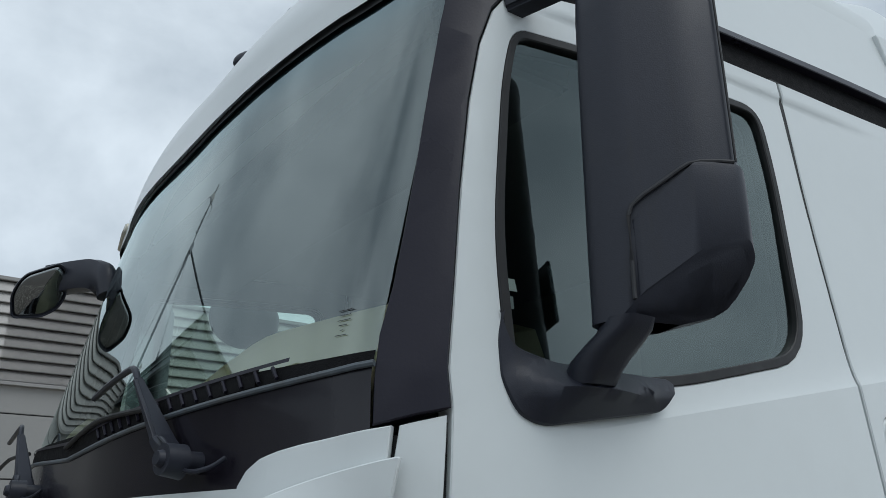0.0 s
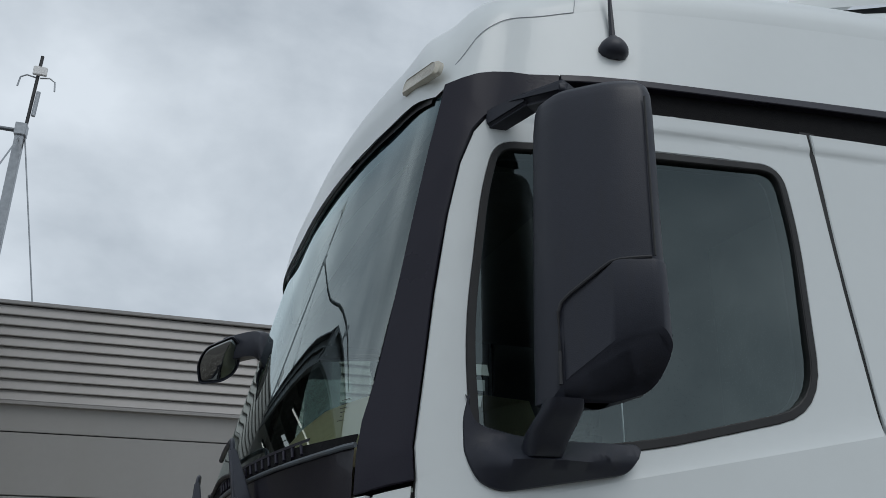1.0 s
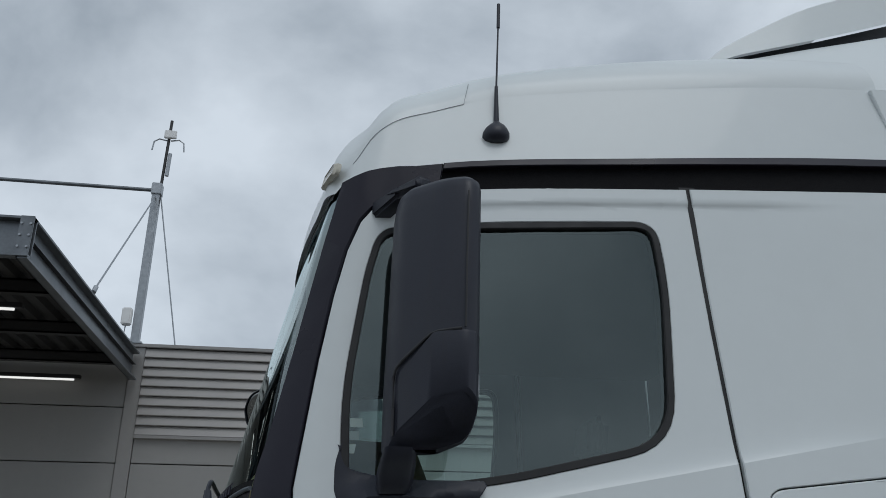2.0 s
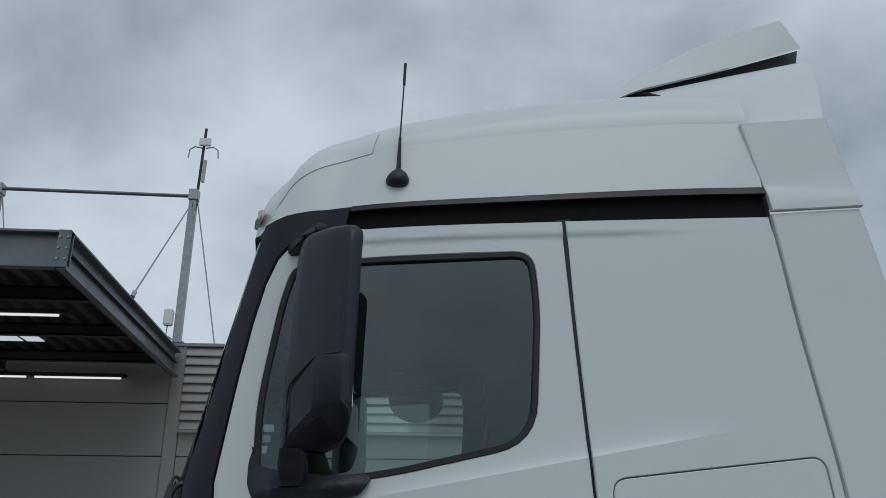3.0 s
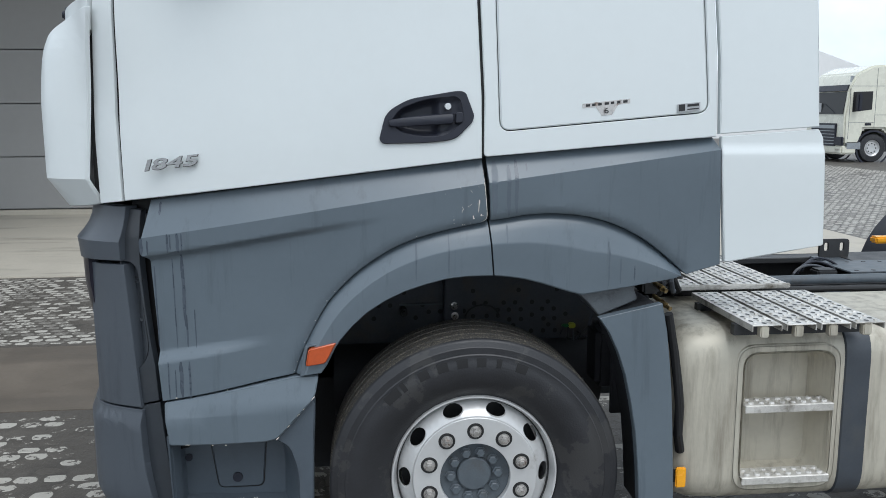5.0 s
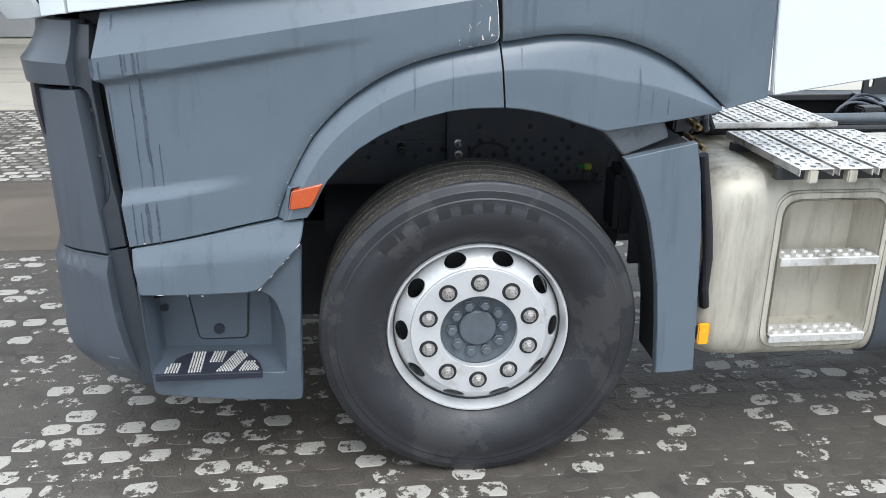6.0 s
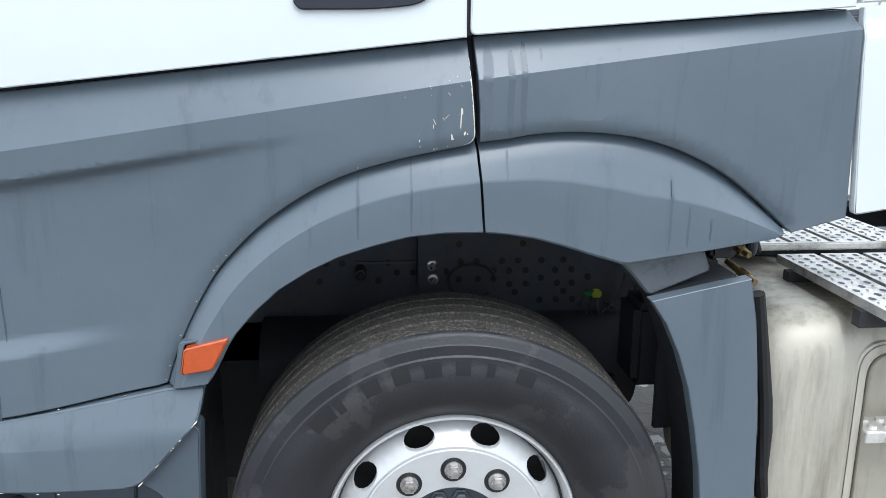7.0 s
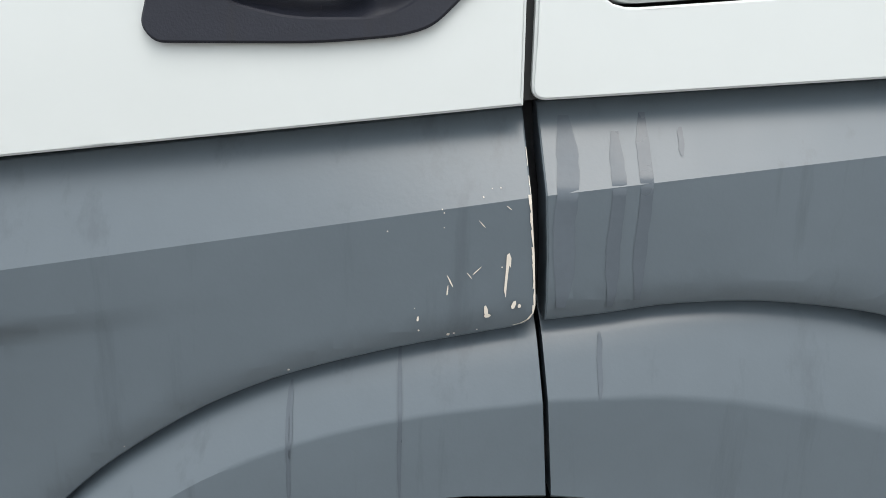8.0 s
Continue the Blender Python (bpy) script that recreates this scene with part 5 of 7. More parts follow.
for u0, u1, v0, v1, sl in BANDS:
    for i in range(int((u1 - u0) / 0.0085) + 1):
        for j in range(int((v1 - v0) / 0.0085) + 1):
            spots.append((u0 + 0.0085 * i + sl * (v0 - 0.012 + 0.0085 * j) * (0.5 if sl < 0.3 else 1), v0 + 0.0085 * j))
for u, v in spots:
    if not table([(0, -0.985), (0.075, -0.95), (0.124, -0.90)], v) < u < table([(0, -0.682), (0.06, -0.704), (0.118, -0.752)], v):
        continue
    r = bmesh.ops.create_cone(bm, cap_ends=True, segments=5, radius1=0.0036, radius2=0.0026, depth=0.004)
    bmesh.ops.translate(bm, vec=(u, v, 0.4105 + 0.13 * v), verts=r["verts"])
tagged(tp("tread_studs", bm, PLATE, "worn metal grip studs", tread), kind="stuff")

# ---- bumper ----
def bumper_skin(s, z, o=0.0):
    under = 0.10 * (1 - ease(0.28, 0.50, z)) ** 2
    return skin(s, z, o - 0.022 + 0.036 * (1 - ease(-1.40, -1.16, s)) - under)


def shoulder(s, z, o=0.0):
    """The bumper's shoulder: a band that leans out to its edge, with a hollowed slope above."""
    u = min(max((z - 1.332) / 0.110, 0.0), 1.0)
    front = 1 - ease(-1.36, -1.16, s)
    return bumper_skin(s, z, o + 0.014 + 0.010 * front - (0.020 + 0.036 * front) * (1 - (1 - u) ** 2) - 0.10 * max(0.0, 1.332 - z))


def lower_corner(s, z, o=0.0):
    """Below the seam the corner starts level and swells out over a soft fold."""
    return bumper_skin(s, z, o + 0.016 * ease(0.0, 0.035, 0.755 - z))


BUMP_TOP = [(-1.153, 1.448), (-1.174, 1.332), (-1.178, 1.271), (-1.30, 1.268), (-1.62, 1.262), (-2.38, 1.262), (-2.38, 1.44), (-1.60, 1.44)]
BUMP_MID = [(-1.174, 1.257), (-1.156, 1.05), (-1.134, 0.776), (-1.25, 0.772), (-1.345, 0.770), (-1.350, 1.00), (-1.355, 1.252)]
BUMP_LOW = rounded([(-1.131, 0.768), (-1.122, 0.566), (-1.079, 0.397), (-1.040, 0.310), (-1.08, 0.302), (-1.30, 0.30), (-1.60, 0.30), (-2.38, 0.30), (-2.38, 0.762), (-1.62, 0.762), (-1.30, 0.764)], [0.004, 0.1, 0.1, 0.02, 0.06, 0.1, 0.05, 0.0, 0.0, 0.05, 0.05], 3)
SURROUND = [(-1.335, 1.266), (-1.335, 0.764), (-1.62, 0.764), (-2.38, 0.764), (-2.38, 1.266), (-1.62, 1.266)]
for far in (False, True):
    top = tpanel("bumper_top", BUMP_TOP, BUMPER, shoulder, "grey bumper shoulder", thick=0.05, step=0.03, lip=0.002, cuts=[((-3, 1.332), (0, 1.332))], mirror=far)
    crisp(top, lambda x: 1.332)
    tpanel("bumper_panel", BUMP_MID, BUMPER, bumper_skin, "grey bumper corner panel", thick=0.05, step=0.06, lip=0.002, mirror=far)
    tpanel("lamp_surround", SURROUND, PILLAR, lambda s, z, o=0: bumper_skin(s, z, o - 0.020 + 0.030 * ease(0.95, 1.22, z)), "dark surround beside the bumper corner", thick=0.03, step=0.06, lip=0, mirror=far)
    tpanel("bumper_lower", BUMP_LOW, BUMPER, lower_corner, "grey lower bumper corner, scuffed", thick=0.05, step=0.035, lip=0.002, mirror=far)
# the bumper's dark side, facing the channel beside the skirt
VENT = rounded([(-1.200, 1.266), (-1.150, 1.266), (-1.125, 1.245), (-1.112, 1.15), (-1.094, 0.985), (-1.105, 0.945), (-1.145, 0.905), (-1.190, 0.900)], [0.004, 0.03, 0.03, 0.1, 0.03, 0.03, 0.02, 0.004], 5)
RETURN = [(-1.175, 1.440), (-1.105, 1.436), (-1.108, 1.354), (-1.112, 1.262), (-1.103, 1.13), (-1.086, 0.985), (-1.074, 0.92), (-1.066, 0.803), (-1.150, 0.783), (-1.21, 0.88), (-1.21, 1.275)]
tpanel("bumper_return", RETURN, SIDE, lambda s, z, o=0: skin(s, z, o - 0.034 - 0.16 * max(0.0, z - 1.352)), "dark side of the bumper shoulder", holes=[VENT], thick=0.03, step=0.04, lip=0.002, cuts=[((-2, 1.352), (0, 1.352))], sharp=12)
tpanel("bumper_return", [(-1.150, 0.777), (-1.064, 0.796), (-1.055, 0.70), (-1.044, 0.60), (-1.024, 0.455), (-1.034, 0.33), (-1.09, 0.36), (-1.135, 0.56)], SIDE, lambda s, z, o=0: skin(s, z, o - 0.036), "dark side of the lower bumper", thick=0.03, step=0.06, lip=0.002)
# the channel's shade is put into this wall's black colour
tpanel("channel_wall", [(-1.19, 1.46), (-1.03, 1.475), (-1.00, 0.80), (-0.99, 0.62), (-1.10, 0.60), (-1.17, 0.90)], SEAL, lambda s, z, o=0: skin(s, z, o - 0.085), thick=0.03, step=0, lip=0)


def hollow(s, z, o=0.0):
    """The air guide, dished in towards the bumper's edge."""
    d = min(max((-1.098 - s) / 0.05, 0.0), 1.0)
    return skin(s, z, o - 0.036 - 0.030 * d * d)


vent = tpanel("vent_insert", inset(VENT, 0.0035), SIDE, hollow, "dark air guide beside the bumper", thick=0.02, step=0.012, lip=0.002)
tpanel("vent_seam", [(-1.175, 1.211), (-1.100, 1.215), (-1.100, 1.2105), (-1.175, 1.2065)], INK, lambda s, z, o=0: hollow(s, z, o + 0.0012), under=vent, thick=0.001, step=0.012, lip=0)
for z in (1.196, 1.070):
    rib = bmesh.new()
    add_rod(rib, hollow(-1.160 + 0.010 * (z < 1.1), z, 0.004), hollow(-1.133 + 0.012 * (z < 1.1), z + 0.002, 0.004), 0.0055, 0.0040, 10)
    tp("vent_rib", rib, SIDE, "", vent)
# scuffs low on the bumper
rng = random.Random(9)
for k in range(16):
    s, z = rng.uniform(-1.22, -1.10), rng.uniform(0.345, 0.44)
    w, h = rng.uniform(0.006, 0.03), rng.uniform(0.0008, 0.004)
    q = [(s - w, z + rng.uniform(-1, 1) * h), (s - w * 0.3, z + h), (s + w * 0.5, z + h * rng.uniform(0.3, 1.4)), (s + w, z), (s + w * 0.2, z - h), (s - w * 0.6, z - h * 0.7)]
    bm = bmesh.new()
    bm.faces.new([bm.verts.new(lower_corner(u, v, 0.0015)) for u, v in q])
    tp("scuff", bm, SCUFF)
tp("cab_floor", box(-1.3, 0.74, 0.42, 2.1, 1.18, 1.34), DARK)
tp("cab_sill", box(-0.85, 0.80, 0.06, 0.16, 1.40, 1.66), DARK)
tp("engine_block", box(-1.15, 0.65, 0.90, 1.60, 0.55, 1.2, bevel=0.05), DARK)
tp("bumper_core", box(-1.16, -1.04, 0.34, 2.16, 0.36, 1.44), DARK)

# ---- front wheels ----
AX = (0.0, 0.5)


def nut_mesh(c):
    """A hexagon nut on its washer, with the stud's end."""
    bm = lathe([(0.0, 0.008), (0.0080, 0.008), (0.0092, 0.010), (0.0092, 0.018)], c, 12)
    lathe([(0.0092, 0.016), (0.0150, 0.016), (0.0172, 0.019), (0.0172, 0.030)], c, 6, bm)
    lathe([(0.014, 0.0270), (0.0195, 0.0270), (0.0205, 0.0285), (0.0205, 0.0335)], c, 18, bm)
    return bm


def wheel(far=False):
    w = new("wheel")
    w.parent = truck
    w.location = (AX[0], -1.25, AX[1])

    def wp(name, bm, mat, label="", sharp=32, under=None):
        if far:
            for v in bm.verts:
                v.co.y = 2.5 - v.co.y
            bmesh.ops.reverse_faces(bm, faces=bm.faces[:])
        bmesh.ops.translate(bm, vec=(-AX[0], 0, -AX[1]), verts=bm.verts[:])
        return part(name, bm, mat, under or w, label, sharp)
    side = [(0.285, 0.062), (0.296, 0.048), (0.312, 0.032), (0.330, 0.019), (0.345, 0.011), (0.360, 0.005), (0.385, 0.0), (0.420, 0.0), (0.424, 0.002), (0.445, 0.002), (0.449, 0.005), (0.470, 0.006), (0.474, 0.009), (0.488, 0.012), (0.495, 0.017)]
    tyre = wp("tyre", lathe(side + [(0.498, 0.024)], AX, 96), RUBBER, "dusty black tyre")
    tread_prof = [(0.498, 0.024)]
    y = 0.024
    for k in range(5):
        tread_prof += [(0.500 + 0.0015 * k * (4 - k) / 4, y + 0.004), (0.500 + 0.0015 * k * (4 - k) / 4, y + 0.043), (0.488, y + 0.046), (0.488, y + 0.0525)]
        y += 0.0550
    tread_prof += [(0.494, 0.312), (0.47, 0.335), (0.40, 0.345), (0.30, 0.31)]
    wp("tread", lathe(tread_prof, AX, 96), TREAD, "muddy worn tyre tread", under=tyre)
    # raised bars where lettering stands on the sidewall
    for k, wd in enumerate((0.062, 0.018, 0.040, 0.040, 0.040, 0.034, 0.018, 0.042)):
        a0 = math.radians(136 - k * 9.2)
        bm = bmesh.new()
        cols = []
        for t in steps(a0 - wd * 2.2, a0, 5):
            cols.append([bm.verts.new((r * math.cos(t), y, 0.5 + r * math.sin(t))) for r, y in ((0.4035, 0.003), (0.405, -0.0012), (0.421, -0.0012), (0.437, 0.0004), (0.4385, 0.005))])
        for p, q in zip(cols, cols[1:]):
            for m in range(4):
                bm.faces.new((p[m], p[m + 1], q[m + 1], q[m]))
        bm.faces.new(cols[0])
        bm.faces.new(cols[-1][::-1])
        bmesh.ops.recalc_face_normals(bm, faces=bm.faces[:])
        wp("sidewall_bar", bm, SEAL, "plain raised bar on the sidewall", under=tyre)
    rim = wp("rim", lathe([(0.288, 0.075), (0.290, 0.054), (0.287, 0.046), (0.282, 0.0455), (0.278, 0.053), (0.273, 0.068), (0.2695, 0.088), (0.2675, 0.10), (0.264, 0.16), (0.260, 0.24)], AX, 80), RIM, "silver-painted steel rim")
    holes = []
    for k in range(10):
        a = math.radians(72 + 36 * k)
        hole = []
        for j in range(14):
            t = 2 * math.pi * j / 14
            r, q = 0.2425 + 0.0195 * math.cos(t), a + 0.148 * math.sin(t)
            hole.append((r * math.cos(q), r * math.sin(q)))
        holes.append(hole)

    def dish(u, v, o=0.0):
        r = math.hypot(u, v)
        y = table([(0.0, 0.034), (0.2155, 0.042), (0.225, 0.047), (0.250, 0.068), (0.2665, 0.096)], r)
        return (u, y - o, v + 0.5)
    circle = lambda r, n: [(r * math.cos(2 * math.pi * j / n), r * math.sin(2 * math.pi * j / n)) for j in range(n)]
    disc = panel_mesh(circle(0.2670, 80), dish, holes=[circle(0.2165, 72)] + holes, thick=0.012, step=0.02, lip=0.002)
    disc = wp("disc", disc, RIM, "silver wheel disc with round vents", under=w, sharp=50)
    wp("disc_face", lathe([(0.122, 0.060), (0.122, 0.036), (0.1235, 0.034), (0.2135, 0.034), (0.2155, 0.0355), (0.2170, 0.045)], AX, 96), RIM, "", under=disc)
    for k in range(10):
        a = math.radians(90 - 36 * k)
        c = (0.1675 * math.cos(a), 0.5 + 0.1675 * math.sin(a))
        wp("nut", nut_mesh(c), NUT, "worn wheel nut", under=disc, sharp=25)
        # flat black ring on the disc, painted as the shade of a recess
        wp("nut_recess", lathe([(0.014, 0.0332), (0.0262, 0.0328), (0.0285, 0.0322), (0.0292, 0.0338)], c, 24), INK, under=disc)
    # dark ring painted for the shadow in the drop between disc and rim
    wp("rim_gap", lathe([(0.2700, 0.0900), (0.2695, 0.0860), (0.2650, 0.0905), (0.2640, 0.0950)], AX, 80), CHASSIS, under=rim)
    wp("hub", lathe([(0.0, 0.062), (0.055, 0.062), (0.060, 0.066), (0.062, 0.078), (0.100, 0.070), (0.112, 0.068), (0.124, 0.066), (0.135, 0.08), (0.16, 0.14)], AX, 40), HUB, "grey wheel hub")
    for k in range(10):
        a = math.radians(75 + 36 * k)
        c = (0.083 * math.cos(a), 0.5 + 0.083 * math.sin(a))
        wp("hub_bolt", lathe([(0.0, 0.049), (0.0125, 0.049), (0.0158, 0.052), (0.0158, 0.064), (0.0200, 0.0655), (0.0200, 0.08)], c, 6), HUB, sharp=25)
    wp("brake_drum", lathe([(0.0, 0.16), (0.250, 0.16), (0.250, 0.30)], AX, 40), CHASSIS)
    return w


wheel()
wheel(True)
tp("front_axle", rod((0, 0.3, 0.5), (0, 2.2, 0.5), 0.07), CHASSIS)

# ---- inside the arch ----
tp("arch_liner", grid(lambda u, v: (0.735 * math.cos(math.radians(u)), v, 0.5 + 0.735 * math.sin(math.radians(u))), steps(28, 158, 30), [0.30, 0.62]), DARK)
rail = tp("chassis_plate", box(-1.05, 0.72, 0.86, 0.88, 0.74, 1.22), SHELF, "dirty black chassis plate with bolt holes")
for z, row in ((0.893, (-0.093, -0.043, 0.059, 0.209, 0.258, 0.31, 0.405, 0.457)), (0.849, (0.26, 0.312, 0.412, 0.46)), (0.822, (0.278, 0.434)), (0.795, (0.358, 0.411, 0.464)), (0.98, (-0.20, 0.10, 0.30, 0.47)), (0.925, (-0.36, -0.31, -0.26, -0.12, 0.105, 0.155, 0.235, 0.285, 0.36, 0.43)), (0.868, (-0.33, -0.15, 0.10, 0.16, 0.21, 0.36, 0.51))):
    for x in row:
        tp("bolt_hole", rod((x, 0.8595, z), (x, 0.8560, z), 0.0105, n=10), INK, "", rail)
tp("chassis_brace", box(-0.03, 0.05, 0.80, 0.858, 0.86, 1.20, bevel=0.006), SHELF, "", rail)
tp("brace_edge", box(-0.22, 0.02, 0.845, 0.858, 0.925, 0.931), HUB, "", rail)
tp("beam_end", box(0.66, 0.80, 0.84, 0.92, 0.50, 0.54, bevel=0.006), HUB, "", rail)
for x, z in ((0.012, 0.930), (0.014, 0.886), (-0.204, 0.905)):
    tp("chassis_bolt", lathe([(0.0, 0.778), (0.009, 0.778), (0.0105, 0.781), (0.0105, 0.79), (0.0165, 0.792), (0.0165, 0.86)], (x, z), 12), NUT if x > 0 else CHASSIS, "", rail)
tp("connector", box(0.512, 0.540, 0.79, 0.82, 0.818, 0.840, bevel=0.004), GREEN, "yellow cable connector")
tp("connector_plug", box(0.482, 0.512, 0.795, 0.815, 0.822, 0.835, bevel=0.003), PLUG, "green cable plug")
for pts in ([(0.42, 0.84, 0.76), (0.52, 0.80, 0.74), (0.60, 0.80, 0.82), (0.63, 0.80, 0.95), (0.62, 0.82, 1.15)], [(0.40, 0.82, 0.72), (0.54, 0.78, 0.70), (0.64, 0.78, 0.80), (0.67, 0.78, 1.05)]):
    tp("hose", add_tube(bmesh.new(), pts, 0.008), SHELF)
tp("cable_loop", add_tube(bmesh.new(), [(0.14 + 0.075 * math.cos(0.5 * k), 0.845, 0.865 + 0.055 * math.sin(0.5 * k)) for k in range(12)], 0.0045), CHASSIS, "coiled black cable on the chassis plate")
for k in range(5):
    tp("cable", add_tube(bmesh.new(), [(0.49 + 0.02 * k, 0.80, 0.83 - 0.01 * k), (0.47 + 0.03 * k, 0.78, 0.80 - 0.02 * (k % 3)), (0.50 + 0.018 * k, 0.79, 0.765), (0.46 + 0.03 * k, 0.81, 0.72)], 0.004), CHASSIS if k % 2 else SHELF)
tp("air_tank", rod((-0.50, 0.80, 0.62), (0.62, 0.80, 0.62), 0.15, n=24), DARK, "black air tank inside the chassis")
tp("wheel_well_front", box(-0.66, -0.60, 0.24, 0.62, 0.16, 1.00, bevel=0.01), DARK)
# dark block added to hide ground that should lie in shade under the cab
tp("engine_sump", box(-0.95, -0.35, 0.90, 1.60, 0.17, 0.80, bevel=0.04), DARK, "dark block added in place of the shade under the cab")
tp("cab_mount", box(0.54, 0.66, 0.46, 0.62, 0.66, 0.90, bevel=0.02), DARK)
tp("steering_link", rod((-0.4, 0.45, 0.62), (0.5, 0.5, 0.66), 0.03), CHASSIS)

# ---- mudguard behind the wheel ----
GUARD = [(0.413, 1.061), (0.520, 1.084), (0.628, 1.106), (0.647, 1.014), (0.661, 0.903), (0.673, 0.789), (0.682, 0.654), (0.690, 0.514), (0.699, 0.353), (0.572, 0.351), (0.562, 0.519), (0.548, 0.659), (0.530, 0.760), (0.508, 0.859), (0.481, 0.939), (0.448, 1.010)]
guard = tpanel("mudguard", GUARD, GREY, lambda s, z, o=0: skin(s, z, o + 0.004 - 0.02 * ease(0.60, 0.72, s - 0.05)), "grey mudguard behind the front wheel", thick=0.035, step=0.07, lip=0.002)
tpanel("guard_inner", [(s + 0.02 * (1 if s < 0.6 else -1), z) for s, z in GUARD], DARK, lambda s, z, o=0: (s, 0.030 - o, z), "black inner side of the mudguard", under=guard, thick=0.20, step=0.07, lip=0.0)
tpanel("guard_cap", rounded([(0.350, 1.140), (0.535, 1.172), (0.560, 1.110), (0.425, 1.056), (0.385, 1.105)], 0.01, 2), WORN, lambda s, z, o=0: skin(s, z, o - 0.05), "weathered grey mudguard bracket", thick=0.20, step=0.05, lip=0.004)
tp("guard_flap", box(0.56, 0.70, 0.33, 0.345, 0.60, 1.06, bevel=0.004), DARK)
tp("guard_edge", add_tube(bmesh.new(), [(0.665, 0.04, 1.06), (0.70, 0.06, 0.92), (0.715, 0.05, 0.80), (0.728, 0.06, 0.72), (0.722, 0.05, 0.62), (0.74, 0.07, 0.55)], 0.016), SEAL)
tp("reflector", box(0.716, 0.753, 0.035, 0.050, 0.426, 0.500, bevel=0.004), AMBER, "amber side reflector")
tp("reflector_stay", box(0.68, 0.745, 0.052, 0.062, 0.44, 0.485), CHASSIS)

for k, x in enumerate((0.738, 0.770)):
    tp("air_pipe", add_tube(bmesh.new(), [(x + 0.05, 0.40, 1.06), (x + 0.030, 0.36, 1.07), (x + 0.012, 0.32, 1.09), (x, 0.30, 1.12), (x, 0.298, 1.17), (x + 0.006, 0.30, 1.22), (x + 0.02, 0.31, 1.34)], 0.011, 10), SHELF, "bent dark air pipe behind the mudguard")
tp("valve_block", box(0.650, 0.715, 0.26, 0.36, 1.080, 1.150, bevel=0.008), CHASSIS, "small dark valve block")
for k, (p, q) in enumerate((((0.690, 0.27, 1.125), (0.716, 0.20, 1.104)), ((0.690, 0.26, 1.075), (0.722, 0.17, 1.045)))):
    stub = rod(p, q, 0.0085, n=10)
    add_rod(stub, Vector(p).lerp(Vector(q), 0.45), Vector(p).lerp(Vector(q), 0.75), 0.0125, n=6)
    tp("valve_stub", stub, BRASS, "tarnished brass air fitting")

# ---- fuel tank ----
def tank_section(k):
    """The rounded-square section of the tank, shrunk by k, as (y, z) pairs."""
    y0, y1, z0, z1, r = 0.055, 0.700, 0.335, 0.995, 0.13
    pts = rounded([(y0, z0), (y0, z1), (y1, z1), (y1, z0)], r, 8)
    cy, cz = (y0 + y1) / 2, (z0 + z1) / 2
    return [(cy + (y - cy) * k, cz + (z - cz) * k) for y, z in pts]


def tank_mesh(x0, x1):
    bm = bmesh.new()
    rings = []
    dome = [(x0, 0.70), (x0 + 0.004, 0.80), (x0 + 0.020, 0.88), (x0 + 0.05, 0.945), (x0 + 0.09, 0.98), (x0 + 0.14, 0.995), (x0 + 0.186, 1.0), (x0 + 0.190, 1.006), (x0 + 0.198, 1.006), (x0 + 0.202, 1.0), (x1, 1.0)]
    for x, k in dome:
        rings.append([bm.verts.new((x, y, z)) for y, z in tank_section(k)])
    n = len(rings[0])
    for a, b in zip(rings, rings[1:]):
        for i in range(n):
            bm.faces.new((a[i], a[(i + 1) % n], b[(i + 1) % n], b[i]))
    bm.faces.new(rings[0])
    bm.faces.new(rings[-1])
    bmesh.ops.recalc_face_normals(bm, faces=bm.faces[:])
    return bm


TX0, TX1 = 0.700, 2.45
tank = tp("fuel_tank", tank_mesh(TX0, TX1), ALU, "weathered aluminium fuel tank", sharp=40)
NICHE = rounded([(0.955, 0.425), (1.285, 0.425), (1.285, 0.905), (0.955, 0.905)], 0.055, 6)
niche_rim = tpanel("niche_rim", rounded([(0.925, 0.395), (1.312, 0.395), (1.312, 0.935), (0.925, 0.935)], 0.075, 6), ALU, lambda s, z, o=0: (s, 0.050 - o, z), "welded rim of the step niche", holes=[NICHE], thick=0.02, step=0, lip=0.006, under=tank)


def niche_mesh():
    bm = bmesh.new()
    n = len(NICHE)
    a = [bm.verts.new((p[0], 0.046, p[1])) for p in NICHE]
    mid = [bm.verts.new((1.12 + (p[0] - 1.12) * 0.97, 0.14, 0.665 + (p[1] - 0.665) * 0.97)) for p in NICHE]
    b = [bm.verts.new((1.12 + (p[0] - 1.12) * 0.86, 0.185, 0.665 + (p[1] - 0.665) * 0.90)) for p in NICHE]
    for p, q in ((a, mid), (mid, b)):
        for i in range(n):
            bm.faces.new((p[i], p[(i + 1) % n], q[(i + 1) % n], q[i]))
    bm.faces.new(b)
    bmesh.ops.recalc_face_normals(bm, faces=bm.faces[:])
    return bm


def cut_front(ob, x0, x1, z0, z1):
    """Open the tank's front face where the niche goes in."""
    bm = bmesh.new()
    bm.from_mesh(ob.data)
    for co, no in (((x0, 0, 0), (1, 0, 0)), ((x1, 0, 0), (1, 0, 0)), ((0, 0, z0), (0, 0, 1)), ((0, 0, z1), (0, 0, 1))):
        bmesh.ops.bisect_plane(bm, geom=bm.verts[:] + bm.edges[:] + bm.faces[:], dist=1e-5, plane_co=co, plane_no=no)
    gone = [f for f in bm.faces if x0 < f.calc_center_median().x < x1 and z0 < f.calc_center_median().z < z1 and f.calc_center_median().y < -1.15]
    bmesh.ops.delete(bm, geom=gone, context="FACES")
    bm.to_mesh(ob.data)
    bm.free()


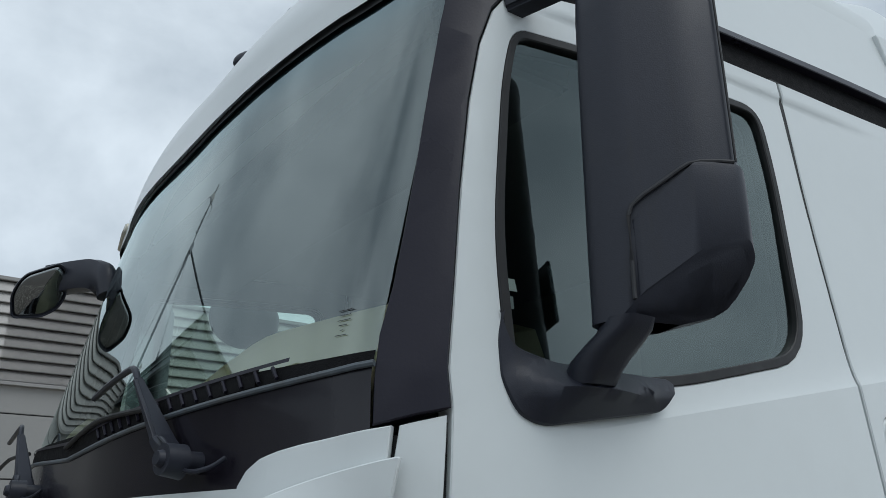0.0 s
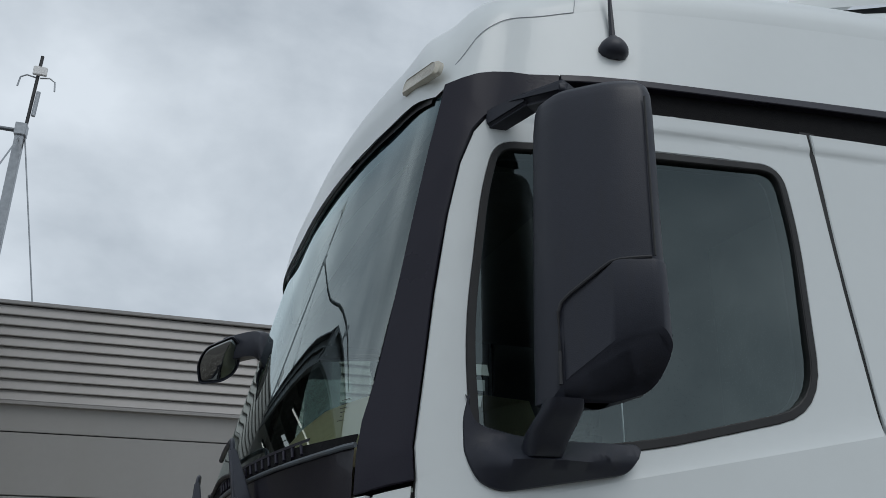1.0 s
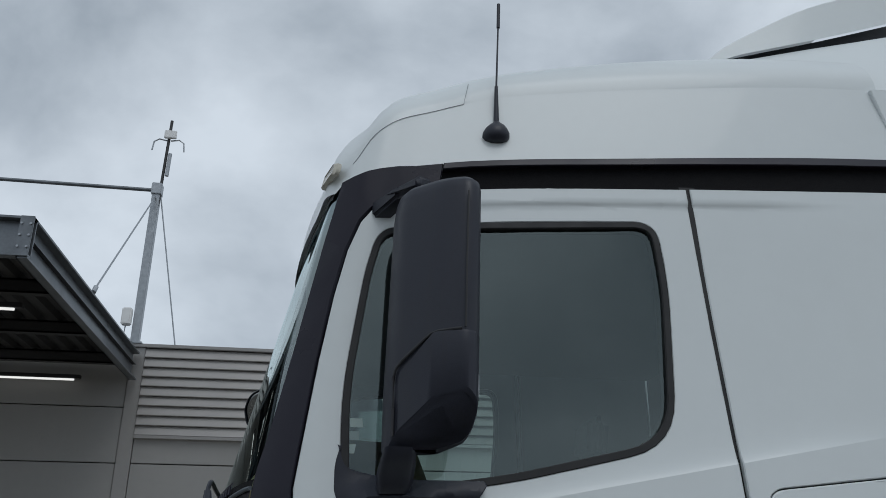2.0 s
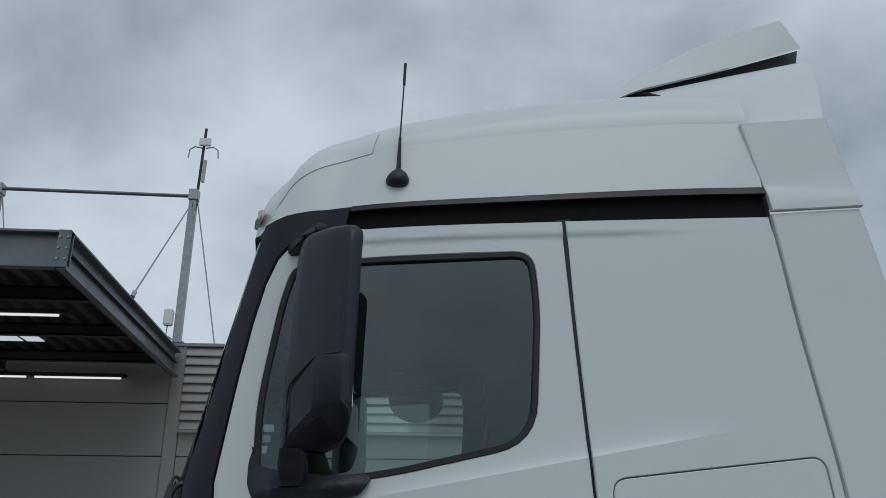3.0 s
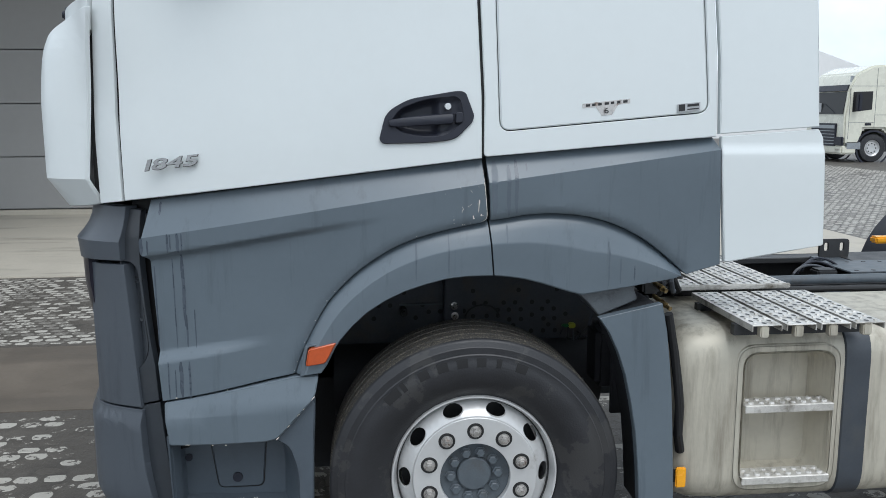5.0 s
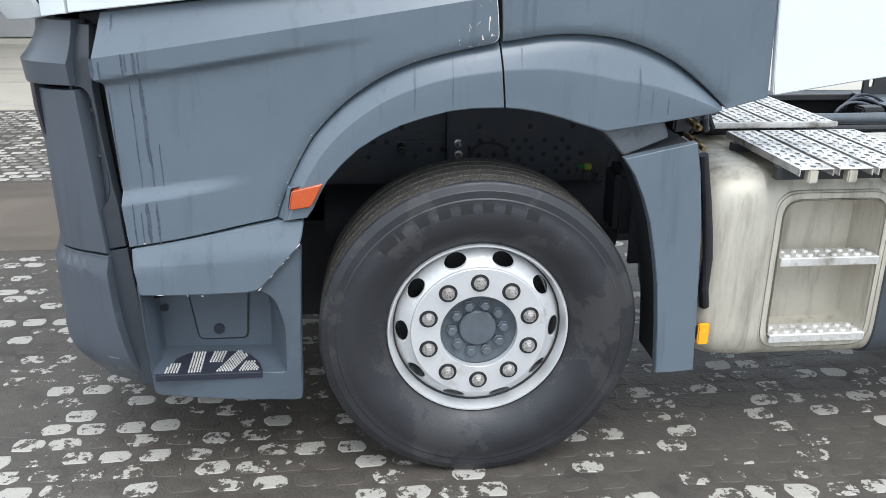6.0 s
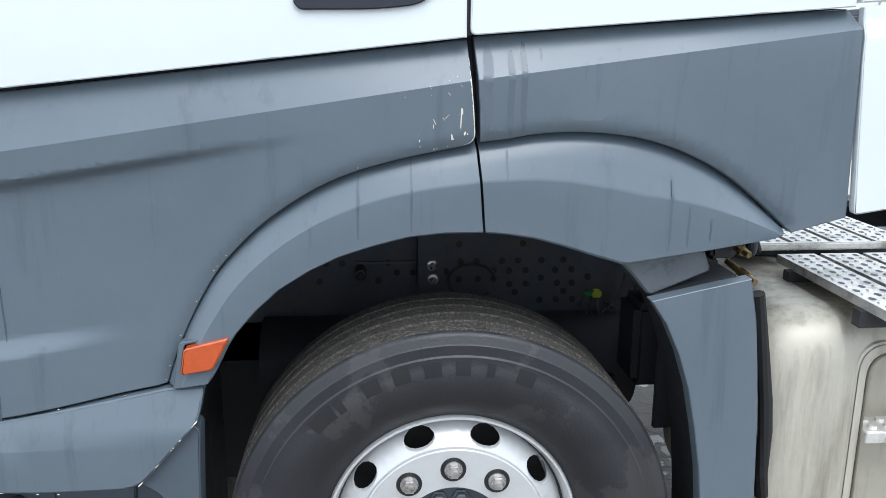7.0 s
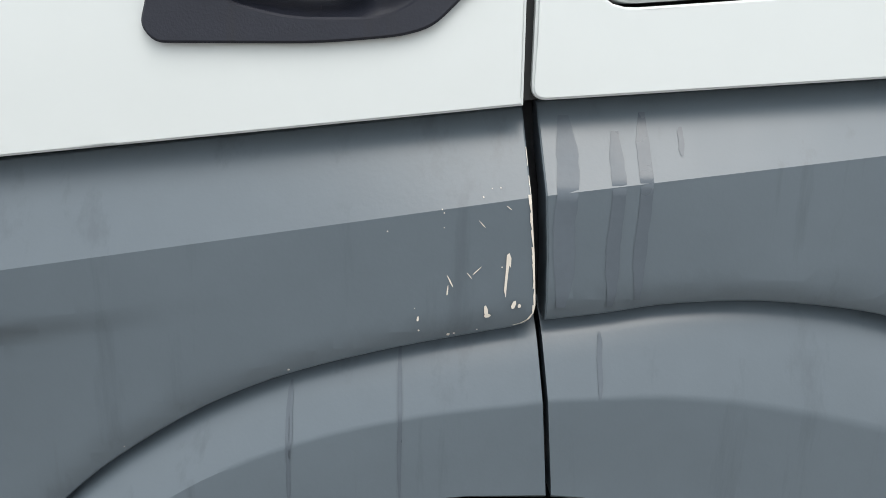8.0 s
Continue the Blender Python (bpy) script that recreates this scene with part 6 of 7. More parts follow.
cut_front(tank, 0.957, 1.283, 0.428, 0.902)
tp("niche", niche_mesh(), ALU, "", tank)
for z in (0.715, 0.447):
    rung = tp("rung", add_box(add_box(bmesh.new(), 0.957, 1.283, 0.035, 0.115, z, z + 0.006, bevel=0.002, seg=1), 0.957, 1.283, 0.030, 0.037, z - 0.022, z + 0.006, bevel=0.002, seg=1), PLATE, "perforated aluminium step", tank)
    bm = bmesh.new()
    for i in range(8):
        for y in (0.055, 0.09):
            add_rod(bm, (0.985 + i * 0.039, y, z + 0.004), (0.985 + i * 0.039, y, z + 0.013), 0.012, 0.009, n=10)
    tp("rung_studs", bm, PLATE, "", rung)
for x in (1.375, 2.15):
    k = 1.02
    bm = bmesh.new()
    ra = [bm.verts.new((x - 0.045, y, z)) for y, z in tank_section(k)]
    rb = [bm.verts.new((x + 0.045, y, z)) for y, z in tank_section(k)]
    ia = [bm.verts.new((x - 0.05, y, z)) for y, z in tank_section(0.995)]
    ib = [bm.verts.new((x + 0.05, y, z)) for y, z in tank_section(0.995)]
    n = len(ra)
    for i in range(n):
        j = (i + 1) % n
        for p, q in ((ia, ra), (ra, rb), (rb, ib)):
            bm.faces.new((p[i], p[j], q[j], q[i]))
    bmesh.ops.recalc_face_normals(bm, faces=bm.faces[:])
    tp("strap", bm, STRAP, "dark grey tank strap", tank)

# ---- walkway plates ----
def tread_plate(x0, x1, y0, y1, z):
    bm = bmesh.new()
    add_box(bm, x0, x1, y0, y1, z - 0.004, z, bevel=0.001, seg=1)
    add_box(bm, x0, x0 + 0.003, y0, y1, z - 0.022, z - 0.002)
    add_box(bm, x1 - 0.003, x1, y0, y1, z - 0.022, z - 0.002)
    return bm


def studs(x0, x1, y0, y1, z):
    bm = bmesh.new()
    nx, ny = int((x1 - x0) / 0.026), int((y1 - y0) / 0.030)
    for i in range(nx):
        for j in range(ny):
            x, y = x0 + (i + 0.5) * (x1 - x0) / nx, y0 + (j + 0.5) * (y1 - y0) / ny
            if (i + j) % 2 == 0:
                add_rod(bm, (x, y, z - 0.001), (x, y, z + 0.0035), 0.0085, 0.006, n=8)
    return bm


def slots(x0, x1, y0, y1, z):
    """Dark oval openings between the studs."""
    bm = bmesh.new()
    nx, ny = int((x1 - x0) / 0.026), int((y1 - y0) / 0.030)
    for i in range(nx):
        for j in range(ny):
            x, y = x0 + (i + 0.5) * (x1 - x0) / nx, y0 + (j + 0.5) * (y1 - y0) / ny
            if (i + j) % 2:
                bm.faces.new([bm.verts.new((x + 0.0075 * math.cos(a), y + 0.011 * math.sin(a), z + 0.0008)) for a in (2 * math.pi * k / 9 for k in range(9))])
    return bm


for y0, y1, z, xa in ((-0.09, 0.43, 1.045, 0.905), (0.49, 1.24, 1.060, 0.865)):
    walkway = new("walkway")
    walkway.parent = truck
    for k in range(4):
        x0 = xa + 0.120 * k
        pl = tp("walkway_plate", tread_plate(x0, x0 + 0.104, y0, y1, z), PLATE, "perforated aluminium walkway plate", walkway)
        tagged(tp("stud_pattern", studs(x0 + 0.004, x0 + 0.100, y0 + 0.01, y1 - 0.01, z), PLATE, "", pl), kind="stuff")
        tagged(tp("slot_pattern", slots(x0 + 0.004, x0 + 0.100, y0 + 0.01, y1 - 0.01, z), INK, "", pl), kind="stuff")
        if y0 < 0:
            tp("plate_foot", box(x0 + 0.030, x0 + 0.060, y0 + 0.0, y0 + 0.03, z - 0.045, z - 0.005, bevel=0.004), ALU, "", pl)
    if y0 > 0:
        tp("walkway_edge", box(xa - 0.006, xa + 0.470, y0 - 0.014, y0 - 0.001, z - 0.018, z + 0.003, bevel=0.004), PLATE, "", walkway)
    for y in (y0 + 0.1, y1 - 0.1):
        tp("walkway_bearer", box(0.89, 1.38, y, y + 0.03, z - 0.06, z - 0.022), CHASSIS, "", walkway)

# ---- chassis behind the cab ----
for y in (0.80, 1.62):
    fr = tp("frame_rail", channel("x", y, 0.70, 5.6, 0.70, 0.98, 1 if y < 1.2 else -1), CHASSIS, "black steel frame rail")
    for k in range(16):
        for z in (0.77, 0.90):
            tp("rail_bolt", lathe([(0.0, y - 0.014), (0.010, y - 0.014), (0.012, y - 0.008), (0.012, y)], (0.9 + 0.26 * k, z), 8), NUT, "", fr)
tp("air_pipe", rod((1.30, 0.86, 0.992), (4.6, 0.86, 0.998), 0.024, n=16), HUB, "grey suction pipe along the frame")
tp("cable_loom", add_tube(bmesh.new(), [(1.1, 0.74, 0.955), (1.7, 0.74, 0.965), (2.3, 0.74, 0.955), (3.4, 0.72, 0.96)], 0.014), SEAL)
tp("cable_loom", add_tube(bmesh.new(), [(0.72, 0.4, 1.15), (0.78, 0.45, 1.08), (0.86, 0.6, 1.10), (1.1, 0.72, 0.985), (1.9, 0.70, 0.985)], 0.012), SEAL)
for k, (x, z) in enumerate(((0.70, 1.22), (0.735, 1.18), (0.77, 1.24), (0.81, 1.19))):
    tp("air_hose", add_tube(bmesh.new(), [(x, 0.30 + 0.04 * k, z), (x + 0.02, 0.34 + 0.03 * k, z - 0.09), (x + 0.05, 0.46, z - 0.14), (x + 0.12, 0.60, 1.04)], 0.014), SEAL)
tp("valve_block", box(0.69, 0.82, 0.42, 0.58, 1.06, 1.20, bevel=0.02), CHASSIS)
BRK = rounded([(2.00, 0.985), (2.00, 1.085), (2.165, 1.085), (2.165, 0.985)], 0.02, 3)
tpanel("coupling_bracket", BRK, CHASSIS, lambda s, z, o=0: (s, 1.44 - o, z), "black bracket with two slots", holes=[rounded([(2.028 + dx, 1.022), (2.028 + dx, 1.066), (2.050 + dx, 1.066), (2.050 + dx, 1.022)], 0.010, 3) for dx in (0, 0.085)], thick=0.012, step=0, lip=0.002)
tp("bracket_foot", box(1.98, 2.36, 1.30, 1.50, 0.975, 0.987, bevel=0.004), HUB)
shelf = tp("perforated_shelf", box(1.90, 2.75, 0.98, 1.28, 0.992, 1.000, bevel=0.003), HUB, "grey perforated shelf over the frame")
for i in range(9):
    for y in (1.02, 1.24):
        tp("shelf_hole", rod((1.95 + 0.085 * i, y, 1.000), (1.95 + 0.085 * i, y, 1.0015), 0.011, n=8), INK, "", shelf)
for k in range(3):
    loop = [(1.74 + 0.05 * k + 0.11 * math.cos(0.32 * j), 1.06 + 0.05 * k + 0.05 * math.sin(0.5 * j), 0.985 + (0.030 + 0.008 * k) * math.sin(0.32 * j)) for j in range(11)]
    tp("air_hose", add_tube(bmesh.new(), loop, 0.006), BLACK if k else SHELF, "looped black air hose")
tp("valve_block", box(1.76, 1.86, 1.02, 1.10, 0.975, 1.005, bevel=0.008), CHASSIS)
comb = tp("connector_comb", box(1.62, 1.74, 0.690, 0.735, 0.940, 0.968, bevel=0.004), SHELF, "grey connector block")
for i in range(6):
    tp("comb_tooth", box(1.630 + 0.018 * i, 1.640 + 0.018 * i, 0.684, 0.690, 0.944, 0.964), INK, "", comb)
for i in range(7):
    for z in (0.86, 0.93):
        tp("rail_hole", rod((1.20 + 0.11 * i, 1.618, z), (1.20 + 0.11 * i, 1.6165, z), 0.013, n=10), SHELF)
tp("cross_member", box(2.1, 2.5, 0.9, 1.6, 0.90, 0.99, bevel=0.02), CHASSIS)
tp("gearbox", box(0.9, 1.9, 0.95, 1.5, 0.5, 0.85, bevel=0.08), DARK)
for yy in (0.10, 1.95):
    tp("rear_mudguard", lathe([(0.56, yy), (0.575, yy + 0.01), (0.575, yy + 0.44), (0.56, yy + 0.45)], (3.38, 0.67), 40), BLACK, "black rear wheel mudguard")
    tp("rear_tyre", lathe([(0.28, yy + 0.03), (0.30, yy), (0.47, yy + 0.01), (0.50, yy + 0.05), (0.50, yy + 0.40), (0.3, yy + 0.44)], (3.38, 0.5), 48), RUBBER, "black rear tyre")
    tp("rear_rim", lathe([(0.0, yy + 0.12), (0.2, yy + 0.10), (0.26, yy + 0.06), (0.285, yy + 0.03)], (3.38, 0.5), 32), RIM)
tp("guard_lamp", box(2.585, 2.70, 1.86, 1.93, 0.985, 1.025, bevel=0.01), AMBER, "amber lamp on the rear mudguard")


# ---- roof fairing and spoiler ----
SEAM = [(0.662, 0.150, 3.500), (0.630, 0.200, 3.563), (0.575, 0.290, 3.655), (0.500, 0.400, 3.758), (0.410, 0.520, 3.850), (0.36, 0.80, 3.92), (0.34, 1.25, 3.955)]
TAIL = [(0.985, 0.150, 3.545), (1.015, 0.195, 3.68), (1.060, 0.280, 3.835), (1.110, 0.380, 3.955), (1.150, 0.490, 4.020), (1.17, 0.80, 4.07), (1.18, 1.25, 4.10)]


def loft(a, b, n, bulge=0.0):
    """A sheet between two lines of points."""
    bm = bmesh.new()
    rows = []
    for t in steps(0, 1, n):
        rows.append([bm.verts.new(Vector(p).lerp(Vector(q), t) + Vector((0, -0.4, 1)) * bulge * math.sin(math.pi * t)) for p, q in zip(a, b)])
    for p, q in zip(rows, rows[1:]):
        for i in range(len(p) - 1):
            bm.faces.new((p[i], q[i], q[i + 1], p[i + 1]))
    return bm


def both_sides(bm):
    """Add the mirrored half about the lorry's middle."""
    got = bmesh.ops.duplicate(bm, geom=bm.verts[:] + bm.edges[:] + bm.faces[:])["geom"]
    fs = [g for g in got if isinstance(g, bmesh.types.BMFace)]
    for v in {v for f in fs for v in f.verts}:
        v.co.y = 2.5 - v.co.y
    bmesh.ops.reverse_faces(bm, faces=fs)
    bmesh.ops.remove_doubles(bm, verts=bm.verts[:], dist=0.002)
    return bm


def smooth_line(line, n=5):
    """More points on the line, by a Catmull-Rom curve."""
    out = []
    for i in range(len(line) - 1):
        p = [Vector(line[min(max(i + k, 0), len(line) - 1)]) for k in (-1, 0, 1, 2)]
        for j in range(n):
            t = j / n
            out.append(0.5 * (2 * p[1] + (p[2] - p[0]) * t + (2 * p[0] - 5 * p[1] + 4 * p[2] - p[3]) * t * t + (3 * p[1] - p[0] - 3 * p[2] + p[3]) * t ** 3))
    return out + [Vector(line[-1])]


SEAM_S, TAIL_S = smooth_line(SEAM), smooth_line(TAIL)
tp("roof_fairing", both_sides(loft(SEAM_S, TAIL_S, 10, 0.004)), WHITE, "white roof fairing")
tp("fairing_seam", add_tube(bmesh.new(), [p + Vector((-0.004, -0.002, 0.002)) for p in SEAM_S], 0.006, 6), SEAL)
# spoiler: curved blade with turned-down cheeks
UPPER = smooth_line([(0.270, 0.50, 3.800), (0.36, 0.495, 3.885), (0.50, 0.49, 3.975), (0.74, 0.485, 4.110), (1.070, 0.48, 4.235)])
LOWER = smooth_line([(0.290, 0.495, 3.800), (0.40, 0.485, 3.850), (0.52, 0.475, 3.885), (0.78, 0.47, 3.965), (1.135, 0.465, 4.085)])
INNERU = [Vector((p.x - 0.06, 1.25, p.z + 0.09)) for p in UPPER]
blade = loft(LOWER, UPPER, 3)
bm2 = loft(UPPER, INNERU, 8)
bm2.to_mesh(tmp_mesh := bpy.data.meshes.new("tmp"))
blade.from_mesh(tmp_mesh)
bpy.data.meshes.remove(tmp_mesh)
bm2.free()
bmesh.ops.remove_doubles(blade, verts=blade.verts[:], dist=0.002)
spoiler = tp("roof_spoiler", both_sides(blade), WHITE, "white adjustable roof spoiler", sharp=30)
for far in (False, True):
    core = loft([p + Vector((0.01, 0.05, 0.02)) for p in LOWER[4:]], [Vector((p.x * 0.98, p.y + 0.03, p.z - 0.015 - 0.075 * i / 16)) for i, p in enumerate(LOWER[4:])], 1)
    if far:
        for v in core.verts:
            v.co.y = 2.5 - v.co.y
    tp("spoiler_core", core, DARK, "", spoiler)

# ---- roof details ----
def aerial_foot(x, y, z, k=1.0):
    """A rubber foot: a squat bulb that narrows to a neck."""
    ring = [(math.cos(2 * math.pi * i / 24), math.sin(2 * math.pi * i / 24)) for i in range(24)]
    return stack([(z + dz * k, [(x + (cx * r + sx) * k, y + cy * r * 0.85 * k) for cx, cy in ring]) for dz, r, sx in ((-0.036, 0.016, 0.0), (-0.030, 0.031, 0.0), (-0.018, 0.040, 0.0), (-0.004, 0.0395, 0.001), (0.010, 0.033, 0.002), (0.021, 0.024, 0.003), (0.029, 0.014, 0.003), (0.034, 0.010, 0.003))])


ant = tp("antenna", rod((-0.600, 0.108, 3.250), (-0.597, 0.114, 3.385), 0.0085, 0.0050, n=10), BLACK, "black rubber-foot aerial")
tp("aerial_foot", aerial_foot(-0.603, 0.104, 3.222), BLACK, "", ant, sharp=60)
tp("aerial_whip", rod((-0.597, 0.114, 3.38), (-0.587, 0.117, 3.61), 0.0032, 0.0026, n=8), BLACK, "", ant)
tp("aerial_tip", rod((-0.587, 0.117, 3.600), (-0.584, 0.118, 3.690), 0.0055, n=8), BLACK, "", ant)
second = tp("second_aerial", rod((-1.012, 1.250, 3.400), (-0.891, 1.250, 3.625), 0.0060, 0.0024, n=8), BLACK, "black rubber-foot aerial")
tp("aerial_foot", aerial_foot(-1.030, 1.250, 3.375, 0.9), BLACK, "", second, sharp=60)


def roof_lamp(far):
    """A flat clear clearance lamp on the roof's front edge."""
    bm = bmesh.new()
    us = rounded([(-0.100, -0.021), (0.100, -0.021), (0.100, 0.021), (-0.100, 0.021)], 0.018, 4)
    rows = []
    for k, d in ((1.0, 0.000), (1.0, 0.012), (0.90, 0.018), (0.86, 0.016)):
        row = []
        for u, v in us:
            x, y, z = skin(-1.350 + u * k, 3.092 + v * k - 0.145 * u, d + 0.020)
            row.append(bm.verts.new((x, 2.5 - y if far else y, z)))
        rows.append(row)
    n = len(us)
    for a, b in zip(rows, rows[1:]):
        for i in range(n):
            bm.faces.new((a[i], a[(i + 1) % n], b[(i + 1) % n], b[i]))
    bm.faces.new(rows[-1])
    bmesh.ops.recalc_face_normals(bm, faces=bm.faces[:])
    return bm


for far in (False, True):
    rl = tp("clearance_lamp", roof_lamp(far), LENS, "clear rectangular clearance lamp")

# ---- mirrors ----
HOUSE = rounded([(-0.872, -0.035), (-0.921, -0.052), (-0.908, -0.120), (-0.812, -0.210), (-0.750, -0.234), (-0.724, -0.221), (-0.714, -0.197), (-0.792, -0.068), (-0.822, -0.043)], [0.02, 0.025, 0.04, 0.06, 0.02, 0.012, 0.006, 0.02, 0.02], 4)


def shrunk(poly, k, dx=0.0, dy=0.0):
    cx, cy = sum(p[0] for p in poly) / len(poly), sum(p[1] for p in poly) / len(poly)
    return [(cx + (x - cx) * k + dx, cy + (y - cy) * k + dy) for x, y in poly]


def cut(bm, co, no):
    """Cut away what lies beyond the plane and close the hole."""
    bmesh.ops.bisect_plane(bm, geom=bm.verts[:] + bm.edges[:] + bm.faces[:], plane_co=co, plane_no=no, clear_outer=True)
    rim = [e for e in bm.edges if e.is_boundary]
    if rim:
        bmesh.ops.holes_fill(bm, edges=rim)
    return bm


# the underside rises towards the outer edge and is chamfered below the front face
UNDERSIDE = (
    ((-0.88, -0.10, 2.272), (0.0, 0.0, -1.0)),
    ((-0.84, -0.12, 2.262), (0.24, -0.06, -0.96)),
    ((-0.882, -0.131, 2.294), (-0.22, -0.79, -0.56)),
    ((-0.7175, -0.215, 2.380), (0.97, -0.16, -0.14)),
    ((-0.7200, -0.218, 2.353), (0.92, -0.18, -0.34)),
    ((-0.7265, -0.220, 2.329), (0.80, -0.20, -0.56)),
    ((-0.7380, -0.222, 2.311), (0.64, -0.20, -0.74)),
    ((-0.7520, -0.224, 2.300), (0.47, -0.18, -0.86)),
)


def housing(poly, levels):
    bm = stack([(z, shrunk(poly, k, dx, dy)) for z, k, dx, dy in levels])
    for co, no in UNDERSIDE:
        cut(bm, co, no)
    return bm


mir = tp("main_mirror", housing(HOUSE, [(2.20, 1.0, 0, 0), (2.40, 1.0, 0, 0), (2.84, 0.985, 0.012, 0.010), (2.888, 0.965, 0.016, 0.014), (2.908, 0.92, 0.018, 0.016), (2.921, 0.80, 0.020, 0.018), (2.926, 0.5, 0.022, 0.018)]), BLACK, "tall black grained mirror housing", sharp=50)
COVER = rounded([(-0.897, -0.131), (-0.810, -0.214), (-0.750, -0.240), (-0.722, -0.226), (-0.744, -0.13), (-0.80, -0.07)], [0.02, 0.06, 0.02, 0.012, 0.02, 0.02], 4)


def cover_mesh():
    """The lower cover: its inner upper corner is cut away on a slant."""
    bm = housing(COVER, [(2.20, 1.03, 0, 0), (2.49, 1.03, 0, 0), (2.515, 1.025, 0, 0), (2.522, 0.99, 0, 0)])
    cut(bm, (-0.893, -0.136, 2.430), (-0.40, 0.54, 0.74))
    return bm


tp("mirror_cover", cover_mesh(), BLACK, "black wide-angle mirror cover", mir, sharp=40)


def house_face(u, z, out=0.003):
    """A point on the housing's slanted front, by the share u of its width."""
    x, y = -0.897 + 0.147 * u, -0.130 - 0.104 * (1 - (1 - u) ** 1.35)
    return (x - 0.7 * out, y - 0.7 * out, z)


SEAM_LINE = [house_face(u, z) for u, z in ((0.0, 2.30), (0.0, 2.36), (0.0, 2.435), (0.03, 2.452), (0.12, 2.468), (0.30, 2.492), (0.44, 2.511), (0.52, 2.520), (0.62, 2.524), (0.80, 2.525), (0.96, 2.526))]
tp("cover_seam", add_tube(bmesh.new(), SEAM_LINE, 0.0036, 8), DARK, "", mir)
tp("bezel_seam", add_tube(bmesh.new(), [(-0.7495, -0.2335, 2.53), (-0.7455, -0.2295, 2.70), (-0.7400, -0.2235, 2.87)], 0.0022, 6), INK, "", mir)
tp("mirror_glass", add_box(bmesh.new(), -0.004, 0.004, -0.068, 0.066, -0.17, 0.17, bevel=0.003, turn=pose(0, 0, 0, 0, 0, 30)), MIRROR, "", mir).location = (-0.751, -0.131, 2.72)
tp("mirror_glass", add_box(bmesh.new(), -0.004, 0.004, -0.068, 0.060, -0.062, 0.072, bevel=0.003, turn=pose(0, 0, 0, 0, 0, 14)), MIRROR, "", mir).location = (-0.733, -0.136, 2.44)


# foot of the mirror on the door
FOOT = rounded([(-1.028, 2.300), (-1.002, 2.250), (-0.91, 2.230), (-0.82, 2.222), (-0.668, 2.225), (-0.658, 2.214), (-0.690, 2.165), (-0.945, 2.124), (-0.990, 2.139), (-1.015, 2.185), (-1.031, 2.26)], [0.004, 0.04, 0.05, 0.05, 0.01, 0.01, 0.02, 0.05, 0.03, 0.03, 0.02], 4)


def foot_skin(s, z, o=0.0):
    mid = table([(-1.05, 2.20), (-0.95, 2.175), (-0.67, 2.195)], s)
    b = max(0.0, 1 - abs(z - mid) / 0.055) * ease(-1.02, -0.90, s) * (1 - 0.6 * ease(-0.85, -0.66, s))
    return skin(s, z, o + 0.005 + 0.075 * b)


foot = tpanel("mirror_foot", FOOT, BLACK, foot_skin, "black mirror foot on the door", thick=0.03, step=0.018, lip=0.003, sharp=60)
ARM = rounded([(-0.045, -0.05), (0.04, -0.05), (0.055, 0.02), (0.03, 0.055), (-0.03, 0.055), (-0.055, 0.0)], 0.02, 3)
tp("mirror_arm", stack([(z, [(-0.882 + dx + x * k, y0 + y * k) for x, y in ARM]) for z, dx, y0, k in ((2.185, 0.0, -0.008, 0.72), (2.205, 0.0, -0.016, 0.80), (2.225, 0.001, -0.034, 0.84), (2.245, 0.003, -0.062, 0.82), (2.262, 0.004, -0.086, 0.76), (2.278, 0.004, -0.096, 0.72))]), BLACK, "", foot, sharp=60)


def bar(a, b, w0, h0, w1, h1, bevel=0.012):
    """A tapered beam between two points."""
    a, b = Vector(a), Vector(b)
    d = (b - a).normalized()
    side = d.cross(Vector((0, 0, 1))).normalized()
    up = side.cross(d)
    bm = bmesh.new()
    rings = []
    for p, w, h in ((a, w0, h0), (b, w1, h1)):
        rings.append([bm.verts.new(p + side * x * w / 2 + up * y * h / 2) for x, y in ((-1, -1), (1, -1), (1, 1), (-1, 1))])
    for i in range(4):
        bm.faces.new((rings[0][i], rings[0][(i + 1) % 4], rings[1][(i + 1) % 4], rings[1][i]))
    bm.faces.new(rings[0][::-1])
    bm.faces.new(rings[1])
    bmesh.ops.recalc_face_normals(bm, faces=bm.faces[:])
    bmesh.ops.bevel(bm, geom=bm.edges[:], offset=bevel, segments=3, affect="EDGES", clamp_overlap=True)
    return bm


up_arm = tp("upper_arm", bar((-0.935, 0.108, 2.943), (-0.872, 0.010, 2.962), 0.055, 0.050, 0.055, 0.034, 0.008), BLACK, "black upper mirror bracket", sharp=40)
tp("arm_elbow", bar((-0.905, 0.056, 2.966), (-0.822, -0.078, 2.950), 0.052, 0.030, 0.062, 0.046, 0.014), BLACK, "", up_arm, sharp=50)

# far front mirror on its curved arm
BOOM = smooth_line([(-1.165, 2.02, 2.775), (-1.175, 2.035, 2.825), (-1.198, 2.09, 2.860), (-1.24, 2.16, 2.868), (-1.32, 2.26, 2.86)], 4)
bm = add_tube(bmesh.new(), BOOM, 0.045, 14)
for v in bm.verts:
    near = min(BOOM, key=lambda p: (p - v.co).length)
    d = v.co - near
    flat, up = math.hypot(d.x, d.y) / 0.045, abs(d.z) / 0.045
    k = 1.0 / max((flat ** 5 + up ** 5) ** 0.2, 1e-4)
    v.co = near + Vector((d.x * k * 0.8, d.y * k * 0.8, d.z * k * 1.25))
fm = tp("front_mirror", bm, BLACK, "black front mirror on a curved arm", sharp=50)
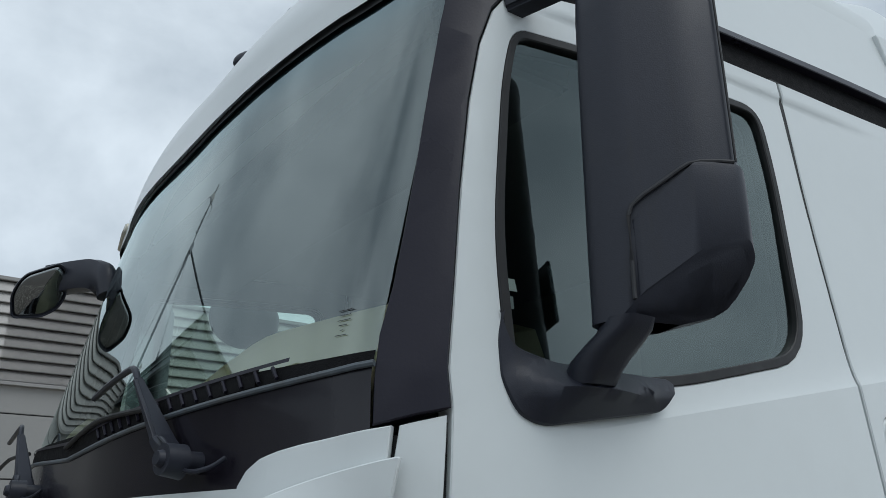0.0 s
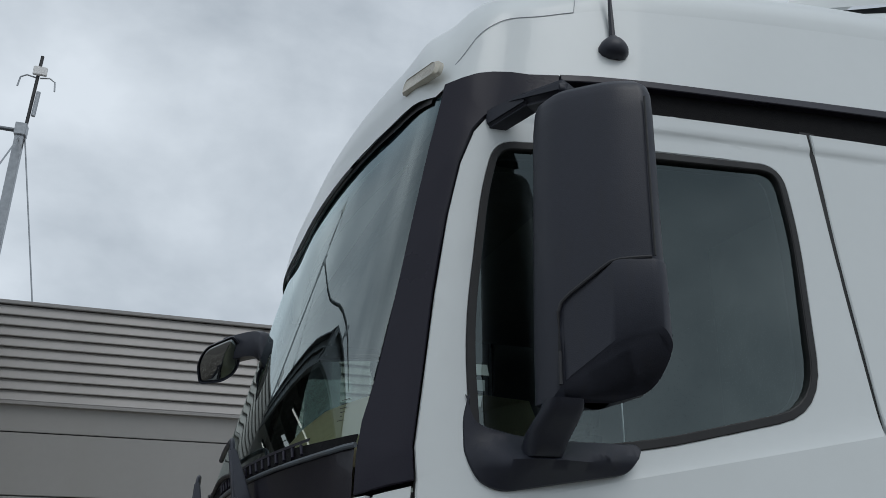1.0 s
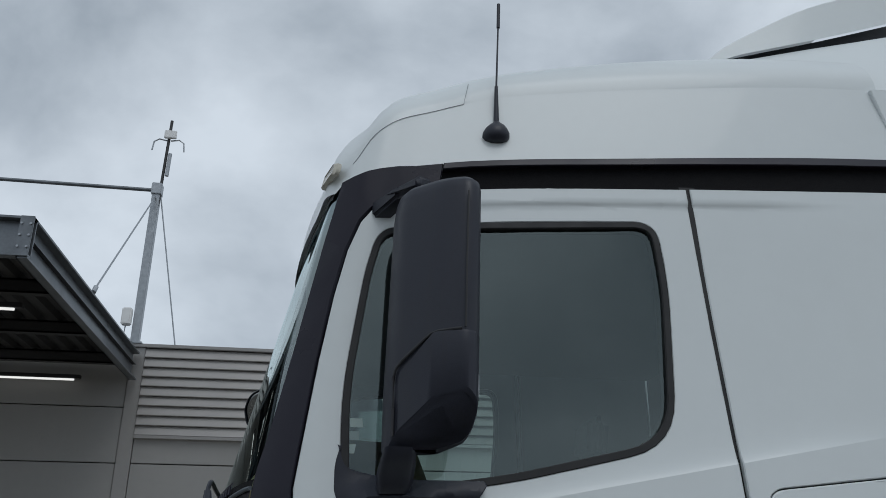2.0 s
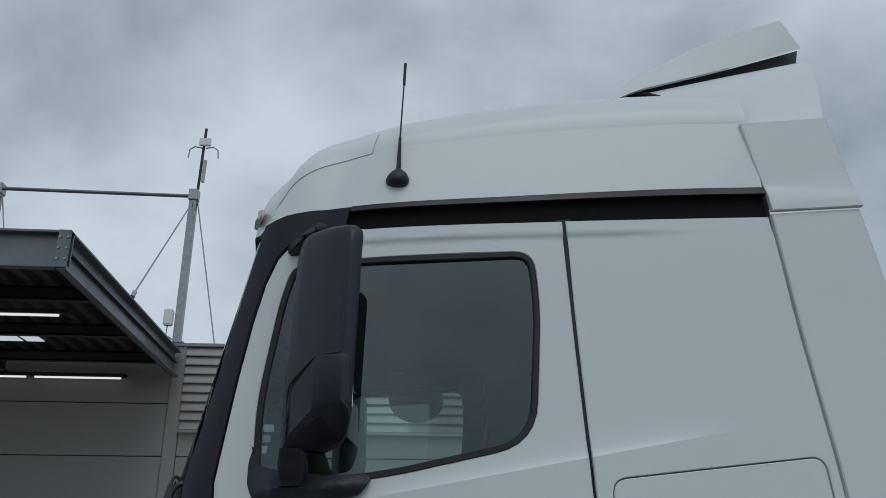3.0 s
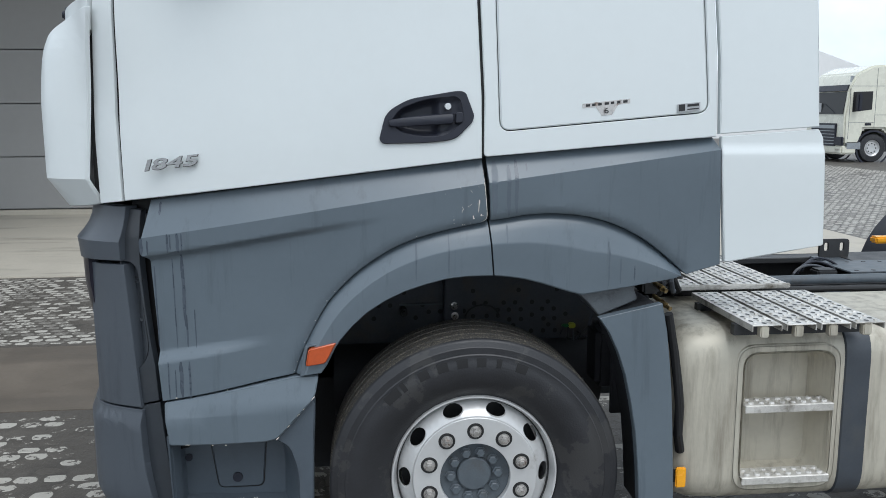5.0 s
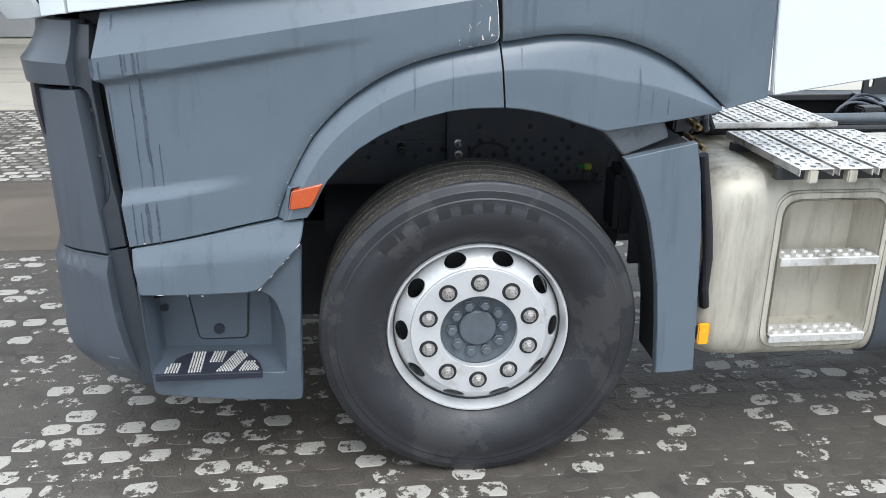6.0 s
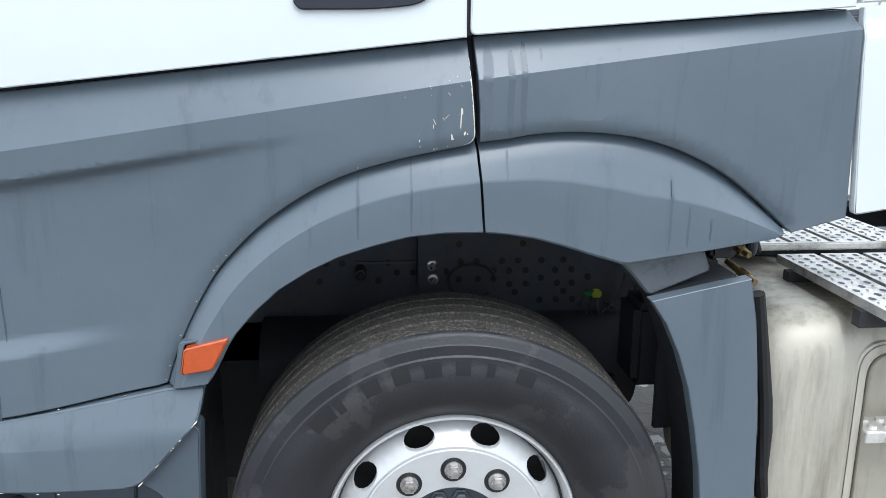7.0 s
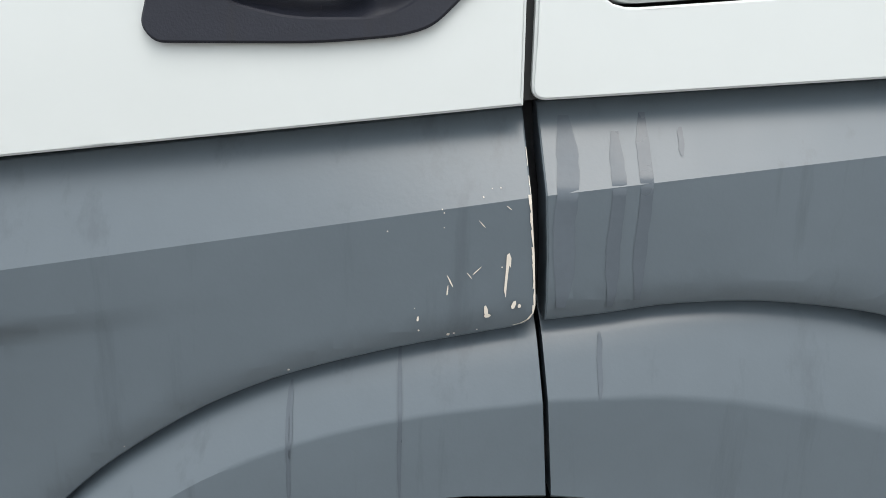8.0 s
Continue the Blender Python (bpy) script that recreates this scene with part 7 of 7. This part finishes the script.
FACE = pose(-1.366, 2.200, 2.818) @ Matrix(((0.9951, -0.0444, -0.0883, 0), (-0.0988, -0.4475, -0.8888, 0), (0, 0.8932, -0.4497, 0), (0, 0, 0, 1)))
LEAF = rounded([(-0.063, -0.123), (-0.078, -0.045), (-0.062, 0.008), (-0.040, 0.040), (0.060, 0.094), (0.088, 0.066), (0.098, -0.025), (0.078, -0.072), (0.032, -0.108)], [0.02, 0.04, 0.03, 0.03, 0.015, 0.02, 0.04, 0.03, 0.04], 4)


def leaf_body(rings):
    """A body through shrunken copies of the mirror's outline, set back or forward along its facing."""
    bm = stack([(depth, shrunk(LEAF, k)) for k, depth in rings])
    bmesh.ops.transform(bm, matrix=FACE, verts=bm.verts[:])
    return bm


tp("mirror_head", leaf_body([(0.45, -0.085), (0.75, -0.070), (0.94, -0.040), (1.02, -0.012), (1.03, 0.0), (1.02, 0.006), (0.98, 0.006), (0.95, 0.0)]), BLACK, "", fm, sharp=60)
tp("mirror_glass", leaf_body([(0.96, -0.004), (0.955, 0.001), (0.80, 0.005), (0.5, 0.010), (0.2, 0.0125)]), CONVEX, "dark convex mirror glass", fm, sharp=80)
# kerb mirror outside the far door
bm = bmesh.new()
bmesh.ops.create_uvsphere(bm, u_segments=24, v_segments=12, radius=1.0)
for v in bm.verts:
    p = v.co
    v.co = (-0.42 + p.x * 0.17, 2.62 + p.y * 0.07, 2.93 + p.z * 0.14)
km = tp("kerb_mirror", bm, BLACK, "black kerb mirror over the far door")
tp("kerb_arm", bar((-0.42, 2.40, 3.03), (-0.42, 2.60, 2.99), 0.08, 0.04, 0.06, 0.04), BLACK, "", km)
far_house = stack([(2.262, shrunk(HOUSE, 0.85)), (2.30, HOUSE), (2.92, shrunk(HOUSE, 0.96)), (2.975, shrunk(HOUSE, 0.6))])
for v in far_house.verts:
    v.co.y = 2.5 - v.co.y
fmm = tp("main_mirror", far_house, BLACK, "tall black grained mirror housing", sharp=50)
tp("mirror_arm", bar((-0.9, 2.44, 2.2), (-0.85, 2.55, 2.3), 0.08, 0.06, 0.08, 0.06), BLACK, "", fmm)

# ---- wipers ----
def wiper(s):
    """Head on its spindle, tapering arm, hooked tip, and the blade lying towards the middle."""
    w = tp("wiper", bar(skin(s - 0.03, 2.118, 0.035), skin(s - 0.175, 2.255, 0.05), 0.046, 0.022, 0.020, 0.014, 0.005), BLACK, "black wiper arm and blade", sharp=50)
    tp("wiper_head", bar(skin(s + 0.015, 2.080, 0.03), skin(s - 0.045, 2.132, 0.038), 0.050, 0.032, 0.048, 0.026, 0.008), BLACK, "", w, sharp=50)
    tp("wiper_pivot", rod(skin(s + 0.045, 2.083, 0.0), skin(s + 0.045, 2.085, 0.05), 0.020, 0.016, n=16), BLACK, "", w)
    boss = rod(skin(s + 0.045, 2.083, 0.040), skin(s + 0.045, 2.086, 0.078), 0.030, 0.027, n=18)
    add_rod(boss, skin(s + 0.045, 2.086, 0.078), skin(s + 0.045, 2.087, 0.088), 0.016, 0.012, 12)
    tp("wiper_boss", boss, BLACK, "", w)
    hook = smooth_line([skin(s - 0.172, 2.252, 0.05), skin(s - 0.205, 2.278, 0.052), skin(s - 0.25, 2.284, 0.048), skin(s - 0.36, 2.276, 0.04), skin(s - 0.50, 2.262, 0.03)], 4)
    tp("wiper_link", add_tube(bmesh.new(), hook, 0.007, 8), BLACK, "", w)
    bladep = [skin(s - 0.12 - 0.066 * k, 2.196 + 0.010 * math.sin(0.33 * k) - 0.0065 * max(0, k - 5), 0.016) for k in range(0, 10)]
    tp("wiper_blade", add_tube(bmesh.new(), bladep, 0.006, 8), SEAL, "", w)
    hose = smooth_line([skin(s - 0.02, 2.128, 0.05), skin(s + 0.012, 2.114, 0.055), skin(s + 0.030, 2.088, 0.055), skin(s + 0.075, 2.066, 0.045), skin(s + 0.115, 2.070, 0.03), skin(s + 0.138, 2.086, 0.015)], 4)
    tp("washer_hose", add_tube(bmesh.new(), hose, 0.0042, 8), BLACK, "", w)
    return w


wiper(-1.69)
wiper(-2.75)

# mark printed on the windscreen: plain bars
for k in range(6):
    wd = (0.034, 0.026, 0.030, 0.020, 0.008, 0.026)[k]
    bm = bmesh.new()
    z = 2.302 - 0.0085 * k
    bm.faces.new([bm.verts.new(skin(s, zz, 0.002)) for s, zz in ((-1.320 - wd / 2, z), (-1.320 + wd / 2, z), (-1.320 + wd / 2, z + 0.0015), (-1.320 - wd / 2, z + 0.0015))])
    tp("glass_mark", bm, INK, "", screen)

# ---- inside the cab ----
def seat(x, y):
    s = new("seat")
    s.parent = truck
    tp("seat_cushion", box(x - 0.26, x + 0.26, y - 0.25, y + 0.25, 1.78, 1.92, bevel=0.05, seg=3), CABIN, "dark cloth seat", s)
    tp("backrest", add_box(bmesh.new(), x + 0.22, x + 0.36, y - 0.25, y + 0.25, 1.90, 2.52, bevel=0.05, seg=3, turn=pose(0, 0, 0, 0, 8, 0)), CABIN, "", s)
    tp("headrest", add_box(bmesh.new(), x + 0.30, x + 0.40, y - 0.14, y + 0.14, 2.53, 2.74, bevel=0.04, seg=3, turn=pose(0, 0, 0, 0, 8, 0)), CABIN, "", s)
    tp("seat_base", box(x - 0.2, x + 0.2, y - 0.18, y + 0.18, 1.34, 1.78, bevel=0.03), CABIN, "", s)


seat(-0.12, 0.55)
seat(-0.12, 1.95)
tp("cabin_floor", box(-1.15, 0.68, 0.12, 2.38, 1.36, 1.42), CABIN)
tp("bunk", box(0.12, 0.66, 0.16, 2.34, 1.75, 1.95, bevel=0.05), CABIN, "dark bunk behind the seats")
tp("headliner", box(-0.85, 0.68, 0.20, 2.30, 3.02, 3.06, bevel=0.01), LINER)
tp("headliner_shelf", box(-1.02, -0.62, 0.24, 2.26, 2.92, 3.02, bevel=0.02), CABIN)
tp("rear_curtain", box(0.10, 0.13, 0.16, 0.75, 1.9, 3.0, bevel=0.01), CABIN)
for y0, y1 in ((0.075, 0.10), (2.40, 2.425)):
    tp("side_lining", box(-0.02, 0.68, y0 + (0.06 if y0 < 1 else -0.06), y1 + (0.06 if y0 < 1 else -0.06), 1.4, 3.05), LINER)
    tp("door_card", box(-1.02, -0.03, y0 - 0.01, y1 - 0.01, 1.45, 2.16, bevel=0.01), CABIN)


def dash_sheet():
    """The dashboard's crest: rises behind the windscreen, then runs back level."""
    bm = bmesh.new()
    cols = [(s, False) for s in steps(-1.26, MID, 24)] + [(s, True) for s in steps(MID, -1.26, 24)[1:]]
    rows = []
    for z, o, back in ((2.17, -0.03, 0), (2.25, -0.05, 0), (2.31, -0.075, 0), (2.338, -0.10, 0), (2.342, -0.13, 0), (2.33, -0.14, 0.25), (2.20, -0.14, 0.33)):
        row = []
        for s, far in cols:
            drop = 0.10 * (1 - ease(-2.1, -1.65, s))
            x, y, zz = skin(s, z, o)
            row.append(bm.verts.new((x + back, 2.5 - y if far else y, zz - drop * ease(2.17, 2.34, z))))
        rows.append(row)
    for a, c in zip(rows, rows[1:]):
        for i in range(len(cols) - 1):
            bm.faces.new((a[i], c[i], c[i + 1], a[i + 1]))
    return bm


tp("dashboard", dash_sheet(), CREAM, "cream dashboard top")
tp("dash_front", box(-0.98, -0.78, 0.2, 2.3, 1.5, 2.16, bevel=0.06), CABIN, "dark dashboard face")
ring = []
for k in range(33):
    a = 2 * math.pi * k / 32
    ring.append((-0.72 + 0.225 * math.sin(a) * 0.45, 0.56 + 0.225 * math.cos(a), 2.06 + 0.225 * math.sin(a) * 0.89))
sw = tp("steering_wheel", add_tube(bmesh.new(), ring, 0.017, 8), BLACK, "black steering wheel")
for a in (0.2, math.pi - 0.2, -math.pi / 2):
    tp("spoke", rod((-0.72, 0.56, 2.06), (-0.72 + 0.1 * math.sin(a), 0.56 + 0.225 * math.cos(a), 2.06 + 0.2 * math.sin(a)), 0.018, n=8), BLACK, "", sw)
tp("steering_column", rod((-0.72, 0.56, 2.06), (-0.92, 0.56, 1.85), 0.05, n=12), BLACK, "", sw)
for k in range(3):
    bm = bmesh.new()
    z = 2.30 + 0.032 * k
    bm.faces.new([bm.verts.new(skin(s, zz, -0.020)) for s, zz in ((-1.025 + 0.004 * k, z - 0.012), (-0.992 + 0.004 * k, z - 0.012), (-0.992, z + 0.010), (-1.025, z + 0.010))])
    tp("window_label", bm, TENT if k != 1 else STICKER, "small pale label inside the glass", pane)

# ---- far lorry across the yard ----
far = thing("parked_lorry", (16.2, 25.0, 0), "ivory tractor lorry parked far across the yard", "lorry")


def fp(name, bm, mat, label="", under=None):
    return part(name, bm, mat, under or far, label)


def side_poly(name, poly, y0, y1, mat, label="", under=None, bevel=0.02):
    bm = bmesh.new()
    a = [bm.verts.new((x, y0, z)) for x, z in poly]
    b = [bm.verts.new((x, y1, z)) for x, z in poly]
    n = len(poly)
    for i in range(n):
        bm.faces.new((a[i], a[(i + 1) % n], b[(i + 1) % n], b[i]))
    bm.faces.new(a[::-1])
    bm.faces.new(b)
    bmesh.ops.recalc_face_normals(bm, faces=bm.faces[:])
    if bevel:
        bmesh.ops.bevel(bm, geom=bm.edges[:], offset=bevel, segments=2, affect="EDGES", clamp_overlap=True)
    return fp(name, bm, mat, label, under)


side_poly("cab", [(0.0, 0.62), (-0.02, 1.6), (0.10, 2.55), (0.35, 3.05), (0.9, 3.30), (2.1, 3.36), (2.1, 0.95), (1.55, 0.95), (1.45, 1.15), (0.70, 1.15), (0.55, 0.62)], 0.0, 2.5, IVORY, "ivory cab", bevel=0.06)
side_poly("windscreen", [(-0.045, 1.66), (0.075, 2.42), (0.12, 2.42), (0.0, 1.66)], 0.12, 2.38, INK, "dark windscreen", bevel=0)
side_poly("sun_visor", [(0.03, 2.45), (0.11, 2.66), (0.2, 2.64), (0.12, 2.45)], 0.1, 2.4, BLACK, bevel=0.01)
side_poly("side_window", [(0.22, 1.72), (0.22, 2.42), (0.95, 2.44), (0.95, 1.80)], -0.012, 0.02, INK, "dark side window", bevel=0.01)
side_poly("window_frame", [(0.16, 1.66), (0.16, 2.48), (1.0, 2.50), (1.0, 1.74)], -0.006, 0.02, IVORY, bevel=0.005)
side_poly("grille", [(-0.06, 0.55), (-0.06, 1.34), (0.0, 1.34), (0.0, 0.55)], 0.45, 2.05, BLACK, "black grille", bevel=0.01)
for k in range(5):
    fp("grille_bar", box(-0.075, -0.055, 0.5, 2.0, 0.62 + 0.11 * k, 0.645 + 0.11 * k), STEEL)
fp("grille_badge", box(-0.08, -0.06, 0.5, 2.0, 1.16, 1.28), STEEL, "bright grille strip")
for y in (0.06, 2.06):
    fp("headlight", box(-0.06, 0.05, y, y + 0.38, 0.62, 0.84, bevel=0.03), LENS, "clear headlight")
fp("bumper", box(-0.08, 0.5, -0.01, 2.51, 0.28, 0.58, bevel=0.06), IVORY, "ivory bumper")
fp("mirror", box(0.26, 0.42, -0.30, -0.10, 1.75, 2.35, bevel=0.04), BLACK, "black mirror")
fp("mirror", box(0.0, 0.16, 2.6, 2.8, 1.75, 2.35, bevel=0.04), BLACK, "black mirror")
fp("door_handle", box(0.72, 0.95, -0.02, 0.0, 1.27, 1.35, bevel=0.01), BLACK)
fp("step", box(0.10, 0.62, -0.02, 0.2, 0.45, 0.70, bevel=0.02), STEEL)
fp("roof_emblem", box(0.16, 0.34, 0.10, 0.12, 2.75, 2.95), STEEL)
for x in (1.08, 4.7):
    for y in (0.02, 2.18):
        wl = fp("wheel", lathe([(0.28, y + 0.02), (0.30, y), (0.46, y + 0.01), (0.49, y + 0.05), (0.49, y + 0.27), (0.3, y + 0.3)], (x, 0.49), 32), RUBBER, "black tyre")
        fp("rim", lathe([(0.0, y + 0.06), (0.19, y + 0.05), (0.22, y + 0.08), (0.29, y + 0.02)], (x, 0.49), 24), RIM, "", wl)
        if x < 2:
            fp("arch_edge", lathe([(0.56, y - 0.02), (0.62, y - 0.02), (0.62, y + 0.05)], (x, 0.49), 36), BLACK, "", wl)
for x, z0, z1 in ((0.13, 0.80, 2.52), (1.06, 1.20, 3.20)):
    fp("panel_seam", box(x, x + 0.012, -0.004, 0.01, z0, z1), HUB)
for x0, x1, z in ((0.14, 1.06, 1.36), (0.10, 2.06, 2.60), (1.07, 2.06, 1.62)):
    fp("panel_seam", box(x0, x1, -0.004, 0.01, z, z + 0.012), HUB)
for y in (0.06, 2.06):
    fp("lamp_surround", box(-0.066, 0.03, y - 0.03, y + 0.42, 0.58, 0.88, bevel=0.02), BLACK)
    fp("fog_lamp", box(-0.09, -0.06, y + 0.08, y + 0.30, 0.40, 0.47, bevel=0.01), LENS)
fp("wiper", rod((-0.055, 0.6, 1.70), (0.0, 1.3, 2.00), 0.012, n=6), BLACK)
fp("windscreen_card", box(-0.04, -0.035, 1.5, 2.1, 1.72, 2.05), STICKER, "pale card behind the windscreen")
for k in range(8):
    a = math.pi * k / 4
    fp("wheel_hole", rod((1.08 + 0.155 * math.cos(a), 0.07, 0.49 + 0.155 * math.sin(a)), (1.08 + 0.155 * math.cos(a), 0.064, 0.49 + 0.155 * math.sin(a)), 0.024, n=8), INK)
fp("chassis", box(0.6, 6.0, 0.85, 1.65, 0.55, 0.95), CHASSIS)
fp("engine_bay", box(0.1, 2.0, 0.3, 2.2, 0.35, 0.9), DARK)
hall = thing("marquee", (31, 52, 0), "white canvas hall roof far beyond the parked lorry", "tent", kind="structure")
bm = bmesh.new()
pts = [(-2.4, 0, 6.3), (3.2, 0, 4.4), (3.2, 0, 0), (-8.0, 0, 0), (-8.0, 0, 4.4)]
a = [bm.verts.new(p) for p in pts]
b = [bm.verts.new((p[0], 18, p[2])) for p in pts]
for i in range(5):
    bm.faces.new((a[i], a[(i + 1) % 5], b[(i + 1) % 5], b[i]))
bm.faces.new(a)
bm.faces.new(b[::-1])
bmesh.ops.recalc_face_normals(bm, faces=bm.faces[:])
part("canvas", bm, TENT, hall)

# ---- floodlight mast behind the walk ----
fl = thing("floodlight_mast", (22.8, -50.3, 0), "tall floodlight mast with a ring of lamps", "mast")
part("pole", rod((0, 0, 0), (0, 0, 25.4), 0.17, 0.09, n=16), STEEL, fl)
part("ring", rod((0, 0, 25.2), (0, 0, 25.4), 0.45, n=24), CHASSIS, fl)
for k in range(8):
    a = math.pi * k / 4
    part("lamp", box(-0.15 + 0.58 * math.cos(a), 0.15 + 0.58 * math.cos(a), -0.15 + 0.58 * math.sin(a), 0.15 + 0.58 * math.sin(a), 25.3, 25.55, bevel=0.04), CHASSIS, fl)

# ---- setts in the yard ----
PAVE = random.Random(11)
SIDES = 10


def sett_shape(r):
    """A worn, nearly rectangular outline."""
    pts = []
    p1, p2 = r.uniform(0, 6.28), r.uniform(0, 6.28)
    for k in range(SIDES):
        a = 2 * math.pi * (k + 0.5 + r.uniform(-0.15, 0.15)) / SIDES
        q = 1 / (abs(math.cos(a)) ** 5 + abs(math.sin(a)) ** 5) ** 0.2
        j = 1 + 0.05 * math.sin(2 * a + p1) + 0.04 * math.sin(3 * a + p2)
        pts.append((math.cos(a) * q * 0.060 * j, math.sin(a) * q * 0.042 * j))
    return pts


SHAPES = [sett_shape(PAVE) for k in range(24)]
SETT_FACES = [(i, (i + 1) % SIDES, SIDES + (i + 1) % SIDES, SIDES + i) for i in range(SIDES)] + [tuple(range(SIDES, 2 * SIDES))]


def sett_verts(shape, scale, spin, high):
    c, s = math.cos(spin) * scale, math.sin(spin) * scale
    low = [(x * c - y * s, x * s + y * c, -0.001) for x, y in shape]
    return low + [((x * c - y * s) * 0.80, (x * s + y * c) * 0.80, high) for x, y in shape]


SETT_MESHES = []
for sh in SHAPES:
    me = bpy.data.meshes.new("sett")
    me.from_pydata(sett_verts(sh, 1.0, 0.0, 0.0015), [], SETT_FACES)
    me.materials.append(SETT)
    SETT_MESHES.append(me)


def covered(x, y):
    """How much sand lies over the setts there."""
    return noise.noise(Vector((x * 0.55, y * 0.55, 0.3))) * 0.6 + noise.noise(Vector((x * 2.1, y * 2.1, 4.0))) * 0.4


def lay_setts():
    """Rows of setts; the stretch beside the front wheel stone by stone, the rest as two sheets of stones."""
    singles, row, y = 0, 0, -3.0
    sheets = {False: ([], []), True: ([], [])}
    while y < 24.0:
        x = -9.0 + (row % 2) * 0.066
        while x < 15.0:
            px, py = x + PAVE.uniform(-0.008, 0.008), y + PAVE.uniform(-0.005, 0.005)
            k, sc, sp, hi = PAVE.randrange(len(SHAPES)), PAVE.uniform(0.90, 1.02), PAVE.uniform(-0.06, 0.06), PAVE.uniform(0.0006, 0.0022)
            keep = PAVE.random()
            x += 0.132
            strip = px < 6.6 and (2.25 < py < 3.8 or 6.55 < py)
            if strip or (px < -6 and py < 3.0) or (py > 7.5 and px < 5.5) or keep > 1.0 - 1.3 * covered(px, py):
                continue
            if -1.9 < px < 1.75 and -0.72 < py < 0.35 and singles < 300:
                ob = new("sett", SETT_MESHES[k])
                ob.matrix_basis = Matrix.LocRotScale((px, py, 0), Euler((0, 0, sp)), (sc, sc, 1))
                ob.parent = ground
                singles += 1
            else:
                vs, fs = sheets[py > 3.8]
                base = len(vs)
                vs += [(px + a, py + b, c) for a, b, c in sett_verts(SHAPES[k], sc, sp, hi)]
                fs += [tuple(base + i for i in f) for f in SETT_FACES]
        y += 0.094
        row += 1
    for dry, (vs, fs) in sheets.items():
        me = bpy.data.meshes.new("setts")
        me.from_pydata(vs, [], fs)
        me.materials.append(SETT_DRY if dry else SETT)
        ob = new("setts", me)
        ob.parent = ground
        tagged(ob, "drier pale setts along the drainage strip" if dry else "damp dark setts with dry pale patches", kind="stuff")


lay_setts()
